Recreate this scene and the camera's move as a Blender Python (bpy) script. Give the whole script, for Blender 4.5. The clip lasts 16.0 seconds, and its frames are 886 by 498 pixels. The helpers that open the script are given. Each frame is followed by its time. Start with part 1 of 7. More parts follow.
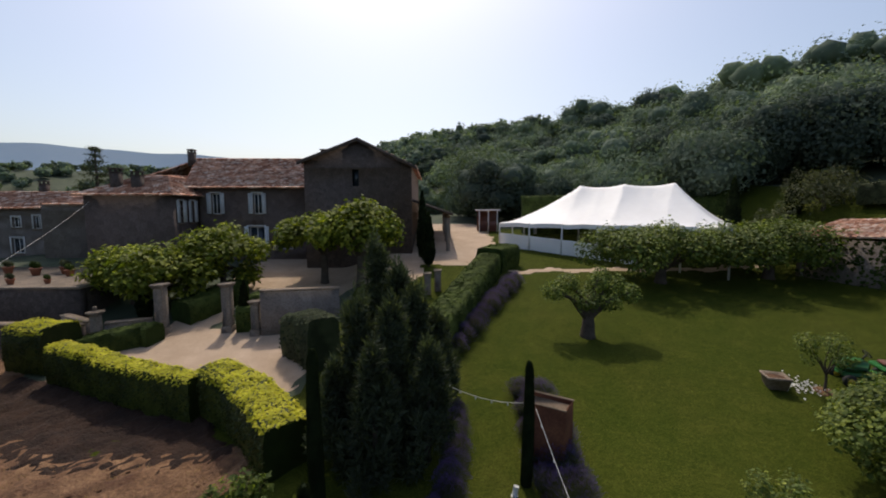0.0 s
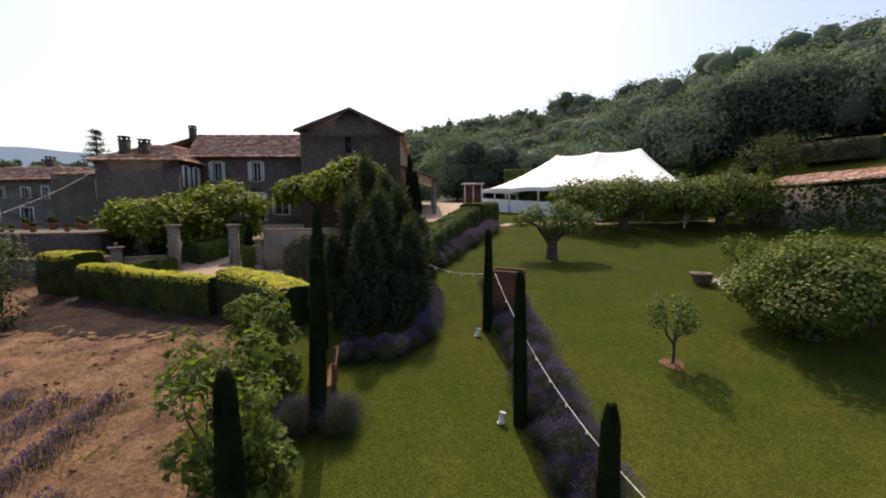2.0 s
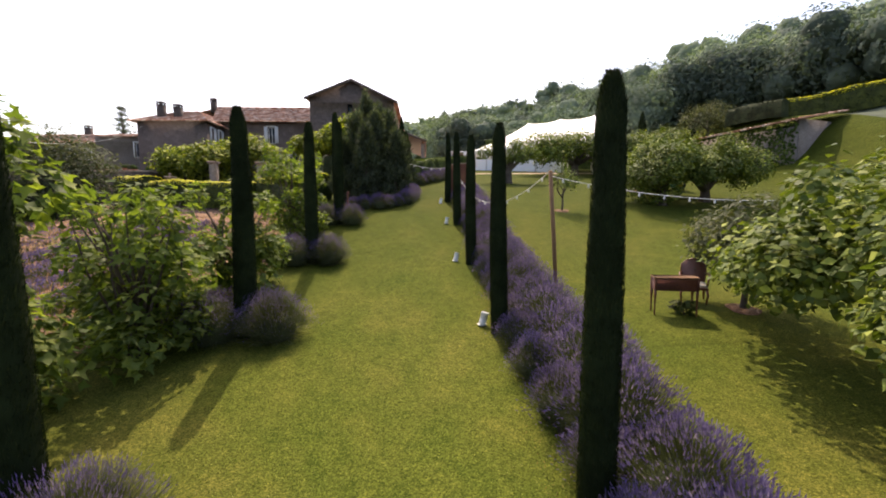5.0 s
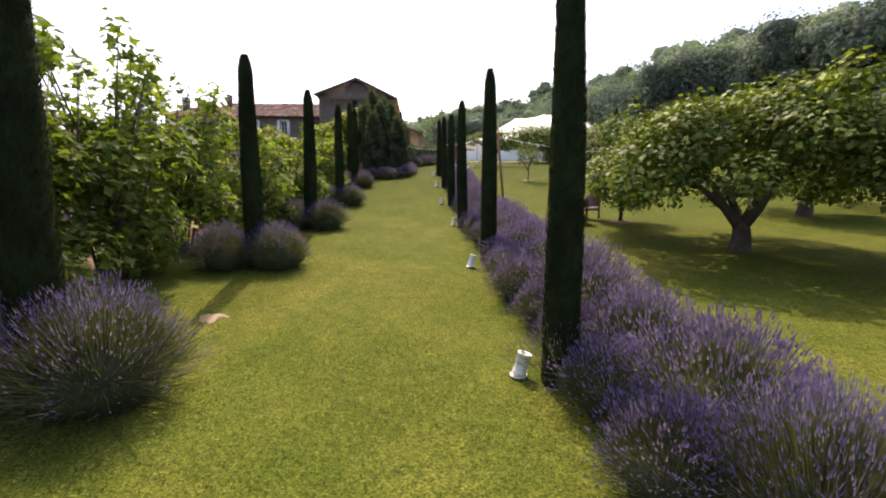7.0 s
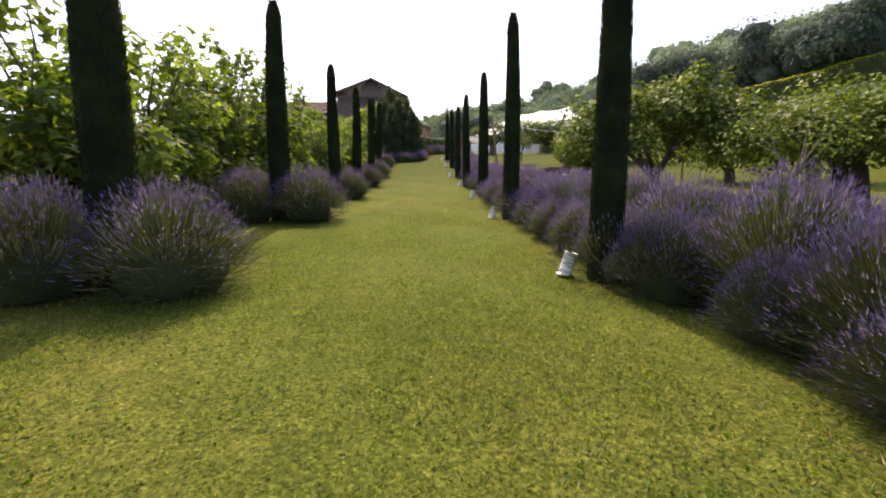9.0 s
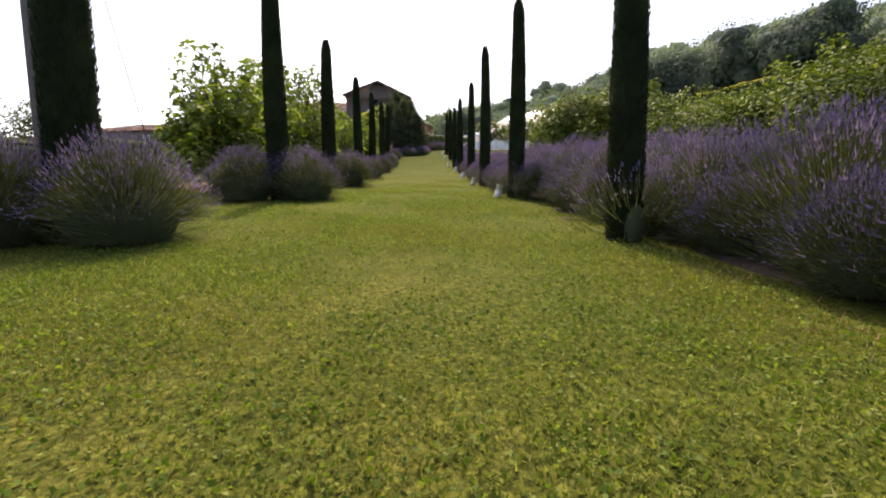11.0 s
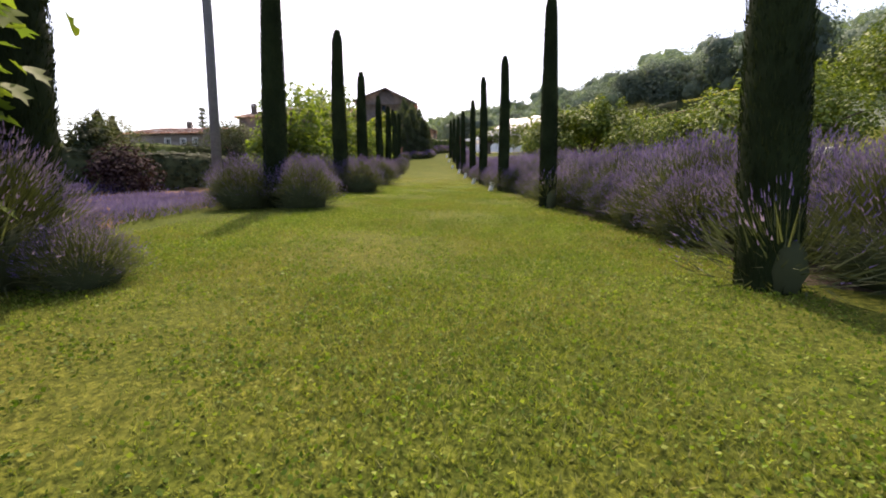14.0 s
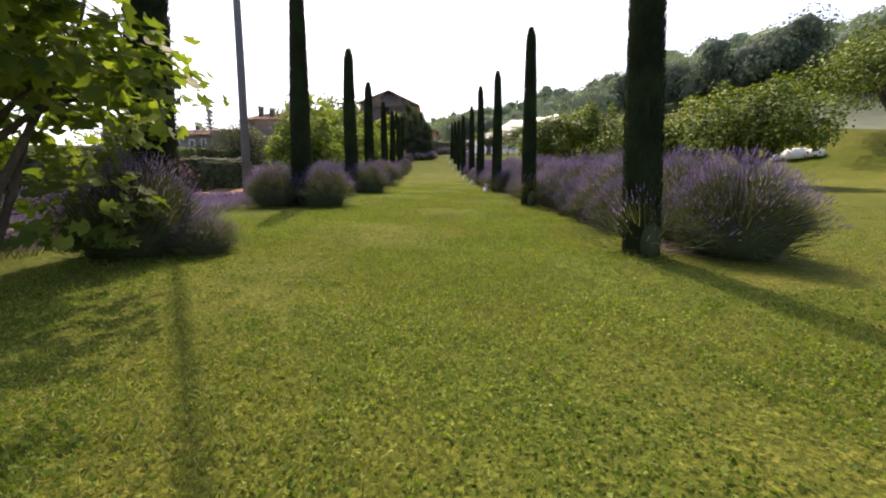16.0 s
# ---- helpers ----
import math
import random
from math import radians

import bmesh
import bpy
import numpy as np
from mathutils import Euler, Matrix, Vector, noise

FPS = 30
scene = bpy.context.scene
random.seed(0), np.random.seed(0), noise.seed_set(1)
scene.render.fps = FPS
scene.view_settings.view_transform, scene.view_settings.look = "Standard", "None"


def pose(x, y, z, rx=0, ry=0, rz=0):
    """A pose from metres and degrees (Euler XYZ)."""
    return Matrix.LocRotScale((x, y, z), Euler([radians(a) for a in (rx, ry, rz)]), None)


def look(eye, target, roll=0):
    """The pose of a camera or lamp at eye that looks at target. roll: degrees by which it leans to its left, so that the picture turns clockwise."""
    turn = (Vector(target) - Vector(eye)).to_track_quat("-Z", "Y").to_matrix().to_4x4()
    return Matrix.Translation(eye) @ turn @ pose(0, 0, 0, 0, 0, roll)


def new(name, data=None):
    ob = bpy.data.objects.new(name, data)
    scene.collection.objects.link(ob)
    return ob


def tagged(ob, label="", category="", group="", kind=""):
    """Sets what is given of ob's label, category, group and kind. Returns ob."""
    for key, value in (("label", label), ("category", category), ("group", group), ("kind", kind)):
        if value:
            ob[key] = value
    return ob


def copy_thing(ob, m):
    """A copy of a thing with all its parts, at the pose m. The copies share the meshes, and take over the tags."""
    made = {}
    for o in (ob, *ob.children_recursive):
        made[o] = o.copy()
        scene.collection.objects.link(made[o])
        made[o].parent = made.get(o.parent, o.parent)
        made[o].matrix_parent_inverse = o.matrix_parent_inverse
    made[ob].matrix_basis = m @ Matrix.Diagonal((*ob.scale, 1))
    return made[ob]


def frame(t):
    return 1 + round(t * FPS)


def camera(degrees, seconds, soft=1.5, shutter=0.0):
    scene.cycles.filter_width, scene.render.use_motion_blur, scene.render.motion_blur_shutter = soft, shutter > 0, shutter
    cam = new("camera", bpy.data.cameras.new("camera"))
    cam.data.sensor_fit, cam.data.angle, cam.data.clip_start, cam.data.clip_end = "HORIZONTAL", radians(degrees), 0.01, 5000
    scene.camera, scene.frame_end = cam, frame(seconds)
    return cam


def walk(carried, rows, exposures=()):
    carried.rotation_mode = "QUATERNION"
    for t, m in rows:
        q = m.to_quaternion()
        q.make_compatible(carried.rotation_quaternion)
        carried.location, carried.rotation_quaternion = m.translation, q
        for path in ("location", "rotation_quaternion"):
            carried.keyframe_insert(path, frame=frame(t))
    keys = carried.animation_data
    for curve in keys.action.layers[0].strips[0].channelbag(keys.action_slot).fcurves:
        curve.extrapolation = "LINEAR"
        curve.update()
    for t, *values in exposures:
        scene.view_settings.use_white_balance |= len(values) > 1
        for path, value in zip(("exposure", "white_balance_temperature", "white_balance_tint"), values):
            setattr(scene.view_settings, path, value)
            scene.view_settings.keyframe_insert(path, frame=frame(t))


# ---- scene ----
cam = camera(94.3, 16.0, 1.9)
PATH = [
    (0.0, -0.302, 5.779, 8.451, 84.33, 0.04, -1.33),
    (0.5, -0.220, 5.213, 7.764, 84.57, 0.25, -1.50),
    (1.0, -0.155, 4.589, 7.110, 84.59, 0.36, -1.86),
    (1.5, -0.047, 3.863, 6.443, 84.52, 0.43, -2.19),
    (2.0, 0.059, 3.164, 5.730, 84.68, 0.42, -2.38),
    (2.5, 0.197, 2.332, 4.968, 84.88, 0.35, -2.52),
    (3.0, 0.365, 1.456, 4.187, 84.83, 0.40, -2.45),
    (3.5, 0.489, 0.448, 3.539, 84.71, 0.41, -2.54),
    (4.0, 0.558, -0.606, 2.992, 84.62, 0.56, -2.45),
    (4.2, 0.580, -1.064, 2.796, 84.46, 0.35, -2.53),
    (6.3, 0.888, -5.572, 1.195, 84.43, 0.25, -2.88),
    (6.5, 0.868, -6.048, 1.028, 84.63, 0.13, -2.82),
    (7.0, 0.822, -7.123, 0.711, 84.49, 0.14, -2.96),
    (7.5, 0.726, -8.216, 0.420, 84.27, 0.17, -2.63),
    (8.0, 0.579, -9.269, 0.104, 84.24, 0.08, -2.53),
    (8.5, 0.488, -10.263, -0.195, 84.24, -0.16, -2.48),
    (9.0, 0.447, -11.237, -0.530, 84.44, 0.16, -2.29),
    (9.2, 0.426, -11.602, -0.662, 84.55, 0.16, -2.28),
    (11.3, 0.490, -15.215, -1.364, 84.35, 0.35, -1.87),
    (11.5, 0.490, -15.445, -1.402, 84.62, 0.29, -1.98),
    (12.0, 0.592, -16.004, -1.458, 84.61, 0.79, -1.61),
    (12.5, 0.626, -16.545, -1.501, 84.60, 0.50, -1.60),
    (13.0, 0.506, -17.090, -1.536, 84.61, 0.54, -1.44),
    (13.5, 0.325, -17.520, -1.554, 84.59, 0.29, -1.67),
    (14.0, 0.178, -17.945, -1.568, 84.52, 0.22, -1.69),
    (14.5, 0.118, -18.311, -1.579, 84.57, 0.19, -1.68),
    (15.0, 0.141, -18.675, -1.615, 84.59, 0.31, -1.60),
    (15.5, 0.173, -18.934, -1.639, 84.55, 0.10, -1.65),
    (16.0, 0.229, -19.150, -1.605, 84.50, 0.24, -1.31),
]
EXPOSURES = [(0.0, 0.0, 6700, 11), (1.0, 0.15, 6900, 13), (2.5, 0.70, 7200, 16), (4.2, 1.25, 7400, 18), (7.0, 1.60, 7400, 19), (8.2, 1.64, 7400, 19), (9.2, 1.55, 7400, 19), (11.3, 1.42, 7400, 19), (13.0, 1.46, 7400, 19), (14.5, 1.65, 7400, 19), (16.0, 1.55, 7400, 19)]
walk(cam, [(t, pose(*p)) for t, *p in PATH], EXPOSURES)

# ---- world, sun, sky ----
SUN_DIR = Vector((-0.072, 0.545, 0.835)).normalized()
world = bpy.data.worlds.new("sky")
scene.world = world
world.use_nodes = True
wn = world.node_tree.nodes
wn.clear()
sky_tex = wn.new("ShaderNodeTexSky")
sky_tex.sky_type = "NISHITA"
sky_tex.sun_disc = False
sky_tex.sun_elevation = math.asin(SUN_DIR.z)
sky_tex.sun_rotation = math.atan2(SUN_DIR.x, SUN_DIR.y)
sky_tex.altitude, sky_tex.air_density, sky_tex.dust_density, sky_tex.ozone_density = 300, 1.0, 3.8, 1.0
bg = wn.new("ShaderNodeBackground")
bg.inputs["Strength"].default_value = 0.15
wout = wn.new("ShaderNodeOutputWorld")
world.node_tree.links.new(sky_tex.outputs["Color"], bg.inputs["Color"])
world.node_tree.links.new(bg.outputs["Background"], wout.inputs["Surface"])
sun = new("sun", bpy.data.lights.new("sun", "SUN"))
sun.data.energy, sun.data.angle, sun.data.color = 2.4, radians(0.6), (1.0, 0.92, 0.80)
sun.matrix_world = look(SUN_DIR * 60, (0, 0, 0))


# ---- materials ----
def shader(name, rough=0.8, metal=0.0, spec=0.3):
    m = bpy.data.materials.new(name)
    m.use_nodes = True
    b = m.node_tree.nodes["Principled BSDF"]
    b.inputs["Roughness"].default_value, b.inputs["Metallic"].default_value = rough, metal
    b.inputs["Specular IOR Level"].default_value = spec
    return m, m.node_tree, b


def noise_tex(nt, scale, detail=4.0, rough=0.6, where="Object"):
    tc = nt.nodes.new("ShaderNodeTexCoord")
    n = nt.nodes.new("ShaderNodeTexNoise")
    n.inputs["Scale"].default_value, n.inputs["Detail"].default_value, n.inputs["Roughness"].default_value = scale, detail, rough
    if where == "World":
        g = nt.nodes.new("ShaderNodeNewGeometry")
        nt.links.new(g.outputs["Position"], n.inputs["Vector"])
    else:
        nt.links.new(tc.outputs[where], n.inputs["Vector"])
    return n


def ramp(nt, src, stops):
    r = nt.nodes.new("ShaderNodeValToRGB")
    e = r.color_ramp.elements
    while len(e) < len(stops):
        e.new(0.5)
    for el, (p, c) in zip(e, stops):
        el.position, el.color = p, (*c, 1)
    nt.links.new(src, r.inputs["Fac"])
    return r


def mix(nt, a, b, fac, kind="MIX"):
    m = nt.nodes.new("ShaderNodeMix")
    m.data_type, m.blend_type = "RGBA", kind
    for sock, v in ((m.inputs[6], a), (m.inputs[7], b), (m.inputs[0], fac)):
        if isinstance(v, (int, float)):
            sock.default_value = v
        elif isinstance(v, tuple):
            sock.default_value = (*v, 1)
        else:
            nt.links.new(v, sock)
    return m.outputs[2]


def bump(nt, b, src, strength=0.4, dist=0.02):
    n = nt.nodes.new("ShaderNodeBump")
    n.inputs["Strength"].default_value, n.inputs["Distance"].default_value = strength, dist
    nt.links.new(src, n.inputs["Height"])
    nt.links.new(n.outputs["Normal"], b.inputs["Normal"])


def plain(name, c1, c2, scale=3.0, rough=0.8, metal=0.0, fine=40.0, relief=0.3, dist=0.01, where="World", spec=0.3):
    """A surface that varies between two colours at a large and a fine scale."""
    m, nt, b = shader(name, rough, metal, spec)
    big, small = noise_tex(nt, scale, 5, 0.65, where), noise_tex(nt, fine, 4, 0.6, where)
    base = ramp(nt, big.outputs["Fac"], [(0.32, c1), (0.68, c2)]).outputs["Color"]
    dark = tuple(0.62 * v for v in c1)
    f = ramp(nt, small.outputs["Fac"], [(0.35, (0.42, 0.42, 0.42)), (0.62, (0, 0, 0))]).outputs["Color"]
    nt.links.new(mix(nt, base, dark, f), b.inputs["Base Color"])
    if relief:
        bump(nt, b, small.outputs["Fac"], relief, dist)
    return m


def leaf(name, c1, c2, c3, trans=0.35, rough=0.55, patch=0.6, spec=0.2, alt=None):
    """Leaves that vary one by one and in patches, and let some light through."""
    m, nt, b = shader(name, rough, 0, spec)
    g = nt.nodes.new("ShaderNodeNewGeometry")
    n = noise_tex(nt, patch, 3, 0.6, "World")
    one = ramp(nt, g.outputs["Random Per Island"], [(0.0, c1), (0.6, c2), (1.0, c3)]).outputs["Color"]
    col = mix(nt, one, alt or tuple(0.55 * v for v in c1), ramp(nt, n.outputs["Fac"], [(0.4, (0.6, 0.6, 0.6)), (0.62, (0, 0, 0))]).outputs["Color"])
    nt.links.new(col, b.inputs["Base Color"])
    t = nt.nodes.new("ShaderNodeBsdfTranslucent")
    nt.links.new(mix(nt, col, (0.9, 1.0, 0.35), 1.0, "MULTIPLY"), t.inputs["Color"])
    s = nt.nodes.new("ShaderNodeMixShader")
    s.inputs[0].default_value = trans
    out = nt.nodes["Material Output"]
    nt.links.new(b.outputs["BSDF"], s.inputs[1])
    nt.links.new(t.outputs["BSDF"], s.inputs[2])
    nt.links.new(s.outputs["Shader"], out.inputs["Surface"])
    return m


def lawn_material():
    m, nt, b = shader("lawn_grass", 0.95, 0, 0.04)
    big, mid, clump, small = (noise_tex(nt, s, d, 0.62, "World") for s, d in ((0.35, 4), (1.3, 6), (7, 5), (60, 6)))
    c = ramp(nt, big.outputs["Fac"], [(0.3, (0.068, 0.087, 0.014)), (0.5, (0.091, 0.100, 0.019)), (0.72, (0.125, 0.117, 0.028))]).outputs["Color"]
    g = nt.nodes.new("ShaderNodeNewGeometry")
    sep = nt.nodes.new("ShaderNodeSeparateXYZ")
    nt.links.new(g.outputs["Position"], sep.inputs[0])
    # grass mixes towards a darker green with growing y
    far_green = nt.nodes.new("ShaderNodeMapRange")
    far_green.inputs[1].default_value, far_green.inputs[2].default_value, far_green.inputs[3].default_value, far_green.inputs[4].default_value = -4, 18, 0, 0.8
    nt.links.new(sep.outputs["Y"], far_green.inputs[0])
    c = mix(nt, c, (0.046, 0.058, 0.009), far_green.outputs[0])
    sward = nt.nodes.new("ShaderNodeMapRange")
    sward.inputs[1].default_value, sward.inputs[2].default_value, sward.inputs[3].default_value, sward.inputs[4].default_value = -12.5, -6, 0.22, 0
    nt.links.new(sep.outputs["Y"], sward.inputs[0])
    c = mix(nt, c, (0.024, 0.027, 0.008), sward.outputs[0])
    c = mix(nt, c, ramp(nt, mid.outputs["Fac"], [(0.34, (0.86, 0.91, 0.88)), (0.52, (1.0, 1.0, 1.0)), (0.70, (1.22, 1.13, 1.2))]).outputs["Color"], 1.0, "MULTIPLY")
    c = mix(nt, c, ramp(nt, clump.outputs["Fac"], [(0.36, (0.84, 0.88, 0.84)), (0.64, (1.12, 1.09, 1.1))]).outputs["Color"], 1.0, "MULTIPLY")
    c = mix(nt, c, ramp(nt, small.outputs["Fac"], [(0.36, (0.62, 0.66, 0.66)), (0.60, (1.08, 1.06, 1.06))]).outputs["Color"], 1.0, "MULTIPLY")
    for scale, kind, stops in ((85, 0.9, [(0.0, (0.42, 0.48, 0.40)), (0.45, (0.90, 0.94, 0.85)), (0.8, (1.18, 1.16, 1.0)), (1.0, (1.7, 1.65, 1.55))]), (38, 0.45, [(0.0, (0.55, 0.62, 0.5)), (0.5, (1.0, 1.0, 1.0)), (1.0, (1.4, 1.32, 1.2))])):
        v = nt.nodes.new("ShaderNodeTexVoronoi")
        v.inputs["Scale"].default_value = scale
        nt.links.new(g.outputs["Position"], v.inputs["Vector"])
        one = nt.nodes.new("ShaderNodeSeparateColor")
        nt.links.new(v.outputs["Color"], one.inputs["Color"])
        c = mix(nt, c, ramp(nt, one.outputs[0], stops).outputs["Color"], kind, "MULTIPLY")
    nt.links.new(c, b.inputs["Base Color"])
    bump(nt, b, small.outputs["Fac"], 0.55, 0.02)
    return m


def stone_material(name, c1, c2, scale=4.0):
    m, nt, b = shader(name, 0.9, 0, 0.2)
    v = nt.nodes.new("ShaderNodeTexVoronoi")
    v.inputs["Scale"].default_value = scale
    g = nt.nodes.new("ShaderNodeNewGeometry")
    nt.links.new(g.outputs["Position"], v.inputs["Vector"])
    big = noise_tex(nt, 0.5, 5, 0.65, "World")
    c = mix(nt, c1, c2, big.outputs["Fac"])
    c = mix(nt, c, mix(nt, tuple(0.55 * x for x in c1), tuple(1.15 * x for x in c2), v.outputs["Color"]), 0.45)
    fine = noise_tex(nt, 14, 5, 0.65, "World")
    c = mix(nt, c, tuple(0.45 * x for x in c1), ramp(nt, fine.outputs["Fac"], [(0.35, (0.6, 0.6, 0.6)), (0.55, (0, 0, 0))]).outputs["Color"])
    nt.links.new(c, b.inputs["Base Color"])
    bump(nt, b, v.outputs["Distance"], 0.5, 0.03)
    return m


LAWN = lawn_material()
SOIL = plain("dry_red_soil", (0.085, 0.040, 0.022), (0.33, 0.19, 0.10), 1.1, 0.95, 0, 11.0, 1.0, 0.10)
FIELD = plain("far_fields", (0.052, 0.070, 0.042), (0.085, 0.098, 0.060), 0.05, 0.95, 0, 0.6, 0.3, 0.1)
GRAVEL = plain("pale_gravel", (0.40, 0.295, 0.205), (0.53, 0.40, 0.29), 0.7, 0.95, 0, 30.0, 0.5, 0.02)
BARK = plain("grey_brown_bark", (0.055, 0.042, 0.032), (0.12, 0.095, 0.075), 3.0, 0.95, 0, 26.0, 0.9, 0.03, "Object")
WOODPOLE = plain("weathered_timber", (0.18, 0.095, 0.05), (0.29, 0.165, 0.09), 2.0, 0.85, 0, 30.0, 0.5, 0.01, "Object")
CYPRESS = leaf("cypress_foliage", (0.013, 0.020, 0.009), (0.022, 0.032, 0.012), (0.042, 0.054, 0.018), 0.20, 0.8, 2.5, 0.06)
CONIFER = leaf("conifer_foliage", (0.050, 0.064, 0.042), (0.078, 0.096, 0.056), (0.125, 0.145, 0.078), 0.34, 0.7, 0.8)
FIGLEAF = leaf("fig_leaf", (0.088, 0.132, 0.034), (0.180, 0.238, 0.050), (0.35, 0.40, 0.080), 0.58, 0.58, 0.8, 0.18)
MULLEAF = leaf("mulberry_leaf", (0.066, 0.100, 0.022), (0.130, 0.176, 0.034), (0.33, 0.37, 0.066), 0.30, 0.6, 0.7, 0.2)
PLANELEAF = leaf("plane_leaf", (0.085, 0.118, 0.018), (0.225, 0.27, 0.036), (0.54, 0.55, 0.07), 0.46, 0.6, 0.9, 0.2)
OLIVELEAF = leaf("grey_green_leaf", (0.065, 0.08, 0.04), (0.11, 0.12, 0.065), (0.18, 0.18, 0.11), 0.35, 0.7, 0.9, 0.15)
# hedge sides coloured darker and tops brighter, shade and sun in the leaf colour
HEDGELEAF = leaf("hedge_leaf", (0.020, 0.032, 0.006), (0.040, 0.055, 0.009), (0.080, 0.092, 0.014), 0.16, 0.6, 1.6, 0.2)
HEDGELIT = leaf("hedge_sunlit_top", (0.56, 0.55, 0.03), (0.66, 0.62, 0.04), (0.76, 0.68, 0.06), 0.50, 0.6, 2.2, 0.2)
DARKHEDGE = leaf("dark_hedge_leaf", (0.04, 0.065, 0.02), (0.065, 0.10, 0.025), (0.12, 0.155, 0.04), 0.35, 0.75, 1.2, 0.08)
SHRUBLEAF = leaf("dark_shrub_leaf", (0.026, 0.036, 0.020), (0.042, 0.056, 0.028), (0.075, 0.088, 0.042), 0.25, 0.75, 1.2, 0.08)
PRUNUS = leaf("purple_leaf", (0.026, 0.016, 0.021), (0.046, 0.026, 0.032), (0.075, 0.046, 0.048), 0.15, 0.75, 1.2, 0.05)
# wood leaf colours lifted and made bluer to carry the hill's haze
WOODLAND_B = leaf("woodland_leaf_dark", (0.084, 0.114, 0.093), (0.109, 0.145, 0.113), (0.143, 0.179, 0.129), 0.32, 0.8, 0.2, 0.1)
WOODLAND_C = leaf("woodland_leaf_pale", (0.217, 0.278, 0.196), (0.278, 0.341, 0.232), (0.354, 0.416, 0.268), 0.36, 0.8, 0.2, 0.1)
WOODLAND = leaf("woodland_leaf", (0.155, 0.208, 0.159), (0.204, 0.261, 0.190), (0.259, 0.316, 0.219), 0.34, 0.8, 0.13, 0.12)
LAVGREEN = leaf("lavender_stem", (0.056, 0.068, 0.034), (0.094, 0.106, 0.054), (0.155, 0.160, 0.090), 0.30, 0.8, 1.5, 0.1)
LAVFLOWER = leaf("lavender_flower", (0.098, 0.068, 0.262), (0.158, 0.114, 0.385), (0.25, 0.19, 0.50), 0.52, 0.75, 1.5, 0.15)
GRASSBLADE = leaf("grass_blade", (0.074, 0.116, 0.015), (0.150, 0.192, 0.031), (0.36, 0.36, 0.14), 0.5, 0.6, 1.0, 0.15, (0.18, 0.150, 0.052))
CLOVER = leaf("clover_leaf", (0.050, 0.092, 0.011), (0.145, 0.212, 0.027), (0.30, 0.335, 0.08), 0.5, 0.6, 0.9, 0.15, (0.055, 0.096, 0.014))
STRAW = leaf("dry_grass", (0.26, 0.16, 0.07), (0.36, 0.24, 0.11), (0.46, 0.34, 0.18), 0.25, 0.8, 1.4, 0.2)
RENDER = stone_material("old_lime_render", (0.105, 0.078, 0.068), (0.165, 0.126, 0.108), 3.0)
RUBBLE = stone_material("rubble_stone", (0.082, 0.064, 0.056), (0.145, 0.112, 0.095), 4.5)
PALEWALL = stone_material("pale_render", (0.17, 0.142, 0.124), (0.25, 0.212, 0.185), 2.0)
LIMESTONE = stone_material("cut_limestone", (0.21, 0.165, 0.122), (0.32, 0.25, 0.19), 2.5)
WHITEPAINT = plain("worn_white_paint", (0.62, 0.60, 0.58), (0.74, 0.72, 0.70), 2.0, 0.6, 0, 30, 0.2, 0.004)
SHUTTERPAINT = plain("blue_grey_shutter_paint", (0.56, 0.57, 0.60), (0.68, 0.69, 0.70), 2.0, 0.6, 0, 30, 0.2, 0.004)
PLASTIC = plain("white_plastic_pipe", (0.70, 0.69, 0.66), (0.80, 0.79, 0.77), 6.0, 0.45, 0, 50, 0.05, 0.002, "Object", 0.5)
DARKWOOD = plain("dark_red_wood", (0.10, 0.032, 0.018), (0.17, 0.055, 0.030), 3.0, 0.4, 0, 25, 0.15, 0.004, "Object", 0.5)
LEATHER = plain("worn_brown_leather", (0.10, 0.035, 0.025), (0.16, 0.065, 0.045), 5.0, 0.45, 0, 60, 0.25, 0.003, "Object", 0.5)
CREAMCLOTH = plain("cream_upholstery", (0.55, 0.46, 0.36), (0.66, 0.57, 0.46), 5.0, 0.85, 0, 80, 0.2, 0.003, "Object")
RUST = plain("rusted_steel", (0.10, 0.035, 0.020), (0.19, 0.075, 0.035), 2.2, 0.8, 0.2, 18, 0.3, 0.006)
# red soil darkened to paint the shadow in front of the hedge
SHADESOIL = plain("shaded_red_soil", (0.018, 0.010, 0.007), (0.058, 0.031, 0.019), 1.3, 0.95, 0, 11.0, 1.0, 0.10)
EARTH = plain("dark_bed_earth", (0.030, 0.021, 0.014), (0.060, 0.042, 0.028), 2.5, 0.95, 0, 22.0, 0.8, 0.03)
SAND = plain("sandy_fill", (0.22, 0.155, 0.10), (0.34, 0.25, 0.17), 9.0, 0.95, 0, 40, 0.5, 0.01)
TERRACOTTA = plain("terracotta", (0.26, 0.10, 0.06), (0.36, 0.16, 0.10), 4.0, 0.8, 0, 30, 0.2, 0.004)
IRON = plain("dark_iron", (0.03, 0.03, 0.032), (0.06, 0.058, 0.055), 5.0, 0.5, 0.7, 40, 0.1, 0.003)
CABLE = plain("pale_cable", (0.62, 0.60, 0.55), (0.74, 0.72, 0.68), 9.0, 0.5, 0, 40, 0.0, 0.001)
GREENPAINT = plain("green_machine_paint", (0.02, 0.12, 0.03), (0.03, 0.17, 0.045), 6.0, 0.3, 0, 40, 0.05, 0.002, "Object", 0.5)
YELLOWPAINT = plain("yellow_machine_paint", (0.62, 0.44, 0.03), (0.74, 0.54, 0.05), 6.0, 0.35, 0, 40, 0.05, 0.002, "Object", 0.5)
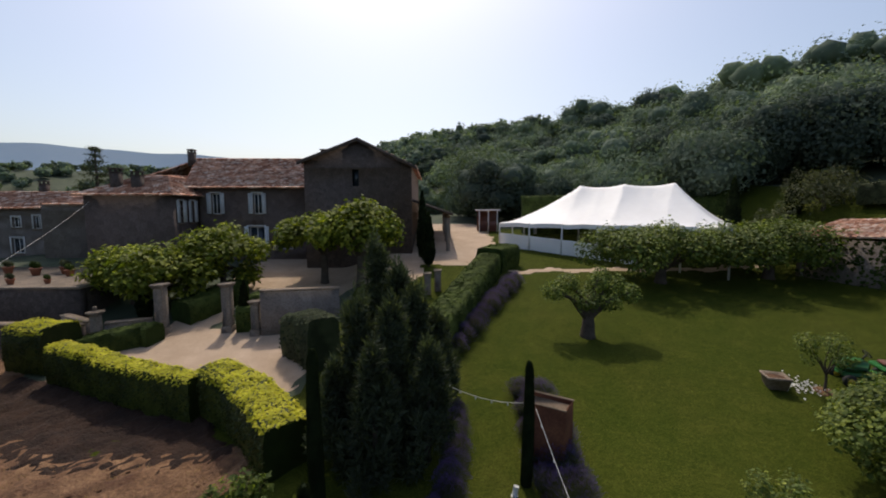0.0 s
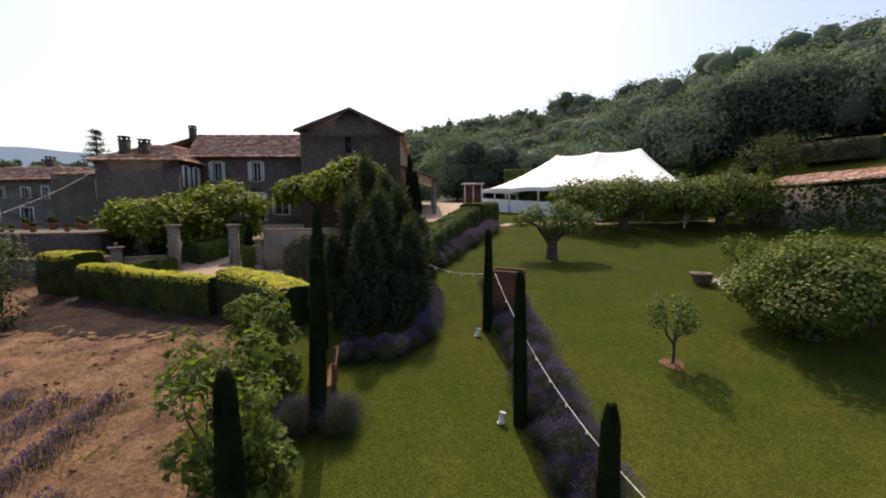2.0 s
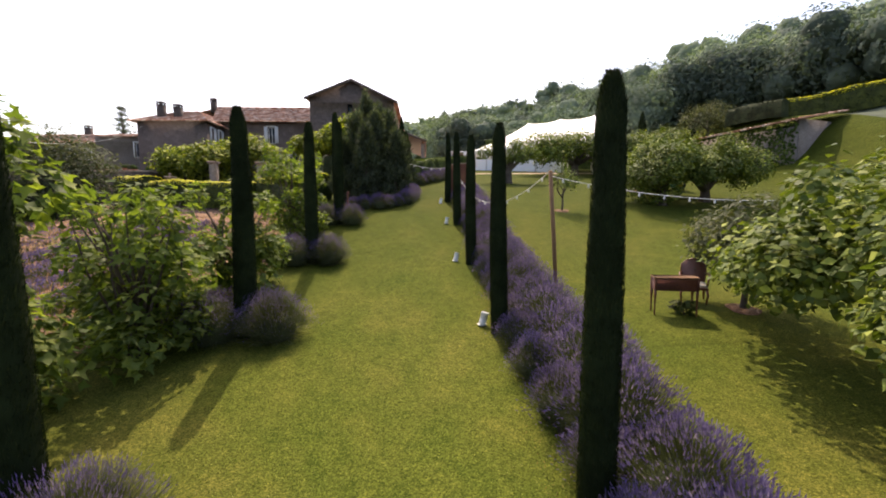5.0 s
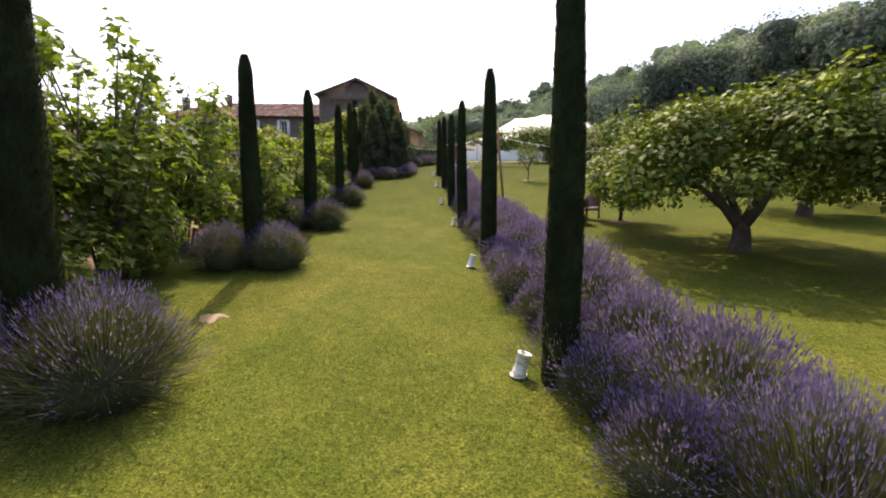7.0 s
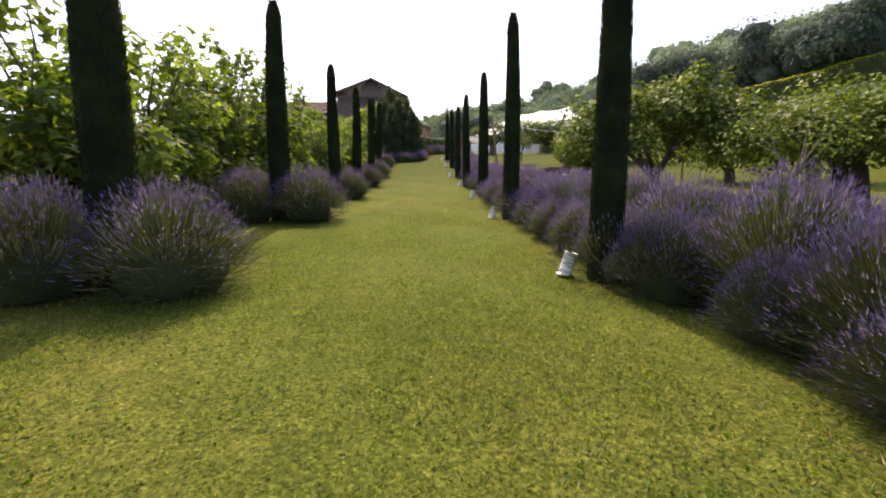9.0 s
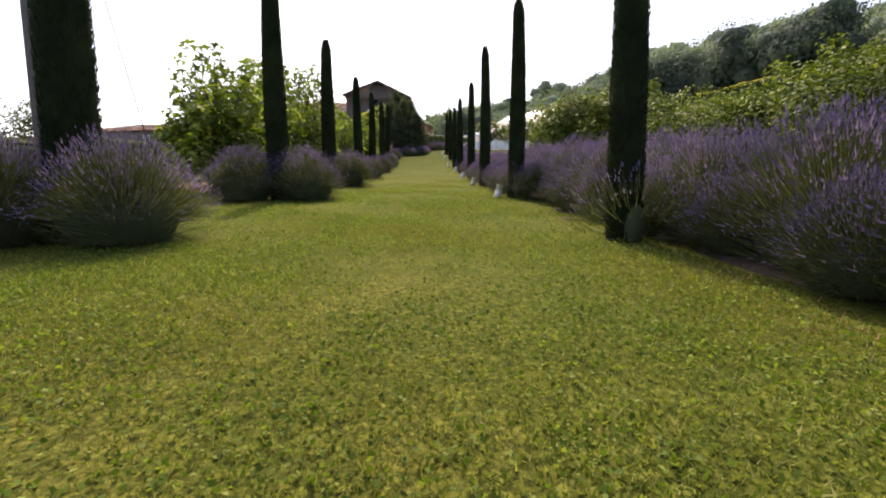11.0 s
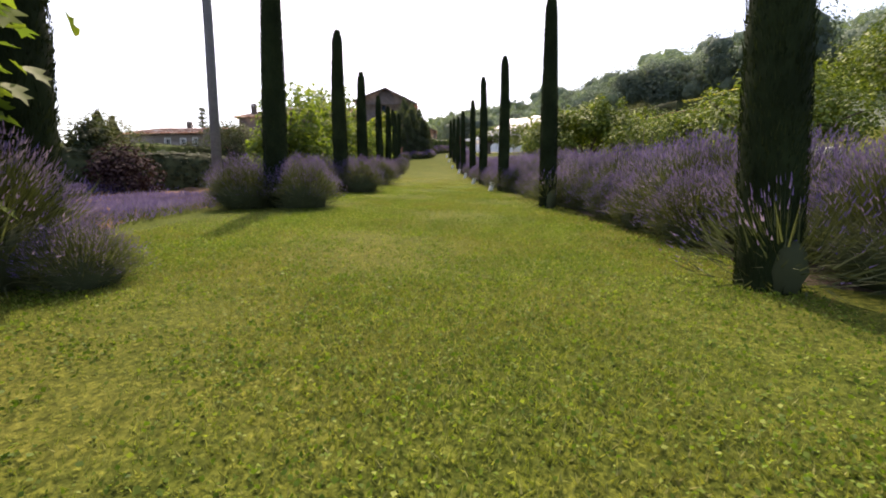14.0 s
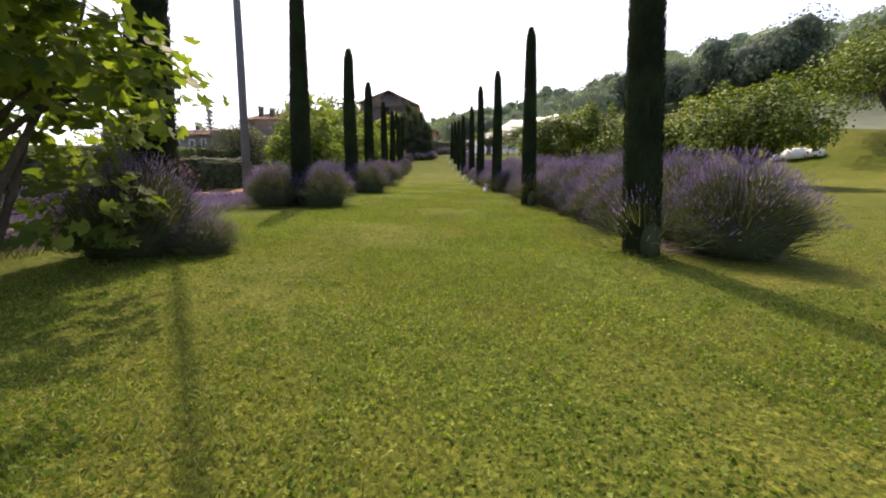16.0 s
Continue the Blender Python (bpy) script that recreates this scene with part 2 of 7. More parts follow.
RUBBER = plain("black_rubber", (0.02, 0.02, 0.02), (0.035, 0.035, 0.035), 6.0, 0.8, 0, 40, 0.2, 0.003, "Object")
CARPAINT = plain("silver_car_paint", (0.32, 0.34, 0.35), (0.40, 0.42, 0.43), 2.0, 0.3, 0.4, 60, 0.02, 0.001, "Object", 0.5)


def canvas_material():
    m, nt, b = shader("white_tent_canvas", 0.5, 0, 0.4)
    n = noise_tex(nt, 0.8, 4, 0.6, "World")
    c = ramp(nt, n.outputs["Fac"], [(0.3, (0.84, 0.835, 0.83)), (0.7, (0.90, 0.895, 0.89))]).outputs["Color"]
    nt.links.new(c, b.inputs["Base Color"])
    w = noise_tex(nt, 3.0, 4, 0.6, "World")
    bump(nt, b, w.outputs["Fac"], 0.35, 0.05)
    t = nt.nodes.new("ShaderNodeBsdfTranslucent")
    nt.links.new(c, t.inputs["Color"])
    s = nt.nodes.new("ShaderNodeMixShader")
    s.inputs[0].default_value = 0.12
    nt.links.new(b.outputs["BSDF"], s.inputs[1])
    nt.links.new(t.outputs["BSDF"], s.inputs[2])
    nt.links.new(s.outputs["Shader"], nt.nodes["Material Output"].inputs["Surface"])
    return m


CANVAS = canvas_material()


def tile_material():
    m, nt, b = shader("sun_bleached_roof_tile", 0.85, 0, 0.25)
    v = nt.nodes.new("ShaderNodeTexVoronoi")
    v.inputs["Scale"].default_value = 3.2
    g = nt.nodes.new("ShaderNodeNewGeometry")
    nt.links.new(g.outputs["Position"], v.inputs["Vector"])
    sep = nt.nodes.new("ShaderNodeSeparateColor")
    nt.links.new(v.outputs["Color"], sep.inputs["Color"])
    c = ramp(nt, sep.outputs[0], [(0.0, (0.26, 0.10, 0.06)), (0.35, (0.54, 0.25, 0.15)), (0.7, (0.74, 0.42, 0.28)), (1.0, (0.90, 0.70, 0.56))]).outputs["Color"]
    n = noise_tex(nt, 0.8, 5, 0.65, "World")
    c = mix(nt, c, (0.15, 0.10, 0.08), ramp(nt, n.outputs["Fac"], [(0.4, (0.45, 0.45, 0.45)), (0.6, (0, 0, 0))]).outputs["Color"])
    nt.links.new(c, b.inputs["Base Color"])
    return m


TILE = tile_material()
GLASS, _, gb = shader("window_glass", 0.08, 0, 0.5)
gb.inputs["Base Color"].default_value = (0.03, 0.04, 0.05, 1)


# ---- mesh helpers ----
rng = np.random.default_rng(7)


def mesh_of(name, V, polys, mats=(), smooth=False, slots=None):
    """A mesh from a vertex array and arrays of faces, each array of one face size."""
    me = bpy.data.meshes.new(name)
    polys = [np.asarray(p, dtype=np.int32) for p in polys if len(p)]
    me.vertices.add(len(V))
    me.vertices.foreach_set("co", np.asarray(V, dtype=np.float32).ravel())
    loops = np.concatenate([p.ravel() for p in polys])
    sizes = np.concatenate([np.full(len(p), p.shape[1], dtype=np.int32) for p in polys])
    me.loops.add(len(loops))
    me.loops.foreach_set("vertex_index", loops)
    me.polygons.add(len(sizes))
    me.polygons.foreach_set("loop_start", np.concatenate([[0], np.cumsum(sizes)[:-1]]).astype(np.int32))
    for m in mats:
        me.materials.append(m)
    if slots is not None:
        me.polygons.foreach_set("material_index", np.asarray(slots, dtype=np.int32))
    if smooth:
        me.polygons.foreach_set("use_smooth", np.ones(len(sizes), dtype=bool))
    me.update(calc_edges=True)
    me.validate()
    return me


def thing(name, at=(0, 0, 0), label="", category="", group="", kind="", turn=0.0, size=1.0):
    ob = new(name)
    ob.empty_display_size = 0.2
    ob.matrix_basis = pose(*at, 0, 0, turn) @ Matrix.Diagonal((size, size, size, 1))
    return tagged(ob, label, category, group, kind)


def part(name, me, parent, label=""):
    ob = new(name, me)
    ob.parent = parent
    if label:
        ob["label"] = label
    return ob


class Shape:
    """Collects boxes, tubes, lathes and sheets into one mesh."""

    def __init__(self):
        self.v, self.f, self.n = [], {}, 0

    def add(self, V, polys):
        for p in polys:
            p = np.asarray(p, dtype=np.int32)
            if len(p):
                self.f.setdefault(p.shape[1], []).append(p + self.n)
        self.v.append(np.asarray(V, dtype=float))
        self.n += len(V)
        return self

    def box(self, c, s, turn=0.0, bevel=0.0):
        x, y, z = (a / 2 for a in s)
        b = min(bevel, 0.45 * min(s))
        if b > 0:
            V = []
            for sx in (-1, 1):
                for sy in (-1, 1):
                    for sz in (-1, 1):
                        V += [(sx * x, sy * (y - b), sz * (z - b)), (sx * (x - b), sy * y, sz * (z - b)), (sx * (x - b), sy * (y - b), sz * z)]
            V = np.array(V)
            i = lambda a, e, g, k: ((a > 0) * 4 + (e > 0) * 2 + (g > 0)) * 3 + k
            Q, T = [], []
            for s1 in (-1, 1):
                Q.append([i(s1, -1, -1, 0), i(s1, 1, -1, 0), i(s1, 1, 1, 0), i(s1, -1, 1, 0)])
                Q.append([i(-1, s1, -1, 1), i(1, s1, -1, 1), i(1, s1, 1, 1), i(-1, s1, 1, 1)])
                Q.append([i(-1, -1, s1, 2), i(1, -1, s1, 2), i(1, 1, s1, 2), i(-1, 1, s1, 2)])
                for s2 in (-1, 1):
                    Q.append([i(s1, s2, -1, 0), i(s1, s2, 1, 0), i(s1, s2, 1, 1), i(s1, s2, -1, 1)])
                    Q.append([i(s1, -1, s2, 0), i(s1, 1, s2, 0), i(s1, 1, s2, 2), i(s1, -1, s2, 2)])
                    Q.append([i(-1, s1, s2, 1), i(1, s1, s2, 1), i(1, s1, s2, 2), i(-1, s1, s2, 2)])
                    for s3 in (-1, 1):
                        T.append([i(s1, s2, s3, 0), i(s1, s2, s3, 1), i(s1, s2, s3, 2)])
            polys = [Q, T]
        else:
            V = np.array([(sx * x, sy * y, sz * z) for sx in (-1, 1) for sy in (-1, 1) for sz in (-1, 1)])
            polys = [[[0, 1, 3, 2], [4, 6, 7, 5], [0, 4, 5, 1], [2, 3, 7, 6], [0, 2, 6, 4], [1, 5, 7, 3]]]
        a = radians(turn)
        R = np.array([[math.cos(a), -math.sin(a), 0], [math.sin(a), math.cos(a), 0], [0, 0, 1]])
        return self.add(V @ R.T + np.array(c), polys)

    def tube(self, pts, radii, sides=8, cap=True):
        P = np.array(pts, dtype=float)
        T = np.gradient(P, axis=0)
        T /= np.linalg.norm(T, axis=1)[:, None] + 1e-9
        side = np.cross(T, (0.31, 0.95, 0.05))
        side /= np.linalg.norm(side, axis=1)[:, None] + 1e-9
        up = np.cross(side, T)
        a = np.linspace(0, 2 * np.pi, sides, endpoint=False)
        R = np.array(radii, dtype=float)
        V = P[:, None] + R[:, None, None] * (np.cos(a)[None, :, None] * side[:, None] + np.sin(a)[None, :, None] * up[:, None])
        k = np.arange(sides)
        Q = [np.stack([i * sides + k, i * sides + (k + 1) % sides, (i + 1) * sides + (k + 1) % sides, (i + 1) * sides + k], 1) for i in range(len(P) - 1)]
        V = V.reshape(-1, 3)
        polys = [np.concatenate(Q)]
        if cap:
            polys.append(np.array([k[::-1], (len(P) - 1) * sides + k]))
        return self.add(V, polys)

    def lathe(self, profile, at=(0, 0, 0), sides=16):
        a = np.linspace(0, 2 * np.pi, sides, endpoint=False)
        V = np.array([(r * math.cos(t) + at[0], r * math.sin(t) + at[1], z + at[2]) for r, z in profile for t in a])
        k = np.arange(sides)
        Q = [np.stack([i * sides + k, i * sides + (k + 1) % sides, (i + 1) * sides + (k + 1) % sides, (i + 1) * sides + k], 1) for i in range(len(profile) - 1)]
        return self.add(V, [np.concatenate(Q)])

    def grid(self, P):
        """A sheet from an array of points, rows by columns."""
        r, c = P.shape[:2]
        i = np.arange(r * c).reshape(r, c)
        return self.add(P.reshape(-1, 3), [np.stack([i[:-1, :-1], i[:-1, 1:], i[1:, 1:], i[1:, :-1]], -1).reshape(-1, 4)])

    def mesh(self, name, *mats, smooth=False, weld=False):
        V, polys = np.concatenate(self.v), [np.concatenate(p) for p in self.f.values()]
        if weld:
            _, first, back_to = np.unique(np.round(V, 4), axis=0, return_index=True, return_inverse=True)
            V, polys = V[first], [back_to.reshape(-1)[p] for p in polys]
        return mesh_of(name, V, polys, mats, smooth)


def rand_dirs(n):
    d = rng.normal(size=(n, 3))
    return d / np.linalg.norm(d, axis=1)[:, None]


LEAF_OVAL = (np.array([(0, 0, 0), (0.45, 0.30, 0.06), (1, 0, -0.10), (0.45, -0.30, 0.06)]), np.array([[0, 1, 2, 3]]))
LEAF_HEART = (np.array([(0, 0, 0), (0.05, 0.28, 0.03), (0.45, 0.40, 0.05), (1, 0, -0.15), (0.45, -0.40, 0.05), (0.05, -0.28, 0.03)]), np.array([[0, 1, 2, 3], [0, 3, 4, 5]]))
_fig = [(0, 0), (0.10, 0.26), (0.34, 0.46), (0.46, 0.18), (0.72, 0.36), (0.74, 0.12), (1.0, 0.0), (0.74, -0.12), (0.72, -0.36), (0.46, -0.18), (0.34, -0.46), (0.10, -0.26)]
LEAF_FIG = (np.array([(x, y, 0.10 * abs(y) * 2 - 0.16 * x * x) for x, y in _fig]), np.array([[0, 1, 2, 3], [0, 3, 4, 5], [0, 5, 6, 7], [0, 7, 8, 9], [0, 9, 10, 11]]))
LEAF_MUL = (np.array([(0, 0, 0), (0.38, 0.40, 0.05), (1, 0, -0.12), (0.38, -0.40, 0.05)]), np.array([[0, 1, 2, 3]]))
LEAF_LOBED = (np.array([(0, 0, 0), (0.26, 0.46, 0.05), (0.46, 0.17, 0.0), (1, 0, -0.14), (0.46, -0.17, 0.0), (0.26, -0.46, 0.05)]), np.array([[0, 1, 2, 3], [0, 3, 4, 5]]))
LEAF_TUFT = (np.array([(-0.5, 0.45, 0), (-0.4, -0.5, 0), (0.6, 0, 0)]), np.array([[0, 1, 2]]))


def leaf_cloud(C, N, size, shape, wide=1.0):
    """One leaf at each centre, its face towards N and turned at random."""
    L, F = shape
    n, k = len(C), len(L)
    N = N / (np.linalg.norm(N, axis=1)[:, None] + 1e-9)
    X = np.cross(N, rand_dirs(n))
    X /= np.linalg.norm(X, axis=1)[:, None] + 1e-9
    Y = np.cross(N, X)
    s = np.asarray(size).reshape(-1, 1, 1) * np.ones((n, 1, 1))
    V = C[:, None] + s * (L[None, :, 0:1] * X[:, None] + wide * L[None, :, 1:2] * Y[:, None] + L[None, :, 2:3] * N[:, None])
    polys = (F[None] + (np.arange(n) * k)[:, None, None]).reshape(-1, F.shape[1])
    return V.reshape(-1, 3), polys


def blades(C, D, length, width):
    """One thin blade at each base, along D."""
    n = len(C)
    D = D / (np.linalg.norm(D, axis=1)[:, None] + 1e-9)
    S = np.cross(D, rand_dirs(n))
    S /= np.linalg.norm(S, axis=1)[:, None] + 1e-9
    w = np.asarray(width).reshape(-1, 1) * np.ones((n, 1)) / 2
    l = np.asarray(length).reshape(-1, 1) * np.ones((n, 1))
    V = np.stack([C - S * w, C + S * w, C + D * l], 1)
    return V.reshape(-1, 3), np.arange(3 * n).reshape(-1, 3)


def blob_points(blobs, n, depth=0.35, stray=0.10):
    """Points near the skins of overlapping balls (x, y, z, rx, rz), with outward normals."""
    B = np.array(blobs, dtype=float)
    w = B[:, 3] ** 2
    pick = rng.choice(len(B), size=n, p=w / w.sum())
    d = rand_dirs(n)
    r = 1 - depth * rng.random(n) ** 1.5
    r *= 1 + stray * rng.normal(size=n)
    b = B[pick]
    off = d * r[:, None] * np.stack([b[:, 3], b[:, 3], b[:, 4]], 1)
    return b[:, :3] + off, d


# ---- the lie of the land ----
_gy = np.arange(-90, 90, 0.25)
_gt = np.interp(_gy, [-90, -22, -16, -8, -4, 0, 4, 7, 13, 17.4, 20.7, 26.7, 33.5, 40, 60, 90], [-9.5, -2.62, -1.98, -1.15, -0.74, -0.22, 0.32, 0.82, 2.2, 3.0, 3.6, 4.5, 5.45, 6.2, 7.0, 8.0])
_gt = np.convolve(np.pad(_gt, 6, mode="edge"), np.ones(13) / 13, mode="valid")


def sstep(a, b, x):
    t = np.clip((x - a) / (b - a), 0, 1)
    return t * t * (3 - 2 * t)


def land(x, y):
    """The height of the ground."""
    x, y = np.asarray(x, dtype=float), np.asarray(y, dtype=float)
    z = np.interp(y, _gy, _gt)
    low = np.interp(y, [2, 8, 13, 18, 24, 30, 36, 45], [0, 0.25, 0.6, 1.0, 1.2, 1.0, 0.9, 1.2])
    z = z - low * sstep(-3.2, -6.5, x) - 0.35 * sstep(-12, -16, x) * sstep(8, 16, y) * (1 - sstep(24, 28, y))
    z = z + 2.6 * sstep(19.0, 27.0, x) * sstep(-30, 10, y)
    z = z + 1.6 * sstep(22.5, 27.0, x) * sstep(12, 24, y) + 2.0 * sstep(29, 38, x) * sstep(6, 20, y)
    s = y + 1.1 * x
    hill = 5 + 0.28 * (s - 66)
    cap = np.where(x > 0, np.interp(x, [0, 30, 55, 80, 120], [34, 27, 24.5, 26.5, 31]), np.where(x > -20, 34.0, 34 + 0.42 * (x + 20)))
    cap = np.maximum(cap, 6.5)
    k = 3.0
    m = -np.logaddexp(-hill / k, -cap / k) * k
    z = np.maximum(z, m) + 0.0
    ridge = 25 * sstep(120, 250, np.hypot(x, y)) * sstep(60, 120, y) * sstep(0, -40, x)
    z = np.where(ridge > 0.5, np.maximum(z, ridge), z)
    z = z - 0.10 * np.clip(-30 - x, 0, 120) * (1 - sstep(60, 200, y))
    return z


def ground_z(x, y):
    return float(land(x, y))


def axis(a, b, fine_a, fine_b, fine, coarse):
    mid = np.arange(fine_a, fine_b + fine / 2, fine)
    out = lambda n, s: s * np.cumsum(coarse * 1.10 ** np.arange(n))
    hi, lo = fine_b + out(120, 1), fine_a + out(120, -1)
    return np.concatenate([lo[lo > a][::-1], mid, hi[hi < b]])


gx, gyy = axis(-1500, 1500, -8, 14, 0.4, 0.6), axis(-600, 2500, -24, 40, 0.4, 0.6)
GX, GY = np.meshgrid(gx, gyy)
GZ = land(GX, GY)
GZ += 0.012 * np.sin(GX * 2.1 + 0.7 * GY) * np.cos(GY * 1.7) * (np.hypot(GX, GY) < 60)
far_m = np.hypot(GX, GY - 10) > 300
GZ = np.where(far_m, np.minimum(GZ, 20), GZ)
sh = Shape().grid(np.stack([GX, GY, GZ], -1))
me = sh.mesh("ground", LAWN, FIELD, smooth=True)
ci, cj = (GX[:-1, :-1] + GX[1:, 1:]) / 2, (GY[:-1, :-1] + GY[1:, 1:]) / 2
wild = (ci > 26) | (cj > 46) | (ci < -30) | ((ci < -4.2) & (cj > 18)) | (cj < -40)
me.polygons.foreach_set("material_index", wild.ravel().astype(np.int32))
ground = tagged(new("ground", me), "gently rising mown green lawn and fields", "ground", kind="structure")


def patch(name, mat, xs, ys, inside, lift, rough, label, category, kind="structure"):
    """A sheet laid on the ground where inside(x, y) holds."""
    X, Y = np.meshgrid(xs, ys)
    bx, by = X + 0.18 * np.sin(1.9 * Y) + 0.1 * np.sin(5.3 * Y + X), Y + 0.18 * np.sin(1.7 * X) + 0.1 * np.sin(4.7 * X + Y)
    Z = land(X, Y) + lift + rough * (rng.random(X.shape) - 0.35)
    if rough > 0.05:
        Z += 0.04 + 0.05 * np.sin(1.7 * X + 2.2 * np.sin(0.9 * Y)) * np.sin(2.3 * Y + 1.6 * np.sin(1.1 * X)) + 0.04 * np.sin(4.4 * X + 3 * np.sin(1.9 * Y)) * np.sin(5.1 * Y + X)
    Z = np.maximum(Z, land(X, Y) + 0.006)
    rim = ~inside(bx, by)
    Z = np.where(rim, land(X, Y) - 0.03, Z)
    i = np.arange(X.size).reshape(X.shape)
    Q = np.stack([i[:-1, :-1], i[:-1, 1:], i[1:, 1:], i[1:, :-1]], -1)
    keep = ~(rim[:-1, :-1] & rim[:-1, 1:] & rim[1:, 1:] & rim[1:, :-1])
    me = mesh_of(name, np.stack([X, Y, Z], -1).reshape(-1, 3), [Q[keep]], [mat], True)
    return tagged(new(name, me), label, category, kind=kind)


field_edge = lambda x, y: (x < -4.3 - 0.6 * sstep(9, 14, y) + 0.95 * (1 - sstep(-10.5, -8.5, y)) + 1.5 * sstep(5.6, 6.8, y) * (1 - sstep(8.6, 10.4, y))) & (x > -30) & (y > -34) & (y < 19.0 - 0.42 * (x + 8) * (x < -8) - 1.15 * (x + 8) * (x > -8))
# where the field soil is coloured dark as the hedge's shadow
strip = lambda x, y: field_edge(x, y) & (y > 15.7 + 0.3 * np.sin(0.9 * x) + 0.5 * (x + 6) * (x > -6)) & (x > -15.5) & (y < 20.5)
patch("field", SOIL, np.arange(-30, -2.4, 0.2), np.arange(-34, 24, 0.2), lambda x, y: field_edge(x, y) & ~strip(x, y - 0.7), 0.02, 0.09, "dry reddish-brown tilled field soil with straw", "field")
patch("hedge_shadow_strip", SHADESOIL, np.arange(-16, -3.6, 0.15), np.arange(14, 21, 0.15), strip, 0.025, 0.10, "strip of soil below the hedge, coloured dark as its shadow", "soil")
drive = lambda x, y: ((x > -14.2) & (x < -4.9) & (y > 18.2) & (y > 18.6 - 0.3 * (x + 9) * (x < -9) - 0.9 * (x + 9) * (x > -9)) & (y < 24.6)) | ((x > -12.6) & (x < -10.5) & (y >= 24.6) & (y < 30)) | ((x > -12.5) & (x < -1) & (y >= 27.4) & (y < 36)) | ((x > -2) & (x < 4.4) & (y > 30.5) & (y < 52))
patch("driveway", GRAVEL, np.arange(-15, 5, 0.25), np.arange(16, 52, 0.25), drive, 0.025, 0.01, "pale sunlit gravel drive and courtyard", "driveway")
walkway = lambda x, y: np.abs(y - (29.3 - 0.012 * (x - 9) ** 2 * (x < 9) + 0.10 * np.clip(x - 15, 0, 20) ** 1.3)) < 0.35
patch("path", GRAVEL, np.arange(3.5, 24, 0.2), np.arange(26, 36, 0.2), lambda x, y: walkway(x, y) & (x > 4), 0.02, 0.008, "narrow pale gravel path across the lawn", "path")


# ---- plants ----
def cypress_mesh(h, r0, seed):
    g = np.random.default_rng(seed)
    rows, sides = 46, 20
    t = np.linspace(0, 1, rows)
    prof = r0 * (0.98 + 0.12 * np.sin(np.pi * np.clip(t * 1.15, 0, 1)) - 0.30 * t) * np.clip((1.008 - t) / 0.08, 0.0, 1) ** 0.5
    a = np.linspace(0, 2 * np.pi, sides, endpoint=False)
    wob = 1 + 0.045 * g.normal(size=(rows, sides))
    lean = 0.03 * np.sin(t * 3 + seed)
    R = np.maximum(prof[:, None] * wob, 0.004) * 0.93
    P = np.stack([R * np.cos(a) + lean[:, None], R * np.sin(a), (0.01 + t * (h - 0.01))[:, None] * np.ones((1, sides))], -1)
    P = np.concatenate([P, P[:, :1]], 1)
    cap = P[-1:] * (0.02, 0.02, 1) + (0, 0, 0.012)
    sh = Shape().grid(np.concatenate([P, cap]))
    n = 15000
    tt = g.random(n)
    aa = g.random(n) * 2 * np.pi
    rr = np.interp(tt, t, prof) * (0.90 + 0.12 * g.random(n))
    C = np.stack([rr * np.cos(aa) + np.interp(tt, t, lean), rr * np.sin(aa), 0.01 + tt * (h - 0.01)], 1)
    D = np.stack([0.24 * np.cos(aa), 0.24 * np.sin(aa), np.where(tt > 0.97, 0.3, 1.0)], 1) + 0.16 * g.normal(size=(n, 3))
    V, F = blades(C, D, 0.022 + 0.040 * g.random(n) ** 2, 0.005 + 0.004 * g.random(n))
    sh.add(V, [F])
    return sh.mesh("crown", CYPRESS)


def make_cypress(h, r0, seed):
    ob = thing("cypress", label="slim clipped dark-green cypress column beside lavender", category="cypress", group="cypresses along the grass walk")
    part("trunk", Shape().tube([(0, 0, -0.15), (0.01, 0, 0.2), (0, 0.01, 0.6)], [0.065, 0.055, 0.05], 8).mesh("trunk", BARK, smooth=True), ob)
    part("crown", cypress_mesh(h, r0, seed), ob)
    return ob


CYP = [(1.875, -15.93, 3.5), (1.92, -11.82, 3.0), (1.95, -7.85, 3.14), (1.94, -3.92, 3.47), (2.0, 0.06, 3.24), (1.86, 3.36, 3.12), (1.84, 6.92, 2.98), (1.80, 10.6, 2.9), (1.72, 14.2, 2.75),
       (-2.22, -15.45, 3.7), (-2.12, -11.65, 3.7), (-1.94, -7.97, 3.66), (-2.08, -3.92, 3.6), (-1.98, -0.11, 3.38), (-1.97, 3.43, 3.34), (-1.95, 7.17, 3.26), (-2.0, 10.75, 3.2), (-2.6, 13.4, 3.5)]
RADII = (0.137, 0.124, 0.134, 0.142, 0.138, 0.132, 0.13, 0.13, 0.13, 0.175, 0.172, 0.170, 0.176, 0.155, 0.158, 0.155, 0.155, 0.155)


def scatter(protos, places):
    """The first things go to the first places, copies of them to the rest."""
    for i, m in enumerate(places[len(protos):]):
        copy_thing(protos[i % len(protos)], m)
    for p, m in zip(protos, places):
        p.matrix_basis = m


cypress_places = []
for i, (x, y, h) in enumerate(CYP):
    w = RADII[i] / 0.16
    cypress_places.append(pose(x, y, ground_z(x, y) - 0.02, 0, 0, 67 * i) @ Matrix.Diagonal((w, w, (h + 0.06) / 3.3, 1)))
scatter([make_cypress(3.3, 0.16, k) for k in (3, 5, 9)], cypress_places)


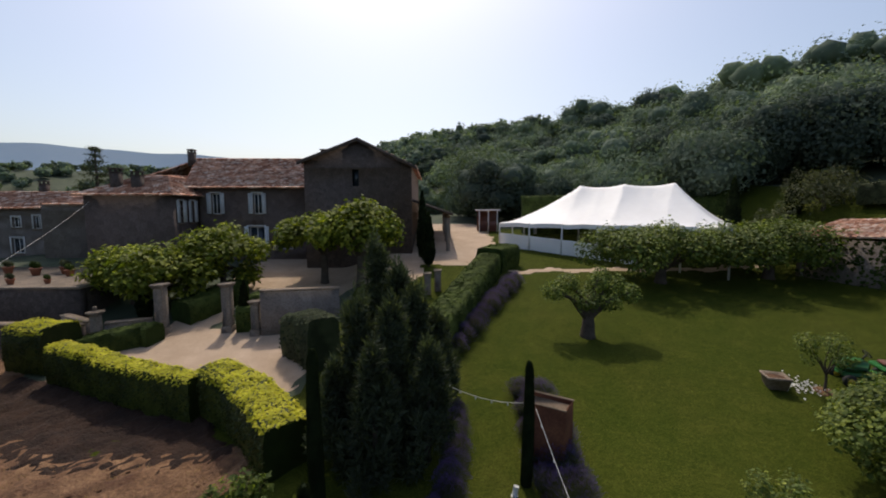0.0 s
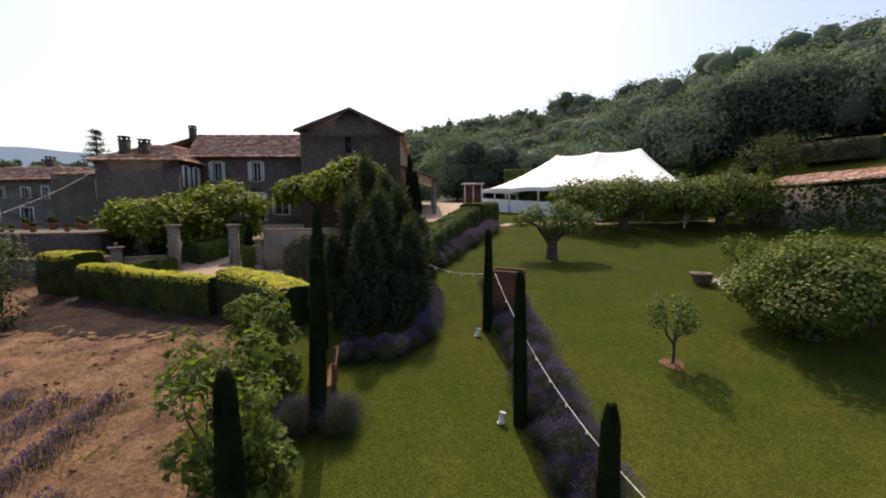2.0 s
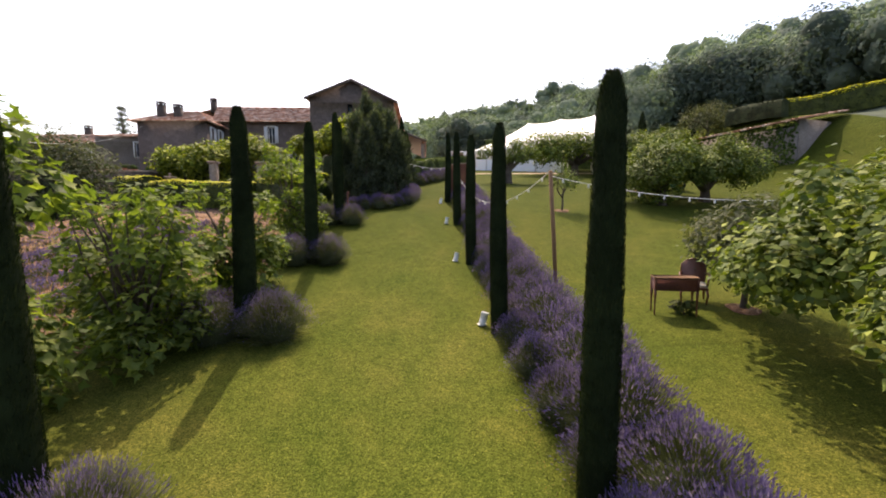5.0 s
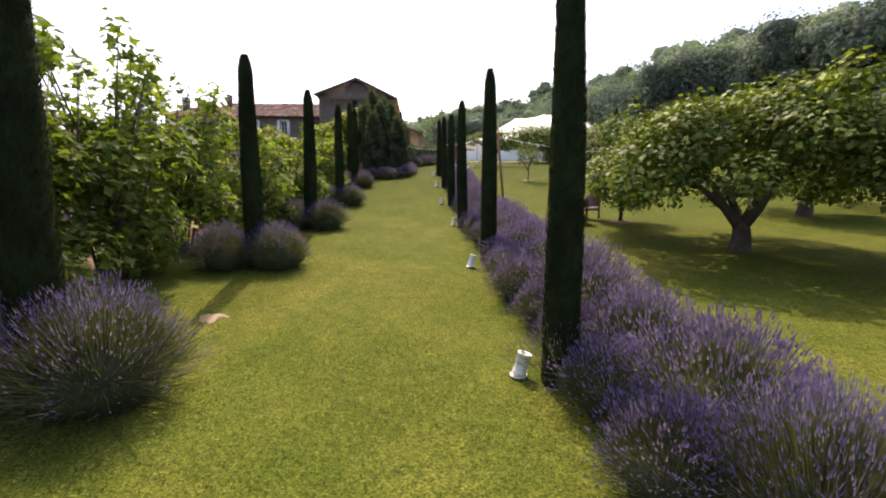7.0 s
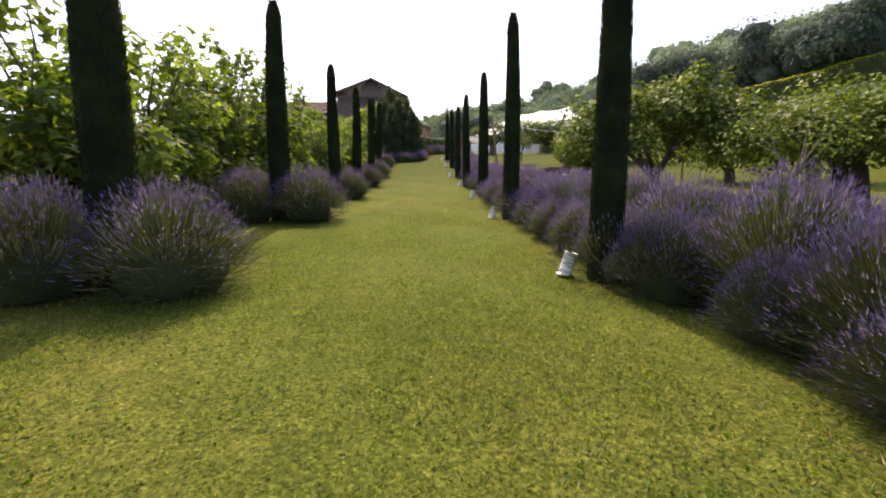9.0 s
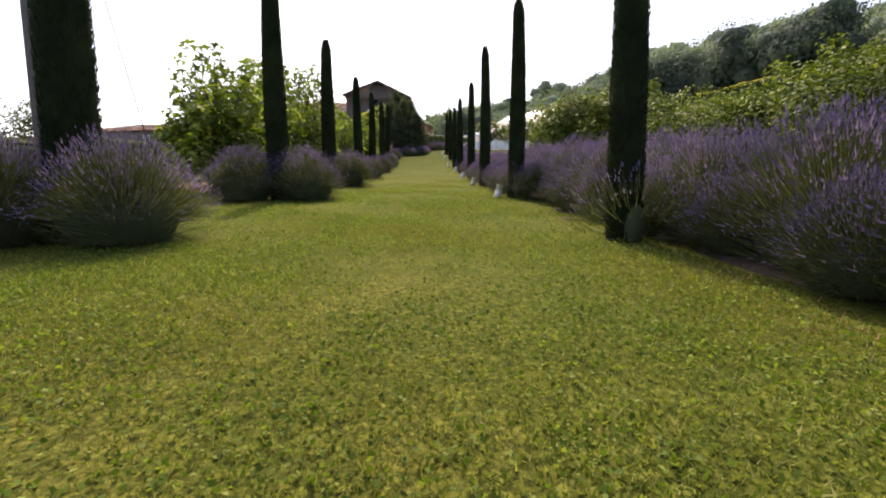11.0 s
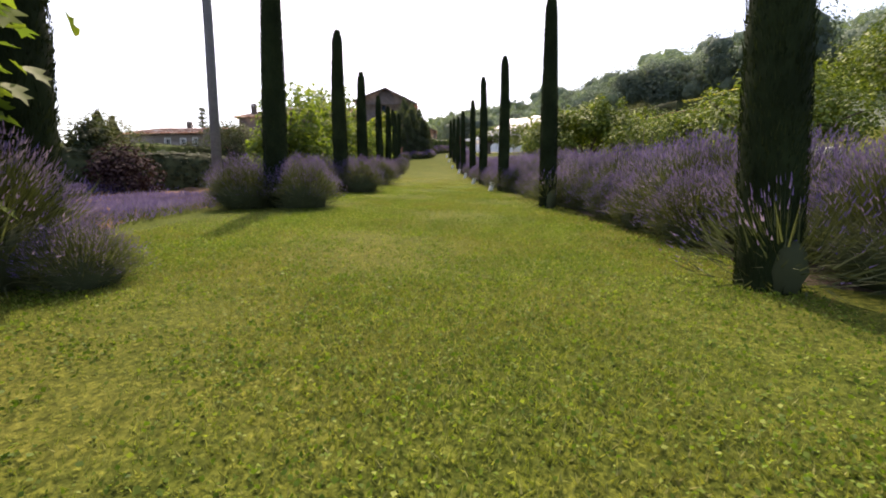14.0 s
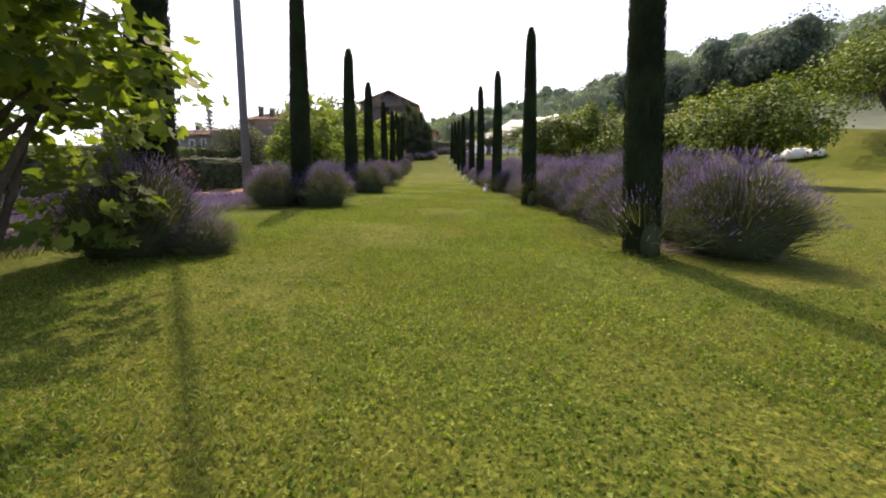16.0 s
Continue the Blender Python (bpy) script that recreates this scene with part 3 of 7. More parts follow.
def lavender_meshes(seed, r, h, stems):
    """Grey-green stems fanned out in a dome, each with a purple spike."""
    g = np.random.default_rng(seed)
    n = stems
    u = g.random(n) ** 0.55
    a = g.random(n) * 2 * np.pi
    base = np.stack([0.28 * r * u * np.cos(a), 0.28 * r * u * np.sin(a), 0.02 + 0 * u], 1)
    rim = r * u * (1 + 0.10 * g.normal(size=n))
    lump = 1 + 0.09 * np.sin(3 * a + seed) * u + 0.06 * np.sin(5 * a + 2 * seed)
    tip = np.stack([rim * lump * np.cos(a), rim * lump * np.sin(a), h * (1 - 0.74 * u ** 2.6) * (0.84 + 0.22 * g.random(n)) * lump], 1)
    mid = base * 0.45 + tip * 0.55 + np.array([0, 0, 0.10 * h])
    green = Shape()
    V, F = blades(mid, tip - mid, np.linalg.norm(tip - mid, axis=1), 0.0042 if stems > 1000 else 0.0032)
    green.add(V, [F])
    m2 = int(n * 0.45)
    C, D = blob_points([(0, 0, 0.28 * h, 0.76 * r, 0.44 * h)], m2, 0.6)
    C[:, 2] = np.abs(C[:, 2])
    D = D + np.array([0, 0, 0.7]) + 0.3 * rand_dirs(m2)
    V, F = blades(C, D, 0.10 + 0.16 * g.random(m2), 0.008)
    green.add(V, [F])
    if stems < 500:
        r *= 0.3
    core = np.array([(math.cos(t) * 0.60 * r * q, math.sin(t) * 0.60 * r * q, z) for q, z in ((0.75, 0.0), (1.0, 0.2 * h), (0.9, 0.38 * h), (0.5, 0.50 * h), (0.02, 0.54 * h)) for t in np.linspace(0, 2 * np.pi, 13)]).reshape(5, 13, 3)
    core[..., :2] *= 1 + 0.08 * g.normal(size=(5, 13, 1))
    core[:, -1] = core[:, 0]
    green.grid(core)
    # flower spikes: slim pointed heads, most of them on the upper half of the dome
    A = tip - mid + 0.10 * r * rand_dirs(n) + np.array([0, 0, 0.06])
    A /= np.linalg.norm(A, axis=1)[:, None]
    X = np.cross(A, rand_dirs(n))
    X /= np.linalg.norm(X, axis=1)[:, None]
    L = ((0.018 if stems > 3000 or stems < 500 else 0.026) + 0.028 * g.random(n))[:, None]
    w = ((0.0027 if stems > 3000 or stems < 500 else 0.0062) + 0.0018 * g.random(n))[:, None]
    c = tip - A * L * 0.1
    V = np.stack([c + X * w, tip + A * L, c - X * w], 1).reshape(-1, 3)
    V = V.reshape(n, 3, 3)[(tip[:, 2] > 0.52 * h) | (g.random(n) < 0.45)].reshape(-1, 3)
    F = np.arange(len(V)).reshape(-1, 3)
    return green.mesh("foliage", LAVGREEN), mesh_of("bloom", V, [F], [LAVFLOWER])


def make_lavender(seed, r, h, stems, label, group):
    ob = thing("lavender_bush", label=label, category="lavender", group=group)
    a, b = lavender_meshes(seed, r, h, stems)
    part("foliage", a, ob)
    tagged(part("bloom", b, ob, "purple flower spikes"), kind="stuff")
    return ob


spots = []
for i, y in enumerate(np.arange(-15.95, 17.2, 0.80)):
    big = 1.0 if y < 3 else 0.92
    spots.append((2.62 + 0.07 * math.sin(2.3 * i), y, big * (0.96 + 0.14 * ((i * 7) % 5) / 5)))
    if i > 0:
        spots.append(((2.36 if y < -9.5 else 2.16) + 0.06 * math.sin(5.1 * i), y + 0.42, big * (0.62 + 0.14 * ((i * 3) % 4) / 4)))
# a low band of lavender round the evergreens and along the clipped hedge
for run, step, size in ((((-1.9, 12.8), (-0.7, 13.0), (-0.1, 13.6), (0.2, 14.6), (0.25, 16.5)), 0.45, 0.56), (((0.5, 19.8), (1.6, 22.2), (2.8, 24.6), (4.1, 27.0)), 0.75, 0.78)):
    R = np.array(run)
    far = np.concatenate([[0], np.cumsum(np.linalg.norm(np.diff(R, axis=0), axis=1))])
    for k, d in enumerate(np.arange(0, far[-1], step)):
        spots.append((float(np.interp(d, far, R[:, 0])) + 0.06 * math.sin(4.1 * k), float(np.interp(d, far, R[:, 1])), size + 0.14 * math.sin(2.3 * k) ** 2))
lav = [make_lavender(11 + k, 0.60, 0.78, 4600, "full lavender bush in purple bloom within the hedge row", "lavender hedge row") for k in range(4)]
far_lav = [make_lavender(21 + k, 0.62, 0.74, 2300, "full lavender bush in purple bloom within the hedge row", "lavender hedge row") for k in range(3)]
for set_, protos in (([q for q in spots if q[1] < -5.5], lav), ([q for q in spots if q[1] >= -5.5], far_lav)):
    scatter(protos, [pose(x, y, ground_z(x, y), 0, 0, 53 * i) @ Matrix.Diagonal((s, s, s * (1.0 if y < -9.0 else 1.08), 1)) for i, (x, y, s) in enumerate(set_)])
wisps = [make_lavender(41 + k, 0.52, 0.52, 420, "sparse wispy lavender stems round a cypress foot", "lavender wisps") for k in range(2)]
scatter(wisps, [pose(x + 0.02, y - 0.08, ground_z(x, y), 0, 0, 71 * i) for i, (x, y, h) in enumerate(CYP[:4])])
lav2 = [make_lavender(31 + k, 0.60, 0.76, 3600, "rounded lavender bush in purple bloom at a cypress foot", "lavender at the cypresses") for k in range(3)]
feet = []
for i, (x, y, h) in enumerate(CYP[9:17]):
    q = (1.0, 0.95, 1.05, 1.15, 0.95, 0.95, 0.9, 0.85)[i]
    pair = ((0.60, -0.34, 0.45), (0.06, -0.36, 1.02)) if i == 0 else ((0.45 * q, -0.12, q), (-0.45 * q, -0.16, q))
    feet += [(x + dx, y + dy, s) for dx, dy, s in pair]
scatter(lav2, [pose(x, y, ground_z(x, y), 0, 0, 71 * k) @ Matrix.Diagonal((s, s, s, 1)) for k, (x, y, s) in enumerate(feet)])


# field lavender: low rows
def field_rows():
    g = np.random.default_rng(77)
    greens, flowers = Shape(), Shape()
    for xr in np.concatenate([[-3.3, -3.75, -4.25, -4.8], np.arange(-5.9, -27, -1.07)]):
        y = np.arange(-21, -10.2 if xr > -5 else (9.6 if xr > -6 else 12.4), 0.10)
        per = 75 if xr > -5 else 36 if xr > -10 else (10 if xr > -14 else 3)
        n = len(y) * per
        yy = np.repeat(y, per) + 0.1 * g.random(n)
        u = np.clip(g.normal(size=n) * (0.23 if xr > -5 else 0.21), -0.42, 0.42)
        x = xr + u
        z = land(x, yy) + 0.02
        h = (0.14 if xr > -5 else 0.31) * np.exp(-(u / 0.45) ** 2) * (0.7 + 0.5 * g.random(n))
        C = np.stack([x, yy, z], 1)
        D = np.stack([0.9 * u, 0.25 * g.normal(size=n), np.ones(n) * 0.9], 1)
        D /= np.linalg.norm(D, axis=1)[:, None]
        V, F = blades(C, D, h, 0.007 if xr > -5 else 0.016)
        greens.add(V, [F])
        tip = C + D * h[:, None] * 0.82
        V, F = blades(tip, D + 0.3 * g.normal(size=(n, 3)), 0.045 + 0.04 * g.random(n), 0.010 if xr > -5 else 0.026)
        flowers.add(V, [F[g.random(len(F)) < 0.95]])
    ob = tagged(thing("lavender_field"), "low rows of purple lavender on dry soil", "lavender field", kind="stuff")
    part("foliage", greens.mesh("foliage", LAVGREEN), ob)
    part("flowers", flowers.mesh("flowers", LAVFLOWER), ob)


field_rows()


def limbs_to(sh, top, targets, r, g, sides=7):
    """Tapered limbs from the trunk's top to each target, a little bowed."""
    for q in targets:
        q = np.array(q[:3], dtype=float)
        mid = (np.array(top) * 0.5 + q * 0.5) + np.array([0, 0, 0.12 * np.linalg.norm(q - top)]) + 0.06 * g.normal(size=3)
        sh.tube([top, (np.array(top) + mid) / 2 + 0.03 * g.normal(size=3), mid, q], [r, 0.72 * r, 0.5 * r, 0.18 * r], sides)


def make_tree(name, at, trunk_h, trunk_r, blobs, count, size, shape, mat, label, category="tree", group="", bark=None, seed=1, limbs=None, droop=0.0, lean=(0, 0), turn=0, stems=(), stem_r=0.05):
    g = np.random.default_rng(seed)
    ob = thing(name, (at[0], at[1], ground_z(at[0], at[1]) - 0.03), label, category, group, turn=turn)
    sh = Shape()
    top = np.array([lean[0], lean[1], trunk_h])
    sh.tube([(0, 0, -0.1), (0.15 * lean[0], 0.15 * lean[1], 0.12 * trunk_h), (0.5 * lean[0] + 0.02, 0.5 * lean[1], 0.55 * trunk_h), top * 0.93, top * (1, 1, 1.12)], [1.5 * trunk_r, 1.12 * trunk_r, 0.95 * trunk_r, 0.85 * trunk_r, 0.3 * trunk_r], 12)
    limbs_to(sh, top * (1, 1, 0.78), (limbs if limbs is not None else blobs[::3] if len(blobs) > 9 else blobs), 0.64 * trunk_r, g)
    for a in stems:
        sh.tube(a, [stem_r, 0.75 * stem_r, 0.45 * stem_r, 0.15 * stem_r][:len(a)], 6)
    part("trunk", sh.mesh("trunk", bark or BARK, smooth=True), ob)
    C, N = blob_points(blobs, count)
    N = N * 0.6 + rand_dirs(count) * 0.6 + np.array([0, 0, 0.75])
    C[:, 2] -= droop * np.maximum(0, np.hypot(C[:, 0], C[:, 1]) - 0.6 * np.abs(np.array(blobs)[:, 0]).max()) if droop else 0
    V, F = leaf_cloud(C, N, size * (0.6 + 0.7 * g.random(count)), shape)
    part("crown", mesh_of("crown", V, [F], [mat]), ob)
    return ob


def umbrella(rx, ry, z, n, g, r=0.75, flat=0.6, lift=0.35):
    """Balls spread over a flat, wide crown."""
    out = []
    for i in range(n):
        a = 2.4 * i + 0.5 * g.random()
        q = math.sqrt((i + 0.3) / n)
        out.append((rx * q * math.cos(a), ry * q * math.sin(a), z + (lift + 0.35) * (1 - q * q) - 0.22 * q * q + 0.22 * (g.random() - 0.5), r * (0.70 + 0.45 * g.random()), r * flat * (0.95 + 0.5 * g.random())))
    return out


def shoots(g, r, z, n=8):
    """Upright leafy shoots over a crown."""
    return [(r * math.sqrt(g.random()) * math.cos(2.4 * i), r * math.sqrt(g.random()) * math.sin(2.4 * i), z + 0.5 * g.random(), 0.20 + 0.14 * g.random(), 0.40) for i in range(n)]


g0 = np.random.default_rng(5)
WIDE = "old spreading mulberry tree with a flat leafy crown on the lawn"
make_tree("mulberry_tree", (7.05, 0.6), 0.62, 0.17, umbrella(2.6, 2.4, 1.85, 20, g0, 0.85, 0.62) + [(0.55 * i, 0.5 * math.sin(3 * i), 2.55 + 0.12 * math.sin(5 * i), 0.20, 0.52) for i in (-2.4, -0.6, 0.3, 1.1, 2.2, 3.2)] + shoots(g0, 2.6, 2.35, 16) + [(2.4 * math.cos(a), 2.2 * math.sin(a), 1.45, 0.42, 0.40) for a in (0.3, 1.2, 2.2, 3.3, 4.1, 4.9, 5.7)], 28500, 0.110, LEAF_MUL, MULLEAF, WIDE, "tree", "mulberries", seed=41, limbs=[(-1.3, 0.2, 1.6), (1.1, 0.5, 1.7), (0.2, -1.0, 1.8), (0.3, 1.4, 1.7), (-0.5, 1.0, 1.9)], droop=0.1)
make_tree("mulberry_tree", (10.3, 13.5), 0.55, 0.20, umbrella(1.5, 1.7, 1.42, 13, g0, 0.75, 0.70, 0.2) + [(-0.35, 0.1, 0.35, 0.5, 0.42), (0.1, -0.3, 0.6, 0.55, 0.5), (-0.9, 0.2, 0.8, 0.55, 0.45)] + shoots(g0, 1.3, 2.0, 9), 15000, 0.108, LEAF_MUL, MULLEAF, WIDE, "tree", "mulberries", seed=42)
make_tree("mulberry_tree", (12.6, 14.2), 0.55, 0.20, umbrella(1.95, 1.9, 1.42, 15, g0, 0.78, 0.70, 0.2) + shoots(g0, 1.6, 2.0, 10), 15500, 0.108, LEAF_MUL, MULLEAF, WIDE, "tree", "mulberries", seed=43)
make_tree("mulberry_tree", (11.7, 27.0), 0.9, 0.26, umbrella(4.2, 2.2, 2.0, 22, g0, 0.95, 0.85, -0.1), 12000, 0.175, LEAF_MUL, MULLEAF, WIDE, "tree", "mulberries", seed=44)
make_tree("mulberry_tree", (18.0, 27.6), 1.0, 0.26, umbrella(4.0, 2.4, 2.0, 22, g0, 0.98, 0.90, -0.1), 12000, 0.175, LEAF_MUL, MULLEAF, WIDE, "tree", "mulberries", seed=45)
make_tree("mulberry_tree", (12.6, 5.0), 0.6, 0.2, umbrella(1.5, 1.5, 1.35, 14, g0, 0.75, 0.75, 0.2) + shoots(g0, 1.5, 1.9, 6), 8000, 0.108, LEAF_MUL, MULLEAF, WIDE, "tree", "mulberries", seed=48)
make_tree("mulberry_tree", (9.75, -2.45), 1.0, 0.33, umbrella(1.5, 1.4, 1.6, 12, g0, 0.72, 0.70, 0.2) + shoots(g0, 1.3, 2.1), 7600, 0.108, LEAF_MUL, MULLEAF, "thick-trunked mulberry tree with a dense leafy crown", "tree", "mulberries", seed=49)
make_tree("mulberry_tree", (11.2, -5.0), 0.75, 0.2, umbrella(2.2, 2.2, 2.0, 18, g0, 0.8, 0.85) + umbrella(1.8, 1.9, 1.65, 12, g0, 0.6, 0.6, -0.1) + shoots(g0, 2.1, 2.75, 12), 16000, 0.108, LEAF_MUL, MULLEAF, WIDE, "tree", "mulberries", seed=50)
make_tree("mulberry_tree", (24.2, 2.0), 1.6, 0.3, umbrella(3.2, 3.2, 3.7, 18, g0, 1.45, 0.9, 0.8) + shoots(g0, 2.6, 5.6), 11000, 0.17, LEAF_MUL, MULLEAF, "tall dark mulberry tree at the foot of the bank", "tree", "mulberries", seed=51)
make_tree("mulberry_tree", (16.5, 5.5), 0.8, 0.2, umbrella(2.6, 2.4, 1.8, 13, g0, 0.9, 0.66) + shoots(g0, 1.9, 2.6), 7980, 0.115, LEAF_MUL, MULLEAF, WIDE, "tree", "mulberries", seed=52)
make_tree("pollarded_tree", (5.55, 20.9), 0.85, 0.24, [(-1.3, 0.1, 1.75, 0.45, 0.38), (-0.7, 0.3, 2.0, 0.45, 0.4), (0.3, 0, 2.1, 0.4, 0.42), (1.0, 0.2, 1.95, 0.5, 0.42), (1.5, -0.1, 1.7, 0.4, 0.35), (0.6, 0.4, 2.3, 0.35, 0.35), (-0.2, -0.3, 1.5, 0.5, 0.4), (0.7, -0.3, 1.45, 0.45, 0.4)], 4370, 0.094, LEAF_MUL, MULLEAF, "stubby pollarded tree with a thick trunk and sparse leaves", "tree", seed=53)
SAP = "young fruit tree with a slender trunk in a bare earth ring"


def small_tree(at, h, r, n, seed, mat=MULLEAF, bark=None):
    g = np.random.default_rng(seed)
    bl = [(0.6 * r * math.cos(2.2 * i), 0.6 * r * math.sin(2.2 * i), h * (0.60 + 0.32 * ((i * 3) % 7) / 7), r * (0.28 + 0.22 * g.random()), r * (0.30 + 0.25 * g.random())) for i in range(8)]
    t = make_tree("young_tree", at, 0.38 * h, 0.035, bl, int(1.5 * n), 0.075, LEAF_MUL, mat, SAP, "tree", "young fruit trees", seed=seed, bark=bark)
    return t


small_tree((5.88, 12.4), 1.75, 0.62, 620, 61)
small_tree((11.35, 17.3), 1.85, 0.75, 760, 62)
make_tree("round_tree", (6.35, 4.1), 0.55, 0.05, [(0.46 * math.cos(2.1 * i), 0.46 * math.sin(2.1 * i), 0.85 + 0.85 * ((i * 3) % 8) / 8, 0.56, 0.5) for i in range(9)], 4600, 0.09, LEAF_OVAL, OLIVELEAF, "small round grey-green fruit tree on a short trunk", "tree", "young fruit trees", seed=63)
small_tree((7.65, -3.38), 2.45, 1.25, 1500, 64, MULLEAF, plain("pale_bark", (0.24, 0.19, 0.15), (0.36, 0.30, 0.24), 3.0, 0.9, 0, 26.0, 0.6, 0.02, "Object"))
for i, (x, y) in enumerate(((5.88, 12.4), (11.35, 17.3), (6.35, 4.1))):
    a = np.linspace(0, 2 * np.pi, 19)
    rr = np.array([0.0, 0.16, 0.27])
    q = np.array([[(x + r * (1 + 0.15 * math.sin(3 * t + i)) * math.cos(t), y + r * math.sin(t), 0) for t in a] for r in rr])
    q[..., 2] = land(q[..., 0], q[..., 1]) + np.array([0.045, 0.035, 0.012])[:, None]
    tagged(new("earth_ring", Shape().grid(q).mesh("earth_ring", SOIL, smooth=True)), "ring of bare brown earth round a young tree", "soil", "earth rings")


def make_fig(at, h, r, n, seed, size=0.135, shape=LEAF_LOBED):
    g = np.random.default_rng(seed)
    bl = [(r * 0.75 * math.sqrt(g.random()) * math.cos(q), r * 0.75 * math.sqrt(g.random()) * math.sin(q), h * (0.14 + 0.76 * g.random()), r * (0.26 + 0.22 * g.random()), h * (0.10 + 0.09 * g.random())) for q in 2.4 * np.arange(20)]
    bl += [(r * 0.6 * math.cos(1.9 * i + seed), r * 0.6 * math.sin(1.9 * i + seed), h * (1.0 + 0.10 * g.random()), 0.15 + 0.10 * g.random(), 0.22 + 0.14 * g.random()) for i in range(8)]
    stems = [[(0.12 * math.cos(q), 0.12 * math.sin(q), -0.1), (0.25 * r * math.cos(q), 0.25 * r * math.sin(q), 0.25 * h), (0.5 * r * math.cos(q + 0.3), 0.5 * r * math.sin(q + 0.3), 0.6 * h), (0.62 * r * math.cos(q + 0.5), 0.62 * r * math.sin(q + 0.5), 0.95 * h)] for q in 1.05 * np.arange(6) + seed]
    t = make_tree("fig_tree", at, 0.3 * h, 0.05, bl, n, size, shape, FIGLEAF, "bushy fig tree with large lobed green leaves", "fig tree", "fig trees beside the walk", seed=seed, limbs=bl[:20:2] + bl[20:], stems=stems, stem_r=0.028)
    return t


FIGS = ((-3.7, -6.3, 2.25, 1.1), (-3.9, -4.6, 2.40, 1.15), (-3.8, -2.7, 3.0, 1.2), (-3.7, -0.9, 3.05, 1.15), (-3.8, 1.0, 2.8, 1.15), (-3.15, 2.9, 1.95, 1.0), (-4.1, 4.0, 1.7, 0.9), (-2.95, 5.4, 1.7, 1.05), (-3.05, 9.4, 2.15, 1.05), (-3.5, 12.0, 1.7, 0.8))
for i, (x, y, h, r) in enumerate(FIGS):
    make_fig((x, y), h, r, 4000 if y < 2 else 2800, 100 + i, 0.15 if y < 2 else 0.14)
make_fig((-2.4, -16.95), 2.45, 1.35, 3600, 131, 0.12, LEAF_FIG)


def hedge(name, pts, width, height, mat, label, dens=260, size=0.075, seed=3, lift=0.0, group=""):
    """A clipped hedge along a line of points: a bumpy body, clad in leaves."""
    g = np.random.default_rng(seed)
    P = np.array(pts, dtype=float)
    seg = np.linalg.norm(np.diff(P, axis=0), axis=1)
    s = np.concatenate([[0], np.cumsum(seg)])
    n = max(6, int(s[-1] / 0.3))
    u = np.linspace(0, s[-1], n)
    X, Y = np.interp(u, s, P[:, 0]), np.interp(u, s, P[:, 1])
    H = np.interp(u, s, P[:, 2]) if P.shape[1] > 2 else np.full(n, height)
    T = np.stack([np.gradient(X), np.gradient(Y)], 1)
    T /= np.linalg.norm(T, axis=1)[:, None]
    S = np.stack([T[:, 1], -T[:, 0]], 1)
    Z = land(X, Y) + lift
    prof = np.array([(-0.46, 0.0), (-0.5, 0.3), (-0.49, 0.7), (-0.44, 0.96), (-0.3, 1.0), (0, 1.01), (0.3, 1.0), (0.44, 0.96), (0.49, 0.7), (0.5, 0.3), (0.46, 0.0)])
    G = np.zeros((n, len(prof), 3))
    for j, (a, b) in enumerate(prof):
        G[:, j, 0], G[:, j, 1] = X + S[:, 0] * a * width, Y + S[:, 1] * a * width
        G[:, j, 2] = Z + b * H - (0.06 if b == 0 else 0)
    G[1:-1] += 0.03 * g.normal(size=(n - 2, len(prof), 3))
    ob = thing(name, (X[0], Y[0], Z[0]), label, "hedge", group)
    G -= np.array([X[0], Y[0], Z[0]])
    sh = Shape().grid(G)
    for e in (0, -1):
        sh.add(G[e], [np.array([list(range(len(prof)))])])
    area = s[-1] * (2 * H.mean() + width)
    m = int((1.6 if mat is HEDGELEAF and s[-1] < 12 else 0.9) * area * dens)
    i, j, a, b = g.integers(0, n - 1, m), g.choice(len(prof) - 1, m, p=np.array([2, 3, 2, 1.5, 4, 4, 1.5, 2, 3, 2]) / 25), g.random((m, 1)), g.random((m, 1))
    C = (G[i, j] * (1 - a) + G[i + 1, j] * a) * (1 - b) + (G[i, j + 1] * (1 - a) + G[i + 1, j + 1] * a) * b
    c0 = np.stack([X[i] - X[0], Y[i] - Y[0], Z[i] - Z[0] + 0.5 * H[i]], 1)
    N = C - c0
    N[:, 2] *= width / H.mean()
    C = C + 0.02 * g.normal(size=C.shape)
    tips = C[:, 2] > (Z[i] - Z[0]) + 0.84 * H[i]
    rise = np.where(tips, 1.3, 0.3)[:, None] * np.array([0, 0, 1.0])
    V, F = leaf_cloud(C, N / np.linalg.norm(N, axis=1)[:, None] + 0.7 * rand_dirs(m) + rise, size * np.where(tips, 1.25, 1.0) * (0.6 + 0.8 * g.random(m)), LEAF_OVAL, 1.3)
    # top leaves take the brighter colour that stands for sunlight
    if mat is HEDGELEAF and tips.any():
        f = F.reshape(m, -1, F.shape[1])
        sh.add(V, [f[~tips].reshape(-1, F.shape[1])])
        top = mesh_of("lit_top", V, [f[tips].reshape(-1, F.shape[1])], [HEDGELIT])
        part("lit_top", top, ob, "yellow-green top leaves coloured as if sunlit")
    else:
        sh.add(V, [F])
    part("foliage", sh.mesh("foliage", mat), ob)
    return ob


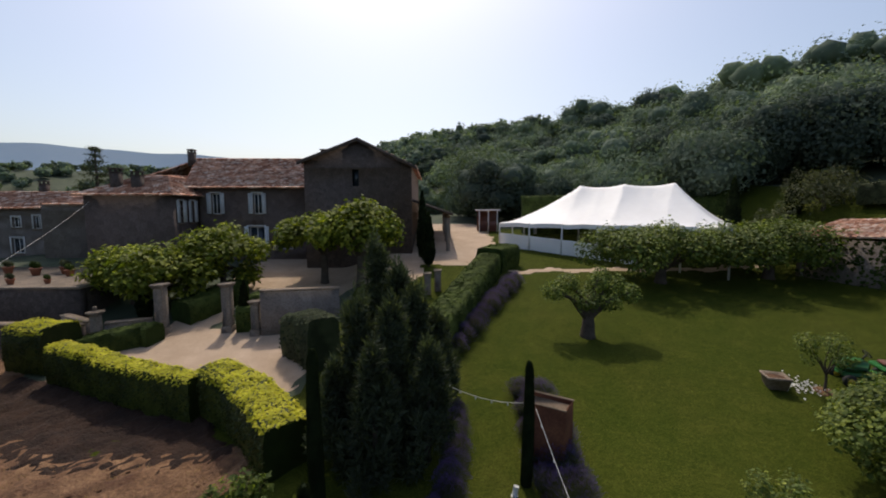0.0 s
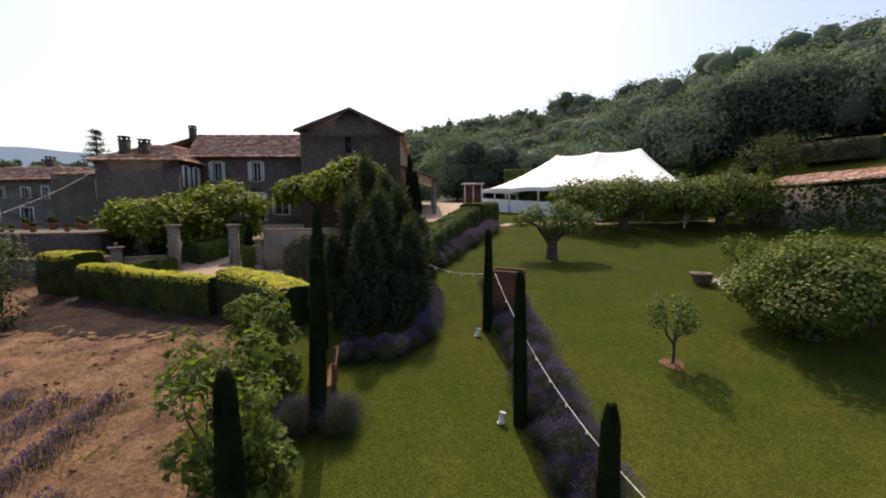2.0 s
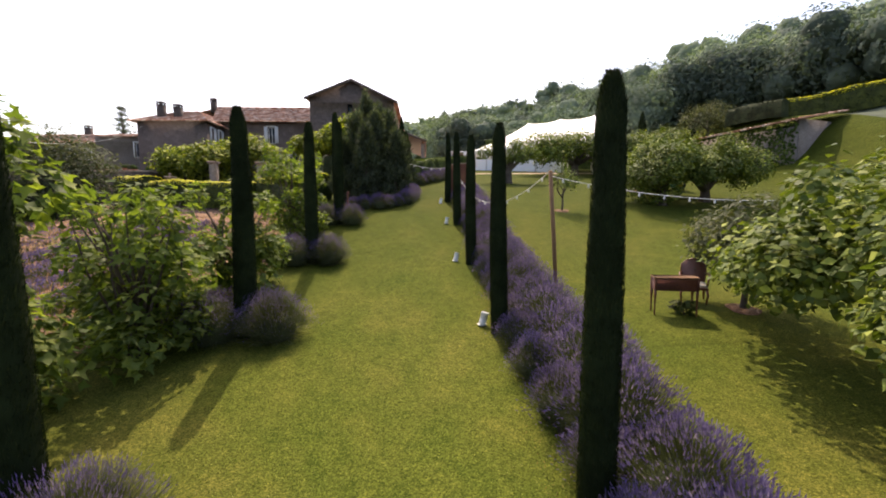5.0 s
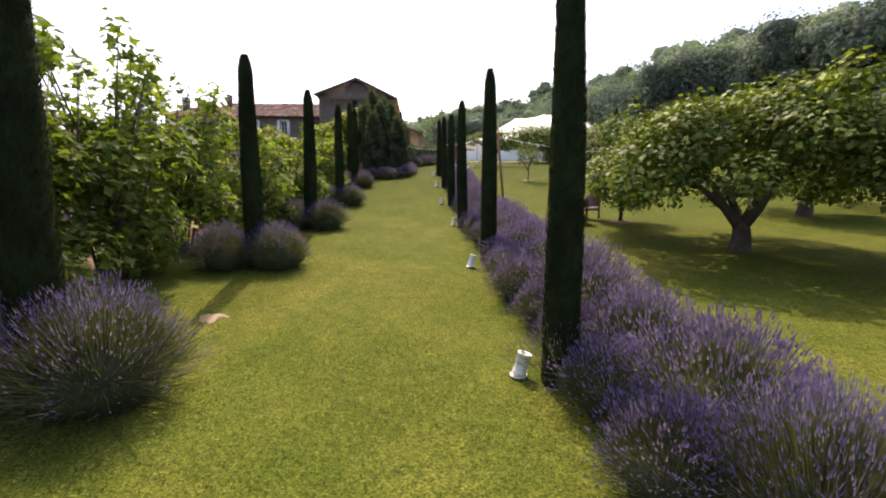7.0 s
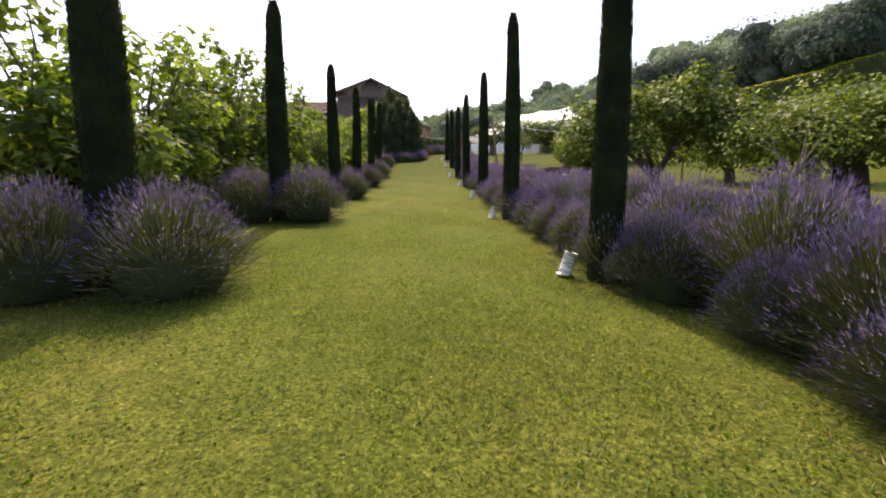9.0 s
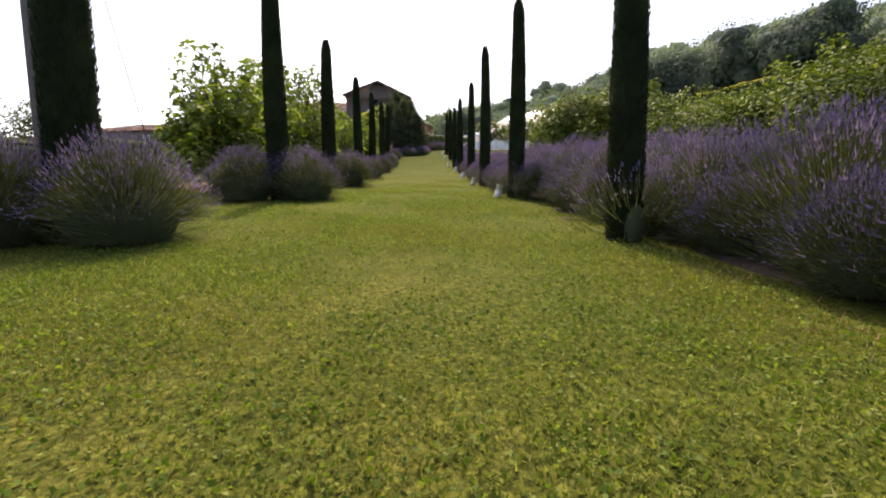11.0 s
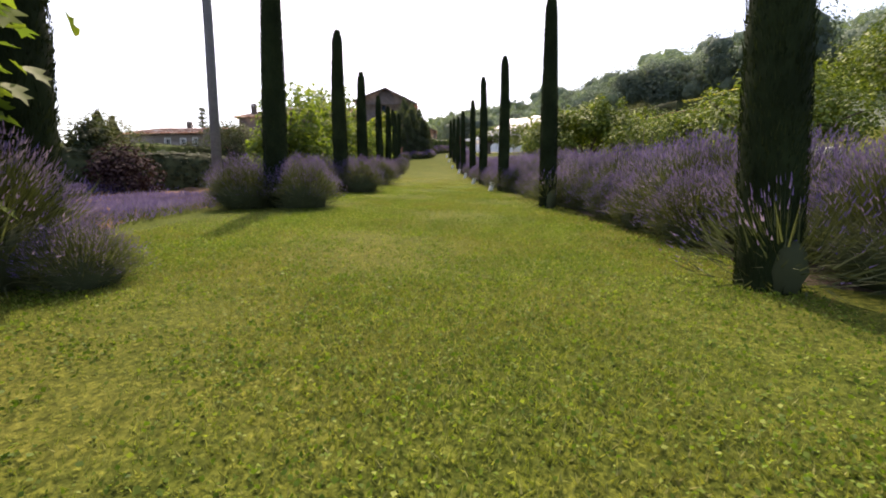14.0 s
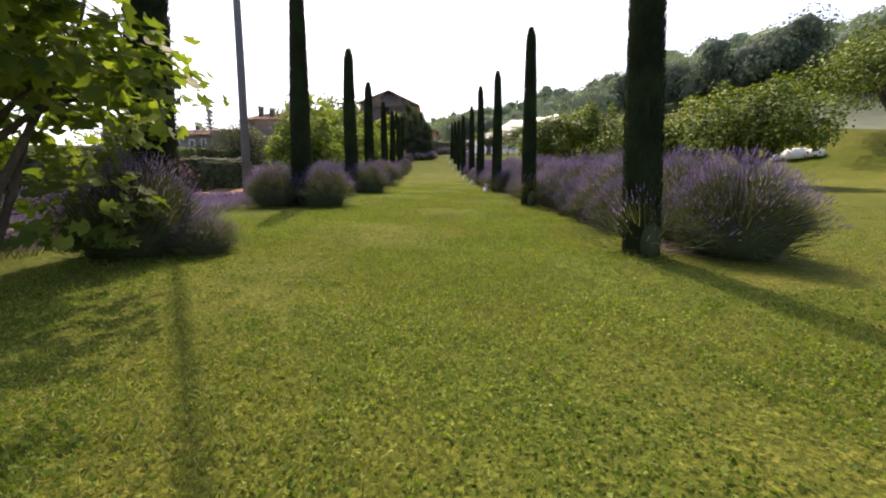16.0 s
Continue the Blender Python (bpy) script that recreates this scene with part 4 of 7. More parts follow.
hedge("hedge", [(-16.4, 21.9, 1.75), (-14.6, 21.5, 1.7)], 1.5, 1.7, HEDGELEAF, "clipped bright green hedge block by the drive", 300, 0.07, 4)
hedge("hedge", [(-13.8, 20.4, 1.35), (-10.5, 18.9, 1.3), (-7.4, 17.9, 1.35)], 0.8, 1.3, HEDGELEAF, "low clipped hedge with a top coloured sunlit yellow-green", 330, 0.07, 5)
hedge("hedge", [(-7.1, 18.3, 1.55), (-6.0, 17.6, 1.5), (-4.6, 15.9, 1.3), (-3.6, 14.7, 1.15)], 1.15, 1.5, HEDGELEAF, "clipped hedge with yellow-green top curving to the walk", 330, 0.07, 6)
hedge("hedge", [(-0.4, 19.5, 1.2), (0.6, 22.0, 1.25), (1.6, 25.0, 1.25), (2.8, 28.5, 1.2)], 1.3, 1.2, DARKHEDGE, "low clipped hedge along the edge of the lawn", 240, 0.08, 7)
hedge("hedge", [(2.9, 29.2, 1.3), (4.2, 30.8, 1.2)], 1.8, 1.3, DARKHEDGE, "rounded dark green shrub hedge near the courtyard", 200, 0.09, 8)
hedge("hedge", [(-9.2, 26.2, 1.0), (-7.3, 26.0, 1.0)], 1.7, 1.0, DARKHEDGE, "square clipped box hedge in the courtyard", 220, 0.08, 9)
hedge("hedge", [(-14.6, 22.3, 0.8), (-12.4, 23.0, 0.85), (-12.0, 22.9, 0.8)], 0.9, 0.8, DARKHEDGE, "dark loose shrubs along the low gate wall", 220, 0.08, 16)
hedge("hedge", [(-12.2, 25.0, 1.0), (-11.4, 26.5, 1.0), (-10.9, 28.0, 1.0)], 1.5, 1.0, DARKHEDGE, "dark clipped box hedge along the courtyard drive", 200, 0.08, 17)
hedge("hedge", [(-9.2, 24.4, 1.1), (-8.0, 24.6, 1.1), (-6.6, 25.0, 1.1)], 1.1, 1.1, DARKHEDGE, "dark clipped box hedge behind the gate wall", 200, 0.08, 18)
hedge("hedge", [(-5.9, 22.0, 1.5), (-4.9, 20.6, 1.7), (-3.9, 19.0, 1.7)], 1.1, 1.6, SHRUBLEAF, "dark loose shrubs behind the evergreen trees", 180, 0.09, 19)
hedge("hedge", [(7.5, 42.0, 3.2), (18.0, 40.6, 3.3), (21.0, 40.0, 2.7), (24.0, 39.4, 1.6)], 1.4, 2.8, DARKHEDGE, "tall dark clipped hedge behind the marquee", 90, 0.14, 10)
bank = [(27.6, 27.5, 10.0), (31.0, 25.9, 10.6), (34.5, 24.0, 11.2), (38.0, 22.0, 11.9), (46.0, 17.5, 13.0)]
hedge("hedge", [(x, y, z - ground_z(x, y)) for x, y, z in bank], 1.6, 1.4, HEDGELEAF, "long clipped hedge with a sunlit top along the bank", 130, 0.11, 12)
hedge("hedge", [(25.7, 30.2, 1.2), (26.2, 28.4, 1.25), (27.0, 26.6, 1.2)], 1.4, 1.2, SHRUBLEAF, "low dark clipped hedge above the outbuilding", 200, 0.10, 15)
hedge("hedge", [(-5.3, -7.2, 0.85), (-6.7, -9.4, 0.85), (-8.8, -12.3, 1.0), (-11.5, -16.0, 1.3)], 1.2, 1.0, SHRUBLEAF, "loose dark hedge of mixed shrubs along the lavender strip", 420, 0.095, 14)
hedge("hedge", [(-27.0, -14.0, 1.6), (-22.0, 2.0, 1.6), (-19.5, 12.0, 1.8), (-17.0, 19.5, 1.8)], 2.2, 1.8, DARKHEDGE, "uneven dark hedge of shrubs beyond the lavender field", 90, 0.12, 13)


def conifer(at, h, r, n, seed, label="dense dark evergreen tree with a ragged outline", mat=CONIFER, name="evergreen_tree"):
    g = np.random.default_rng(seed)
    bl = []
    for i in range(int(12 + 7 * h)):
        t = g.random() ** 0.9
        q = 2.4 * i
        w = r * (1 - 0.82 * t ** 1.3) * (0.45 + 0.65 * g.random())
        bl.append((w * math.cos(q), w * math.sin(q), h * (0.06 + 0.82 * t), 0.15 + 0.10 * g.random(), 0.26 + 0.26 * g.random()))
    bl.append((0, 0, 0.93 * h, 0.12, 0.10 * h))
    ob = thing(name, (at[0], at[1], ground_z(*at) - 0.03), label, "tree", "evergreens")
    part("trunk", Shape().tube([(0, 0, -0.1), (0.02, 0, 0.4 * h), (0, 0.02, 0.9 * h)], [0.05 * r + 0.05, 0.04 * r + 0.03, 0.02], 8).mesh("trunk", BARK, smooth=True), ob)
    C, N = blob_points(bl, n, 0.7)
    D = N + np.array([0, 0, 0.7]) + 0.8 * rand_dirs(n)
    V, F = blades(C, D, 0.10 + 0.14 * g.random(n), 0.035 + 0.025 * g.random(n))
    part("crown", mesh_of("crown", V, [F], [mat]), ob)
    return ob


for i, (x, y, h, r) in enumerate(((-2.0, 17.6, 4.85, 0.75), (-2.2, 15.7, 3.9, 0.62), (-0.8, 16.3, 3.9, 0.66), (-0.45, 14.9, 3.0, 0.7), (-1.6, 14.3, 3.3, 0.66), (-2.55, 14.7, 2.6, 0.5), (-1.3, 17.0, 4.2, 0.62), (-0.3, 17.0, 2.7, 0.7), (-1.3, 15.3, 3.8, 0.58))):
    conifer((x, y), h, r, 7000, 200 + i)
def flame_cypress(at, h, r, seed):
    """An upright cypress: widest in its lower half, drawn out to a point."""
    g = np.random.default_rng(seed)
    ob = thing("upright_cypress", (at[0], at[1], ground_z(*at) - 0.03), "narrow dark upright cypress near the buildings", "tree", "evergreens")
    part("trunk", Shape().tube([(0, 0, -0.1), (0.01, 0, 0.2 * h), (0, 0.01, 0.5 * h)], [0.12 * r + 0.03, 0.10 * r + 0.02, 0.03], 8).mesh("trunk", BARK, smooth=True), ob)
    t = np.linspace(0, 1, 18)
    prof = r * np.minimum(0.55 + 2.2 * t, 1.0) * (1 - t ** 2.2) ** 0.9
    a = np.linspace(0, 2 * np.pi, 15)[:-1]
    R = np.maximum(prof[:, None] * (0.86 + 0.09 * g.normal(size=(18, 14))), 0.01)
    P = np.stack([R * np.cos(a), R * np.sin(a), (0.05 * h + 0.95 * h * t)[:, None] * np.ones((1, 14))], -1)
    sh = Shape().grid(np.concatenate([P, P[:, :1]], 1))
    n = 1800
    tt, aa = g.random(n) ** 1.15, g.random(n) * 6.283
    rr = np.interp(tt, t, prof) * (0.84 + 0.16 * g.random(n))
    C = np.stack([rr * np.cos(aa), rr * np.sin(aa), h * (0.05 + 0.93 * tt)], 1)
    D = np.stack([0.35 * np.cos(aa), 0.35 * np.sin(aa), np.ones(n)], 1) + 0.2 * g.normal(size=(n, 3))
    V, F = blades(C, D, (0.10 + 0.22 * g.random(n)) * (0.5 + 0.8 * r), 0.05 + 0.10 * r)
    part("crown", sh.add(V, [F]).mesh("crown", CYPRESS), ob)


for i, (x, y, h, r) in enumerate(((-14.2, 25.5, 2.6, 0.35), (-8.9, 24.3, 2.2, 0.25), (-1.0, 31.6, 4.4, 0.35), (-0.6, 30.2, 3.2, 0.4), (24.2, 33.3, 3.4, 0.5), (19.9, 33.2, 5.0, 0.55), (-36.9, 30.2, 6.3, 1.1), (-35.5, 30.4, 5.5, 1.05))):
    flame_cypress((x, y), h, r, 240 + i)
cedar = thing("cedar", (-37, 52, ground_z(-37, 52)), "tall dark cedar with level branches behind the farm buildings", "tree")
ch = 10.3
part("trunk", Shape().tube([(0, 0, -0.1), (0.05, 0, 0.5 * ch), (0, 0, ch)], [0.3, 0.2, 0.04], 8).mesh("trunk", BARK, smooth=True), cedar)
bl = [(r * k * math.cos(a), r * k * math.sin(a), z, 0.42, 0.16) for z, r in zip(np.linspace(4.0, ch - 0.3, 10), np.linspace(2.2, 0.25, 10)) for k in (0.3, 0.75, 1.1) for a in (z * 7.1, z * 7.1 + 1.7, z * 7.1 + 3.3, z * 7.1 + 4.8)]
C, N = blob_points(bl, 1900, 0.8)
V, F = blades(C, N + 0.6 * rand_dirs(1900), 0.26 + 0.2 * rng.random(1900), 0.10)
part("crown", mesh_of("crown", V, [F], [CONIFER]), cedar)

# shade trees of the courtyard
SKIRT = [(1.3 * math.cos(2.2 * i), 1.1 * math.sin(2.2 * i), 1.15 + 0.2 * (i % 3), 0.75, 0.6) for i in range(7)]
PL = "spreading leafy shade tree with bright green sunlit tips"
make_tree("shade_tree", (-13.9, 26.3), 1.7, 0.16, umbrella(2.2, 1.7, 2.15, 18, g0, 0.85, 0.62, 0.4) + SKIRT, 6200, 0.25, LEAF_OVAL, PLANELEAF, PL, "tree", "courtyard trees", seed=301)
make_tree("shade_tree", (-12.0, 28.6), 1.9, 0.16, umbrella(2.1, 1.8, 2.5, 18, g0, 0.85, 0.62, 0.4) + SKIRT, 6200, 0.25, LEAF_OVAL, PLANELEAF, PL, "tree", "courtyard trees", seed=302)
make_tree("shade_tree", (-16.0, 27.4), 1.7, 0.16, umbrella(1.7, 1.6, 1.95, 15, g0, 0.8, 0.62, 0.35) + SKIRT, 6200, 0.25, LEAF_OVAL, PLANELEAF, PL, "tree", "courtyard trees", seed=303)
make_tree("plane_tree", (-6.8, 30.2), 2.2, 0.20, umbrella(2.3, 2.0, 3.0, 18, g0, 0.9, 0.62, 0.3), 5600, 0.27, LEAF_MUL, PLANELEAF, "clipped plane tree with broad bright leaves", "tree", "courtyard trees", seed=304)
make_tree("plane_tree", (-4.2, 27.6), 2.0, 0.20, umbrella(1.9, 1.8, 3.0, 18, g0, 0.9, 0.75, 0.4), 5600, 0.27, LEAF_MUL, PLANELEAF, "clipped plane tree with broad bright leaves", "tree", "courtyard trees", seed=305)
make_tree("dark_tree", (6.0, 62.0), 3.2, 0.35, umbrella(4.6, 4.2, 6.0, 18, g0, 2.3, 0.8, 1.6), 4200, 0.42, LEAF_OVAL, WOODLAND, "large dark oak standing by the courtyard lane", "tree", seed=306)
make_tree("olive_tree", (-16.2, 17.4), 1.4, 0.2, umbrella(1.7, 1.6, 2.4, 15, g0, 0.95, 0.9, 0.7), 5200, 0.16, LEAF_OVAL, OLIVELEAF, "large grey-green tree behind the field", "tree", seed=307)
make_tree("shrub", (-15.0, 16.2), 0.3, 0.08, umbrella(1.6, 1.4, 1.0, 12, g0, 0.95, 0.85, 0.6), 4200, 0.13, LEAF_OVAL, SHRUBLEAF, "dark rounded evergreen shrub below the stone wall", "shrub", seed=308)
make_tree("shrub", (-17.5, 14.2), 0.3, 0.08, umbrella(1.3, 1.2, 0.9, 10, g0, 0.8, 0.8, 0.5), 2600, 0.13, LEAF_OVAL, SHRUBLEAF, "dark rounded evergreen shrub below the stone wall", "shrub", seed=309)
for i, (x, y, s) in enumerate(((-6.6, -9.4, 0.62), (-8.2, -11.8, 0.7), (-10.4, -14.6, 0.9))):
    make_tree("shrub", (x, y), 0.3, 0.06, umbrella(0.8 * s, 0.7 * s, 0.85 * s, 9, g0, 0.5 * s, 0.9, 0.4), 2600, 0.10, LEAF_OVAL, SHRUBLEAF, "dark uneven shrub rising from the loose hedge", "shrub", "hedge shrubs", seed=330 + i)
make_tree("purple_plum", (-5.75, -9.75), 0.3, 0.06, umbrella(0.55, 0.55, 0.45, 12, g0, 0.32, 0.9, 0.0), 3600, 0.07, LEAF_OVAL, PRUNUS, "dark purple-leaved plum tree beside the lavender field", "tree", seed=310)
make_tree("shade_tree", (-17.8, 5.5), 0.8, 0.12, umbrella(1.8, 1.7, 1.9, 11, g0, 0.95, 0.8, 0.6), 2400, 0.16, LEAF_OVAL, OLIVELEAF, "loose grey-green tree beyond the lavender field", "tree", seed=311)
for i, (x, y) in enumerate(((20.5, 31.2), (21.9, 31.5))):
    make_tree("silver_shrub", (x, y), 0.6, 0.08, [(0.35 * math.cos(2.3 * j), 0.35 * math.sin(2.3 * j), 0.7 + 0.32 * j, 0.62 - 0.05 * j, 0.5) for j in range(7)], 2200, 0.15, LEAF_OVAL, OLIVELEAF, "silvery grey upright shrub at the foot of the wood", "shrub", "silver shrubs", seed=320 + i)
make_tree("olive_shrub", (25.0, 32.0), 0.5, 0.10, umbrella(2.0, 1.5, 1.0, 14, g0, 1.0, 0.85, 0.5), 4200, 0.16, LEAF_OVAL, OLIVELEAF, "wide pale olive-green shrub below the wood", "shrub", seed=324)


# ---- the wood on the hill ----
_t = (1 + math.sqrt(5)) / 2
_iv = np.array([(-1, _t, 0), (1, _t, 0), (-1, -_t, 0), (1, -_t, 0), (0, -1, _t), (0, 1, _t), (0, -1, -_t), (0, 1, -_t), (_t, 0, -1), (_t, 0, 1), (-_t, 0, -1), (-_t, 0, 1)])
_iv = _iv / np.linalg.norm(_iv[0])
_near = np.linalg.norm(_iv[:, None] - _iv[None], axis=2) < 1.1
_tri = [(i, j, k) for i in range(12) for j in range(i + 1, 12) for k in range(j + 1, 12) if _near[i, j] and _near[j, k] and _near[i, k]]
_tri = [(i, j, k) if np.dot(np.cross(_iv[j] - _iv[i], _iv[k] - _iv[i]), _iv[i]) > 0 else (i, k, j) for i, j, k in _tri]
BALL = (_iv, np.array(_tri))


def woodland():
    g = np.random.default_rng(99)
    full = 6800
    kinds = []
    for k in range(7):
        bl = [(0.27 * math.cos(2.4 * i) * math.sqrt(g.random()), 0.27 * math.sin(2.4 * i) * math.sqrt(g.random()), 0.28 + 0.46 * g.random(), 0.17 + 0.10 * g.random(), 0.13 + 0.09 * g.random()) for i in range(13)]
        C, N = blob_points(bl, full, 0.34, 0.010)
        M = C - np.array([0, 0, 0.42])
        M /= np.linalg.norm(M, axis=1)[:, None]
        bodies = Shape()
        for b in bl:
            bodies.add(BALL[0] * (0.64 * np.array([b[3], b[3], b[4]])) * (1 + 0.10 * g.normal(size=(12, 1))) + np.array(b[:3]), [BALL[1]])
        kinds.append((C, 0.5 * N + 0.8 * M, np.concatenate(bodies.v), np.concatenate(bodies.f[3])))
    # tall oaks along the foot of the slope: x, y, height of the top above datum
    edge = ((24, 41.5, 16.6), (28, 40.5, 18.2), (32.5, 39.5, 19.4), (37, 38, 20.8), (41, 36, 21.2), (45.5, 33.5, 22.0), (31, 46, 20.5), (36.5, 44.5, 22.2), (42, 42, 23.6), (47.5, 39, 24.5), (21, 47.5, 17.5), (26, 49.5, 20.0))
    spots = np.array([(x, y, 0.30 * (H - ground_z(x, y)), (H - 0.6 - ground_z(x, y)) / 0.76) for x, y, H in edge])
    tries = 0
    while len(spots) < 640 and tries < 60000:
        tries += 1
        a = g.uniform(-0.55, 1.42)
        d = 40 + 235 * g.random() ** 1.2
        x, y = d * math.sin(a), 8 + d * math.cos(a)
        if (y + 1.1 * x < 60 and x > -25) or (x < 4 and y < 75) or (x > 0 and x < 25 and y < 46) or (x < 35.5 and y < 36) or (x < -25) or math.atan2(x, y + 19) > 0.95:
            continue
        h = g.uniform(6.0, 10.0) * (1 + 0.55 * float(sstep(20, 46, x)))
        r = h * 0.40
        if len(spots) and (np.hypot(spots[:, 0] - x, spots[:, 1] - y) < 0.68 * (r + spots[:, 2])).any():
            continue
        spots = np.vstack([spots, (x, y, r, h)])
    for k in range(520):
        a, d = g.uniform(-0.98, -0.22), 125 + 125 * g.random()
        h = g.uniform(3.8, 5.6)
        spots = np.vstack([spots, (d * math.sin(a), 8 + d * math.cos(a), 0.4 * h, h)])
    Vs, Fs, Ss, n0 = [], [], [], 0
    for k, (x, y, r, h) in enumerate(spots):
        C, N, BV, BF = kinds[g.integers(7)]
        a = g.random() * 6.28
        R = np.array([[math.cos(a), -math.sin(a), 0], [math.sin(a), math.cos(a), 0], [0, 0, 1]])
        wide = g.uniform(0.95, 1.25)
        h *= 1.04 if k >= len(edge) else 1.0
        P = (C @ R.T) * np.array([h * wide, h * wide, h]) + np.array([x, y, ground_z(x, y) - 0.16 * h])
        d = math.hypot(x, y)
        if k < len(edge):
            turned = np.array([[0, -1, 0], [1, 0, 0], [0, 0, 1.0]])
            P = np.concatenate([(P - (x, y, 0)) @ m.T + (x, y, 0) for m in (np.eye(3), turned)])
            N = np.concatenate([N, N @ turned.T])
        keep = np.arange(0, len(P), 1 if d < 70 else (4 if d < 115 else 17 if x > -25 else 44))
        NN = (N[keep] @ R.T) + 0.65 * rand_dirs(len(keep))
        V, F = leaf_cloud(P[keep], NN, (0.24 if k < len(edge) else 0.26 if d < 70 else (0.38 if d < 115 else 0.88)) * (0.6 + 0.8 * g.random(len(keep))), LEAF_TUFT)
        BV = (BV @ R.T) * np.array([h * wide, h * wide, h]) + np.array([x, y, ground_z(x, y) - 0.16 * h])
        F = np.concatenate([F, BF + len(V)])
        V = np.concatenate([V, BV])
        Vs.append(V)
        Fs.append(F + n0)
        kind = g.choice(3, p=(0.45, 0.33, 0.22))
        Ss.append(np.full(len(F), kind))
        n0 += len(V)

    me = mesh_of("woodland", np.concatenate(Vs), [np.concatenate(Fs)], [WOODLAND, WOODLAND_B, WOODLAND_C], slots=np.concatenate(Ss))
    tagged(new("woodland", me), "dense mixed oak wood covering the hillside", "woodland", kind="stuff")


woodland()


# ---- buildings ----
def wall_cells(sh, u0, u1, z0, z1, holes, place, thick):
    """A wall from u0 to u1 with openings (ua, ub, za, zb) cut right through; place(u, w, z) gives the world point, w into the wall."""
    us = sorted({u0, u1, *(h[0] for h in holes), *(h[1] for h in holes)})
    zs = sorted({z0, z1, *(h[2] for h in holes), *(h[3] for h in holes)})
    for a, b in zip(us, us[1:]):
        for c, d in zip(zs, zs[1:]):
            if any(h[0] <= (a + b) / 2 <= h[1] and h[2] <= (c + d) / 2 <= h[3] for h in holes):
                continue
            V = [place(u, w, z) for u in (a, b) for w in (0, thick) for z in (c, d)]
            sh.add(np.array(V), [[[0, 1, 3, 2], [4, 6, 7, 5], [0, 4, 5, 1], [2, 3, 7, 6], [0, 2, 6, 4], [1, 5, 7, 3]]])


def slab_box(sh, ua, ub, za, zb, w0, w1, place):
    V = [place(u, w, z) for u in (ua, ub) for w in (w0, w1) for z in (za, zb)]
    sh.add(np.array(V), [[[0, 1, 3, 2], [4, 6, 7, 5], [0, 4, 5, 1], [2, 3, 7, 6], [0, 2, 6, 4], [1, 5, 7, 3]]])


def window_parts(house, place, hole, shutters=True, name="window"):
    """Frame, pane and open shutters of one window."""
    ua, ub, za, zb = hole
    fr = Shape()
    t = 0.07
    for q in ((ua, ua + t, za, zb), (ub - t, ub, za, zb), (ua + t, ub - t, za, za + t), (ua + t, ub - t, zb - t, zb), ((ua + ub) / 2 - 0.03, (ua + ub) / 2 + 0.03, za + t, zb - t)):
        slab_box(fr, *q, 0.16, 0.22, place)
    w = part(name, fr.mesh("window_frame", WHITEPAINT), house)
    pane = Shape()
    slab_box(pane, ua + t, ub - t, za + t, zb - t, 0.185, 0.195, place)
    part("pane", pane.mesh("pane", GLASS), w)
    sill = Shape()
    slab_box(sill, ua - 0.08, ub + 0.08, za - 0.09, za - 0.005, -0.06, 0.1, place)
    part("sill", sill.mesh("sill", LIMESTONE), w)
    sur = Shape()
    for q in ((ua - 0.11, ua - 0.004, za, zb + 0.11), (ub + 0.004, ub + 0.11, za, zb + 0.11), (ua - 0.004, ub + 0.004, zb + 0.004, zb + 0.11)):
        slab_box(sur, *q, -0.025, 0.05, place)
    part("surround", sur.mesh("surround", WHITEPAINT), w)
    if shutters:
        for a, b in ((ua - 0.32, ua - 0.03), (ub + 0.03, ub + 0.32)):
            sht = Shape()
            slab_box(sht, a, b, za + 0.02, zb + 0.02, -0.075, -0.035, place)
            for k in range(9):
                z = za + 0.12 + k * (zb - za - 0.24) / 8
                slab_box(sht, a + 0.04, b - 0.04, z - 0.035, z + 0.02, -0.092, -0.075, place)
            part("shutter", sht.mesh("shutter", SHUTTERPAINT), w)


def tiled_plane(sh, a, b, c, d, pitch=0.28, amp=0.028):
    """Barrel tiles over a slope with eaves from a to b and ridge from d to c."""
    a, b, c, d = (np.array(p, dtype=float) for p in (a, b, c, d))
    nu = max(4, int(np.linalg.norm(b - a) / pitch)) * 4 + 1
    nv = max(3, int(np.linalg.norm(d - a) / 0.42)) * 2
    u, v = np.linspace(0, 1, nu), np.repeat(np.linspace(0, 1, nv // 2 + 1), 2)[1:-1]
    n = np.cross(b - a, d - a)
    n /= np.linalg.norm(n)
    n *= np.sign(n[2])
    P = (a + (b - a) * u[None, :, None]) * (1 - v[:, None, None]) + (d + (c - d) * u[None, :, None]) * v[:, None, None]
    wave = np.abs(np.sin(np.pi * np.arange(nu) / 4)) * 2 - 1
    P = P + n * (amp * wave[None, :, None])
    step = (np.arange(len(v)) % 2 == 0) * 0.035
    P = P + n * step[:, None, None] + 0.008 * rng.normal(size=(P.shape[0], P.shape[1], 1)) * n
    sh.grid(P)
    und = np.array([[a - n * 0.05, b - n * 0.05], [d - n * 0.05, c - n * 0.05]])
    sh.grid(und)
    for p, q in ((a, b), (b, c), (d, a)):
        sh.grid(np.array([[p - n * 0.05, q - n * 0.05], [p + n * 0.03, q + n * 0.03]]))


